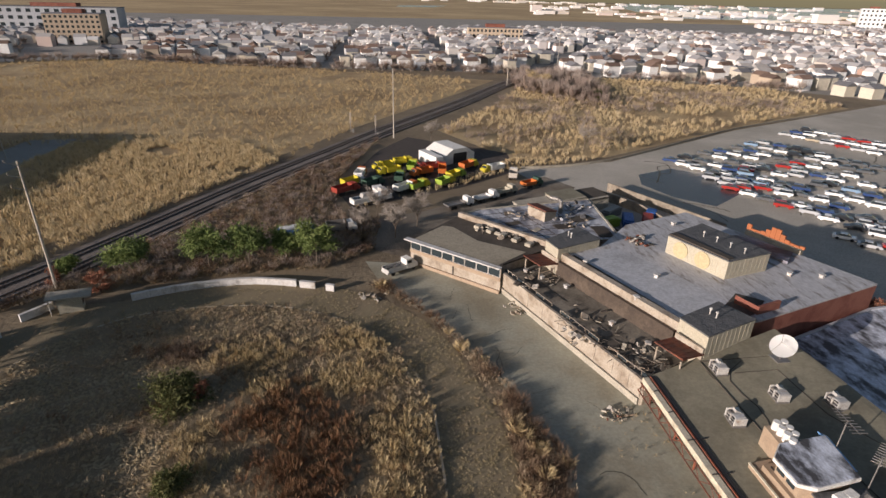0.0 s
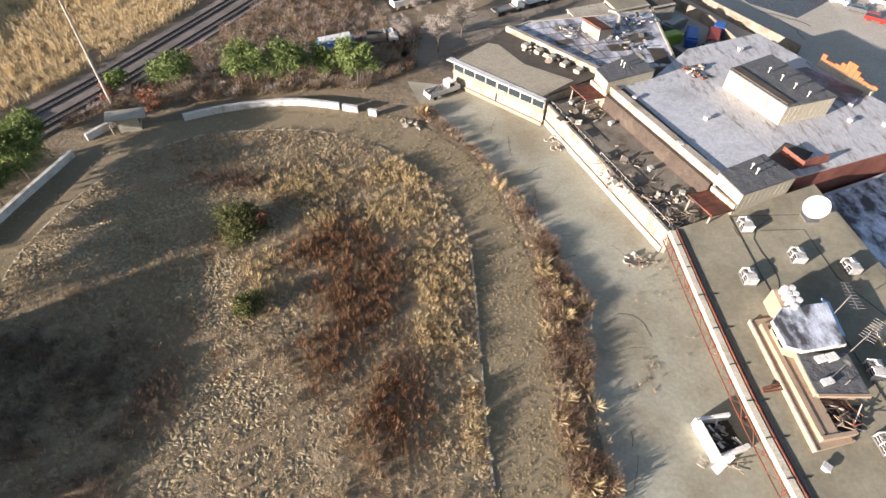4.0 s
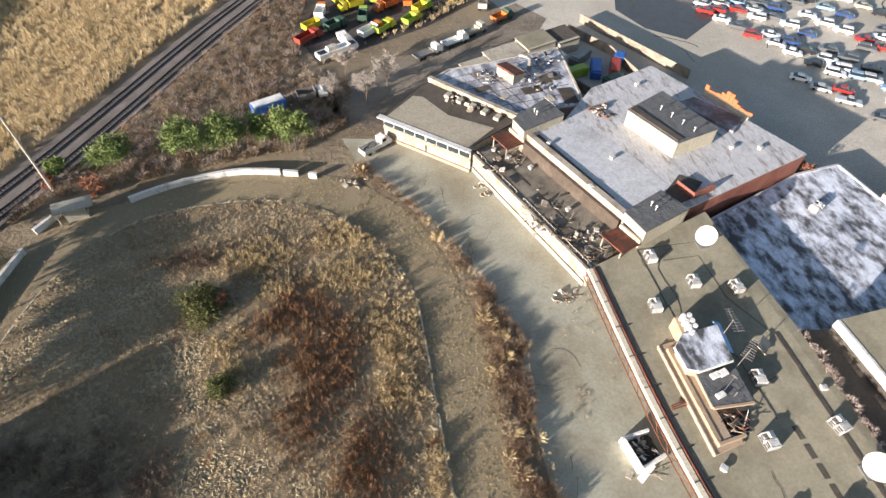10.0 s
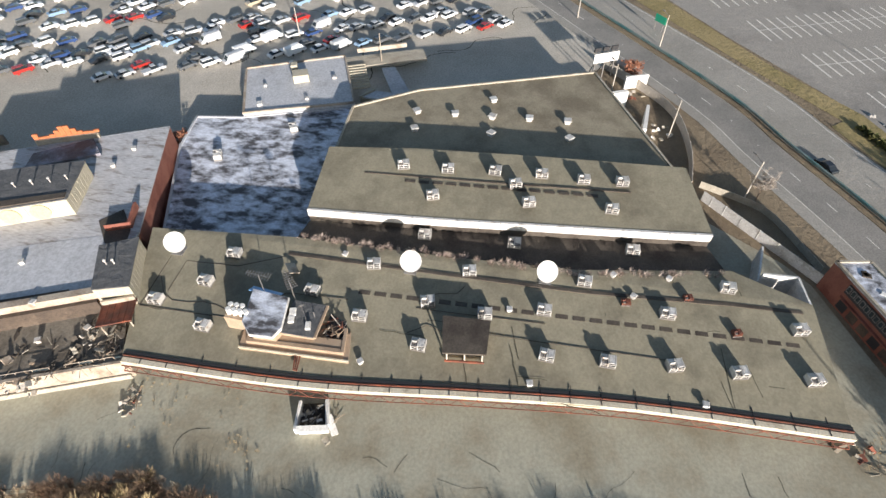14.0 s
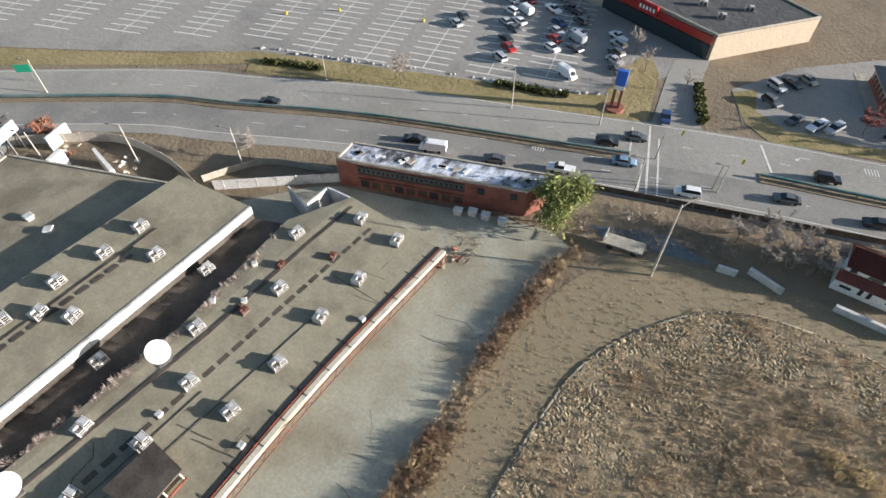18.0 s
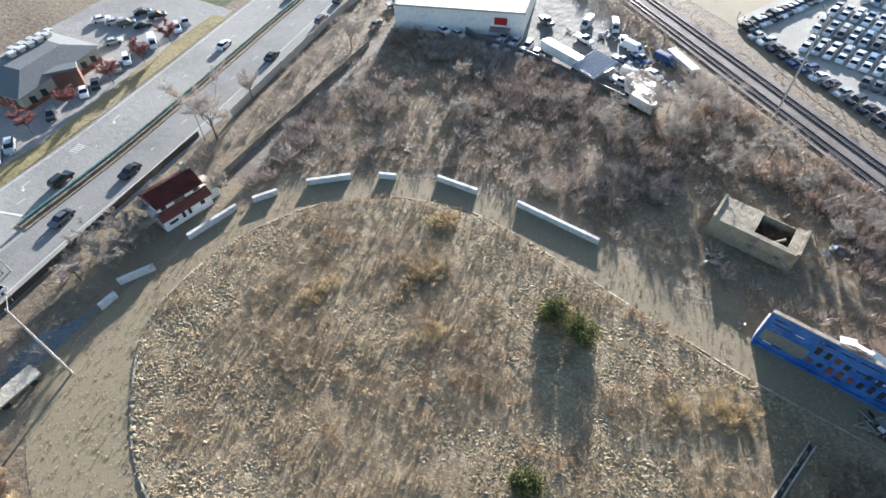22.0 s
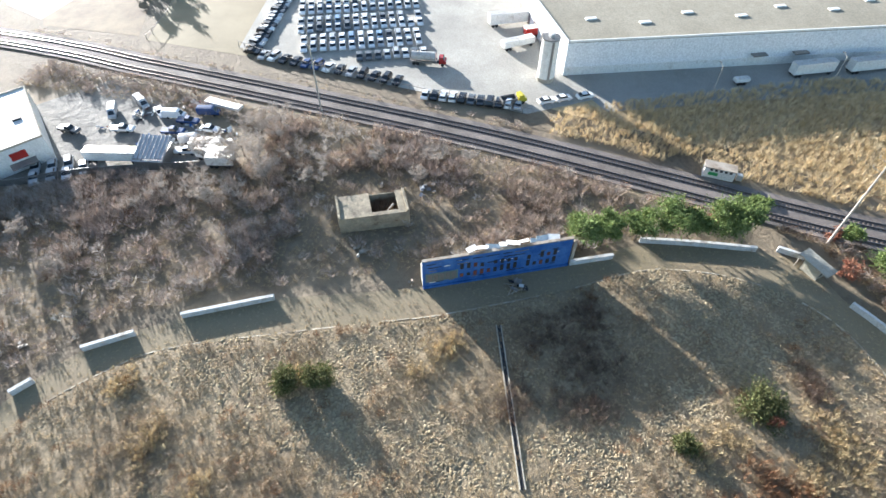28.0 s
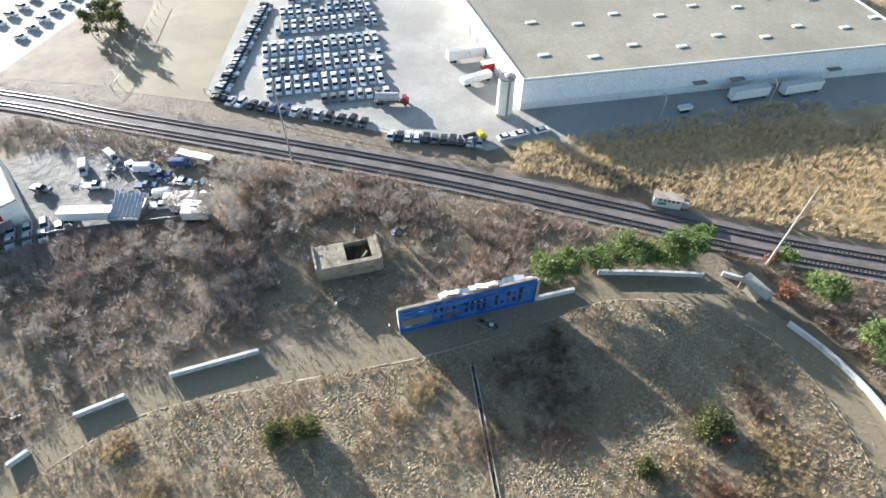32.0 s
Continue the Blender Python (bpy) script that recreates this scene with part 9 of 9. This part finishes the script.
for x, y, row in spots:
    if (x, y, row) in kept:
        continue
    w, l, h, a = town_rng.uniform(6, 9), town_rng.uniform(7, 11), town_rng.uniform(4.5, 8), radians(town_rng.choice((8, 98, 15, 105)))
    c, s = math.cos(a), math.sin(a)

    def at(u, v, z):
        return (x + c * u - s * v, y + s * u + c * v, z)

    k = len(verts)
    verts += [at(-w / 2, -l / 2, 0), at(w / 2, -l / 2, 0), at(w / 2, l / 2, 0), at(-w / 2, l / 2, 0), at(-w / 2, -l / 2, h), at(w / 2, -l / 2, h), at(w / 2, l / 2, h), at(-w / 2, l / 2, h)]
    faces += [(k, k + 1, k + 5, k + 4), (k + 1, k + 2, k + 6, k + 5), (k + 2, k + 3, k + 7, k + 6), (k + 3, k, k + 4, k + 7)]
    k = len(rv_)
    rv_ += [at(-w / 2, -l / 2, h), at(w / 2, -l / 2, h), at(w / 2, l / 2, h), at(-w / 2, l / 2, h), at(0, -l / 2, h + 2.5), at(0, l / 2, h + 2.5)]
    rf_ += [(k, k + 1, k + 4), (k + 2, k + 3, k + 5), (k + 1, k + 2, k + 5, k + 4), (k + 3, k, k + 4, k + 5)]
for name, v, f, m, lab in (("far_house_walls", verts, faces, islands("far_walls", [(0.82, 0.81, 0.79), (0.7, 0.66, 0.58), (0.8, 0.8, 0.8), (0.5, 0.44, 0.37), (0.84, 0.83, 0.82), (0.4, 0.25, 0.19)], 0.8, 0.0), "walls of the dense far town"), ("far_house_roofs", rv_, rf_, islands("far_roofs", [(0.2, 0.2, 0.22), (0.45, 0.44, 0.43), (0.2, 0.15, 0.13), (0.6, 0.6, 0.6), (0.3, 0.29, 0.29)], 0.8, 0.0), "gabled roofs of the dense far town")):
    me = bpy.data.meshes.new(name)
    me.from_pydata(v, [], f)
    me.materials.append(m)
    tagged(new(name, me), lab, "town", kind="stuff")
sheet("town_ground", [(-520, 400), (-250, 400), (-190, 424), (-53, 388), (68, 374), (156, 349), (221, 318), (270, 273), (430, 232), (1100, 700), (900, 1180), (-650, 1180)], 0.06, M_MALL, "streets and yards of the town", "ground")
tp = np.array([(s[0] + 6, s[1] + 7) for s in spots if town_rng.random() < 0.34])
scatter("town_trees", [shrub(10, 6, 7, 4.2, 7, 0.3), shrub(10, 6, 8, 3.8, 8, 0.3)], tp, MAUVE, "leafless trees between the town houses", "trees", 0.6, 1.2)
wood = np.array([(gen.uniform(-350, 240), 0.0) for i in range(420)])
wood[:, 1] = [edge_y(p[0]) - 2 - abs(gen.normal(0, 5)) for p in wood]
scatter("edge_wood", [shrub(14, 8, 6, 3.6, 9, 0.12)], wood, TWIG, "leafless wood along the edge of the marsh", "trees", 0.6, 1.2)
cl = np.array([(p[0], p[1]) for p in spread([(78, 345), (70, 300), (88, 262), (108, 258), (128, 345)], 300)])
scatter("rail_wood", [shrub(16, 9, 9, 4.2, 11, 0.12), shrub(16, 9, 8, 4.0, 12, 0.12)], cl, TWIG, "leafless wood beside the rail line", "trees", 0.4, 1.1)
tree(84, 300, 9, 11, 2600, GOLD, "willow_tree", "yellowing willow beside the rail line", 61, 0.2, 0.5)
tree(106, 268, 6, 6, 1600, HOLLY, "evergreen_tree", "dark evergreen at the edge of the wood", 62, 0.15, 0.4)


def block(x, y, w, l, h, turn, wall, label, floors, bays):
    b = thing("apartment_block", label, "apartment block", (x, y, 0), turn)
    part("wall", box((0, 0, h / 2), (w, l, h)), wall, b)
    part("roof", box((0, 0, h + 0.3), (w + 0.6, l + 0.6, 0.6)), ROOFS[0], b)
    part("plant_room", box((0, 0, h + 2.2), (w * 0.35, l * 0.5, 3.4)), M_BRICK, b)
    for i in range(floors):
        for j in range(bays):
            part("window", box((-w / 2 + w * (j + 0.5) / bays, -l / 2 - 0.06, h * (i + 0.5) / floors), (w / bays * 0.5, 0.15, h / floors * 0.5)), M_GLASS, b)
    return b


block(-268, 545, 44, 20, 24, 8, WALLS[3], "tan seven-storey apartment block", 6, 11)
block(-330, 640, 120, 24, 26, 4, WALLS[2], "long grey apartment block", 4, 14)
block(118, 618, 58, 18, 15, -4, WALLS[3], "long tan three-storey school building", 3, 14)
for x, y in ((930, 1050), (985, 1010), (1010, 900), (1060, 930), (1120, 960)):
    block(x, y, 42, 20, 38, -32, WALLS[0], "tall white apartment tower near the bay", 5, 6)
sheet("far_marsh", [(-4000, 1180), (900, 1180), (2600, 2200), (3600, 4300), (-4000, 4300)], 0.08, mat("far_reed_field", (0.56, 0.42, 0.24), (0.46, 0.34, 0.18), (0.36, 0.26, 0.14), fine=0.02, wide=0.004, bump=0), "far flat salt marsh", "marsh")
sheet("bay_water", [(700, 1500), (1050, 1420), (1500, 1900), (1350, 2050)], 0.1, M_WATER, "blue water of a far bay", "water")
sheet("bay_water", [(1300, 1150), (2400, 1700), (2800, 2600), (1700, 1900)], 0.1, M_WATER, "blue water of a far bay", "water")
sheet("sea", [(900, 2050), (1500, 1700), (2600, 2000), (3500, 2700), (3500, 4300), (1700, 4300), (1200, 3000)], 0.12, M_WATER, "blue sea beyond the town", "water")
sheet("creek_water", [(40, 2050), (170, 2080), (260, 2400), (60, 2300)], 0.1, M_WATER, "blue creek in the salt marsh", "water")
fv, ff = [], []
for i in range(420):
    a = town_rng.uniform(-0.95, 0.95)
    d = town_rng.uniform(3500, 4400)
    if town_rng.random() < 0.4:
        a, d = town_rng.uniform(0.25, 0.95), town_rng.uniform(1500, 2900)
    x, y = d * math.sin(a), d * math.cos(a)
    w, h = town_rng.uniform(10, 30), town_rng.uniform(4, 9) * (2.2 if town_rng.random() < 0.05 else 1)
    k = len(fv)
    fv += [(x - w, y, 0), (x + w, y, 0), (x + w, y + 20, 0), (x - w, y + 20, 0), (x - w, y, h), (x + w, y, h), (x + w, y + 20, h), (x - w, y + 20, h)]
    ff += [(k, k + 1, k + 5, k + 4), (k + 1, k + 2, k + 6, k + 5), (k + 3, k, k + 4, k + 7), (k + 4, k + 5, k + 6, k + 7)]
me = bpy.data.meshes.new("skyline")
me.from_pydata(fv, [], ff)
me.materials.append(bpy.data.materials["far_walls"])
tagged(new("skyline", me), "low far skyline of pale buildings", "skyline", kind="stuff")
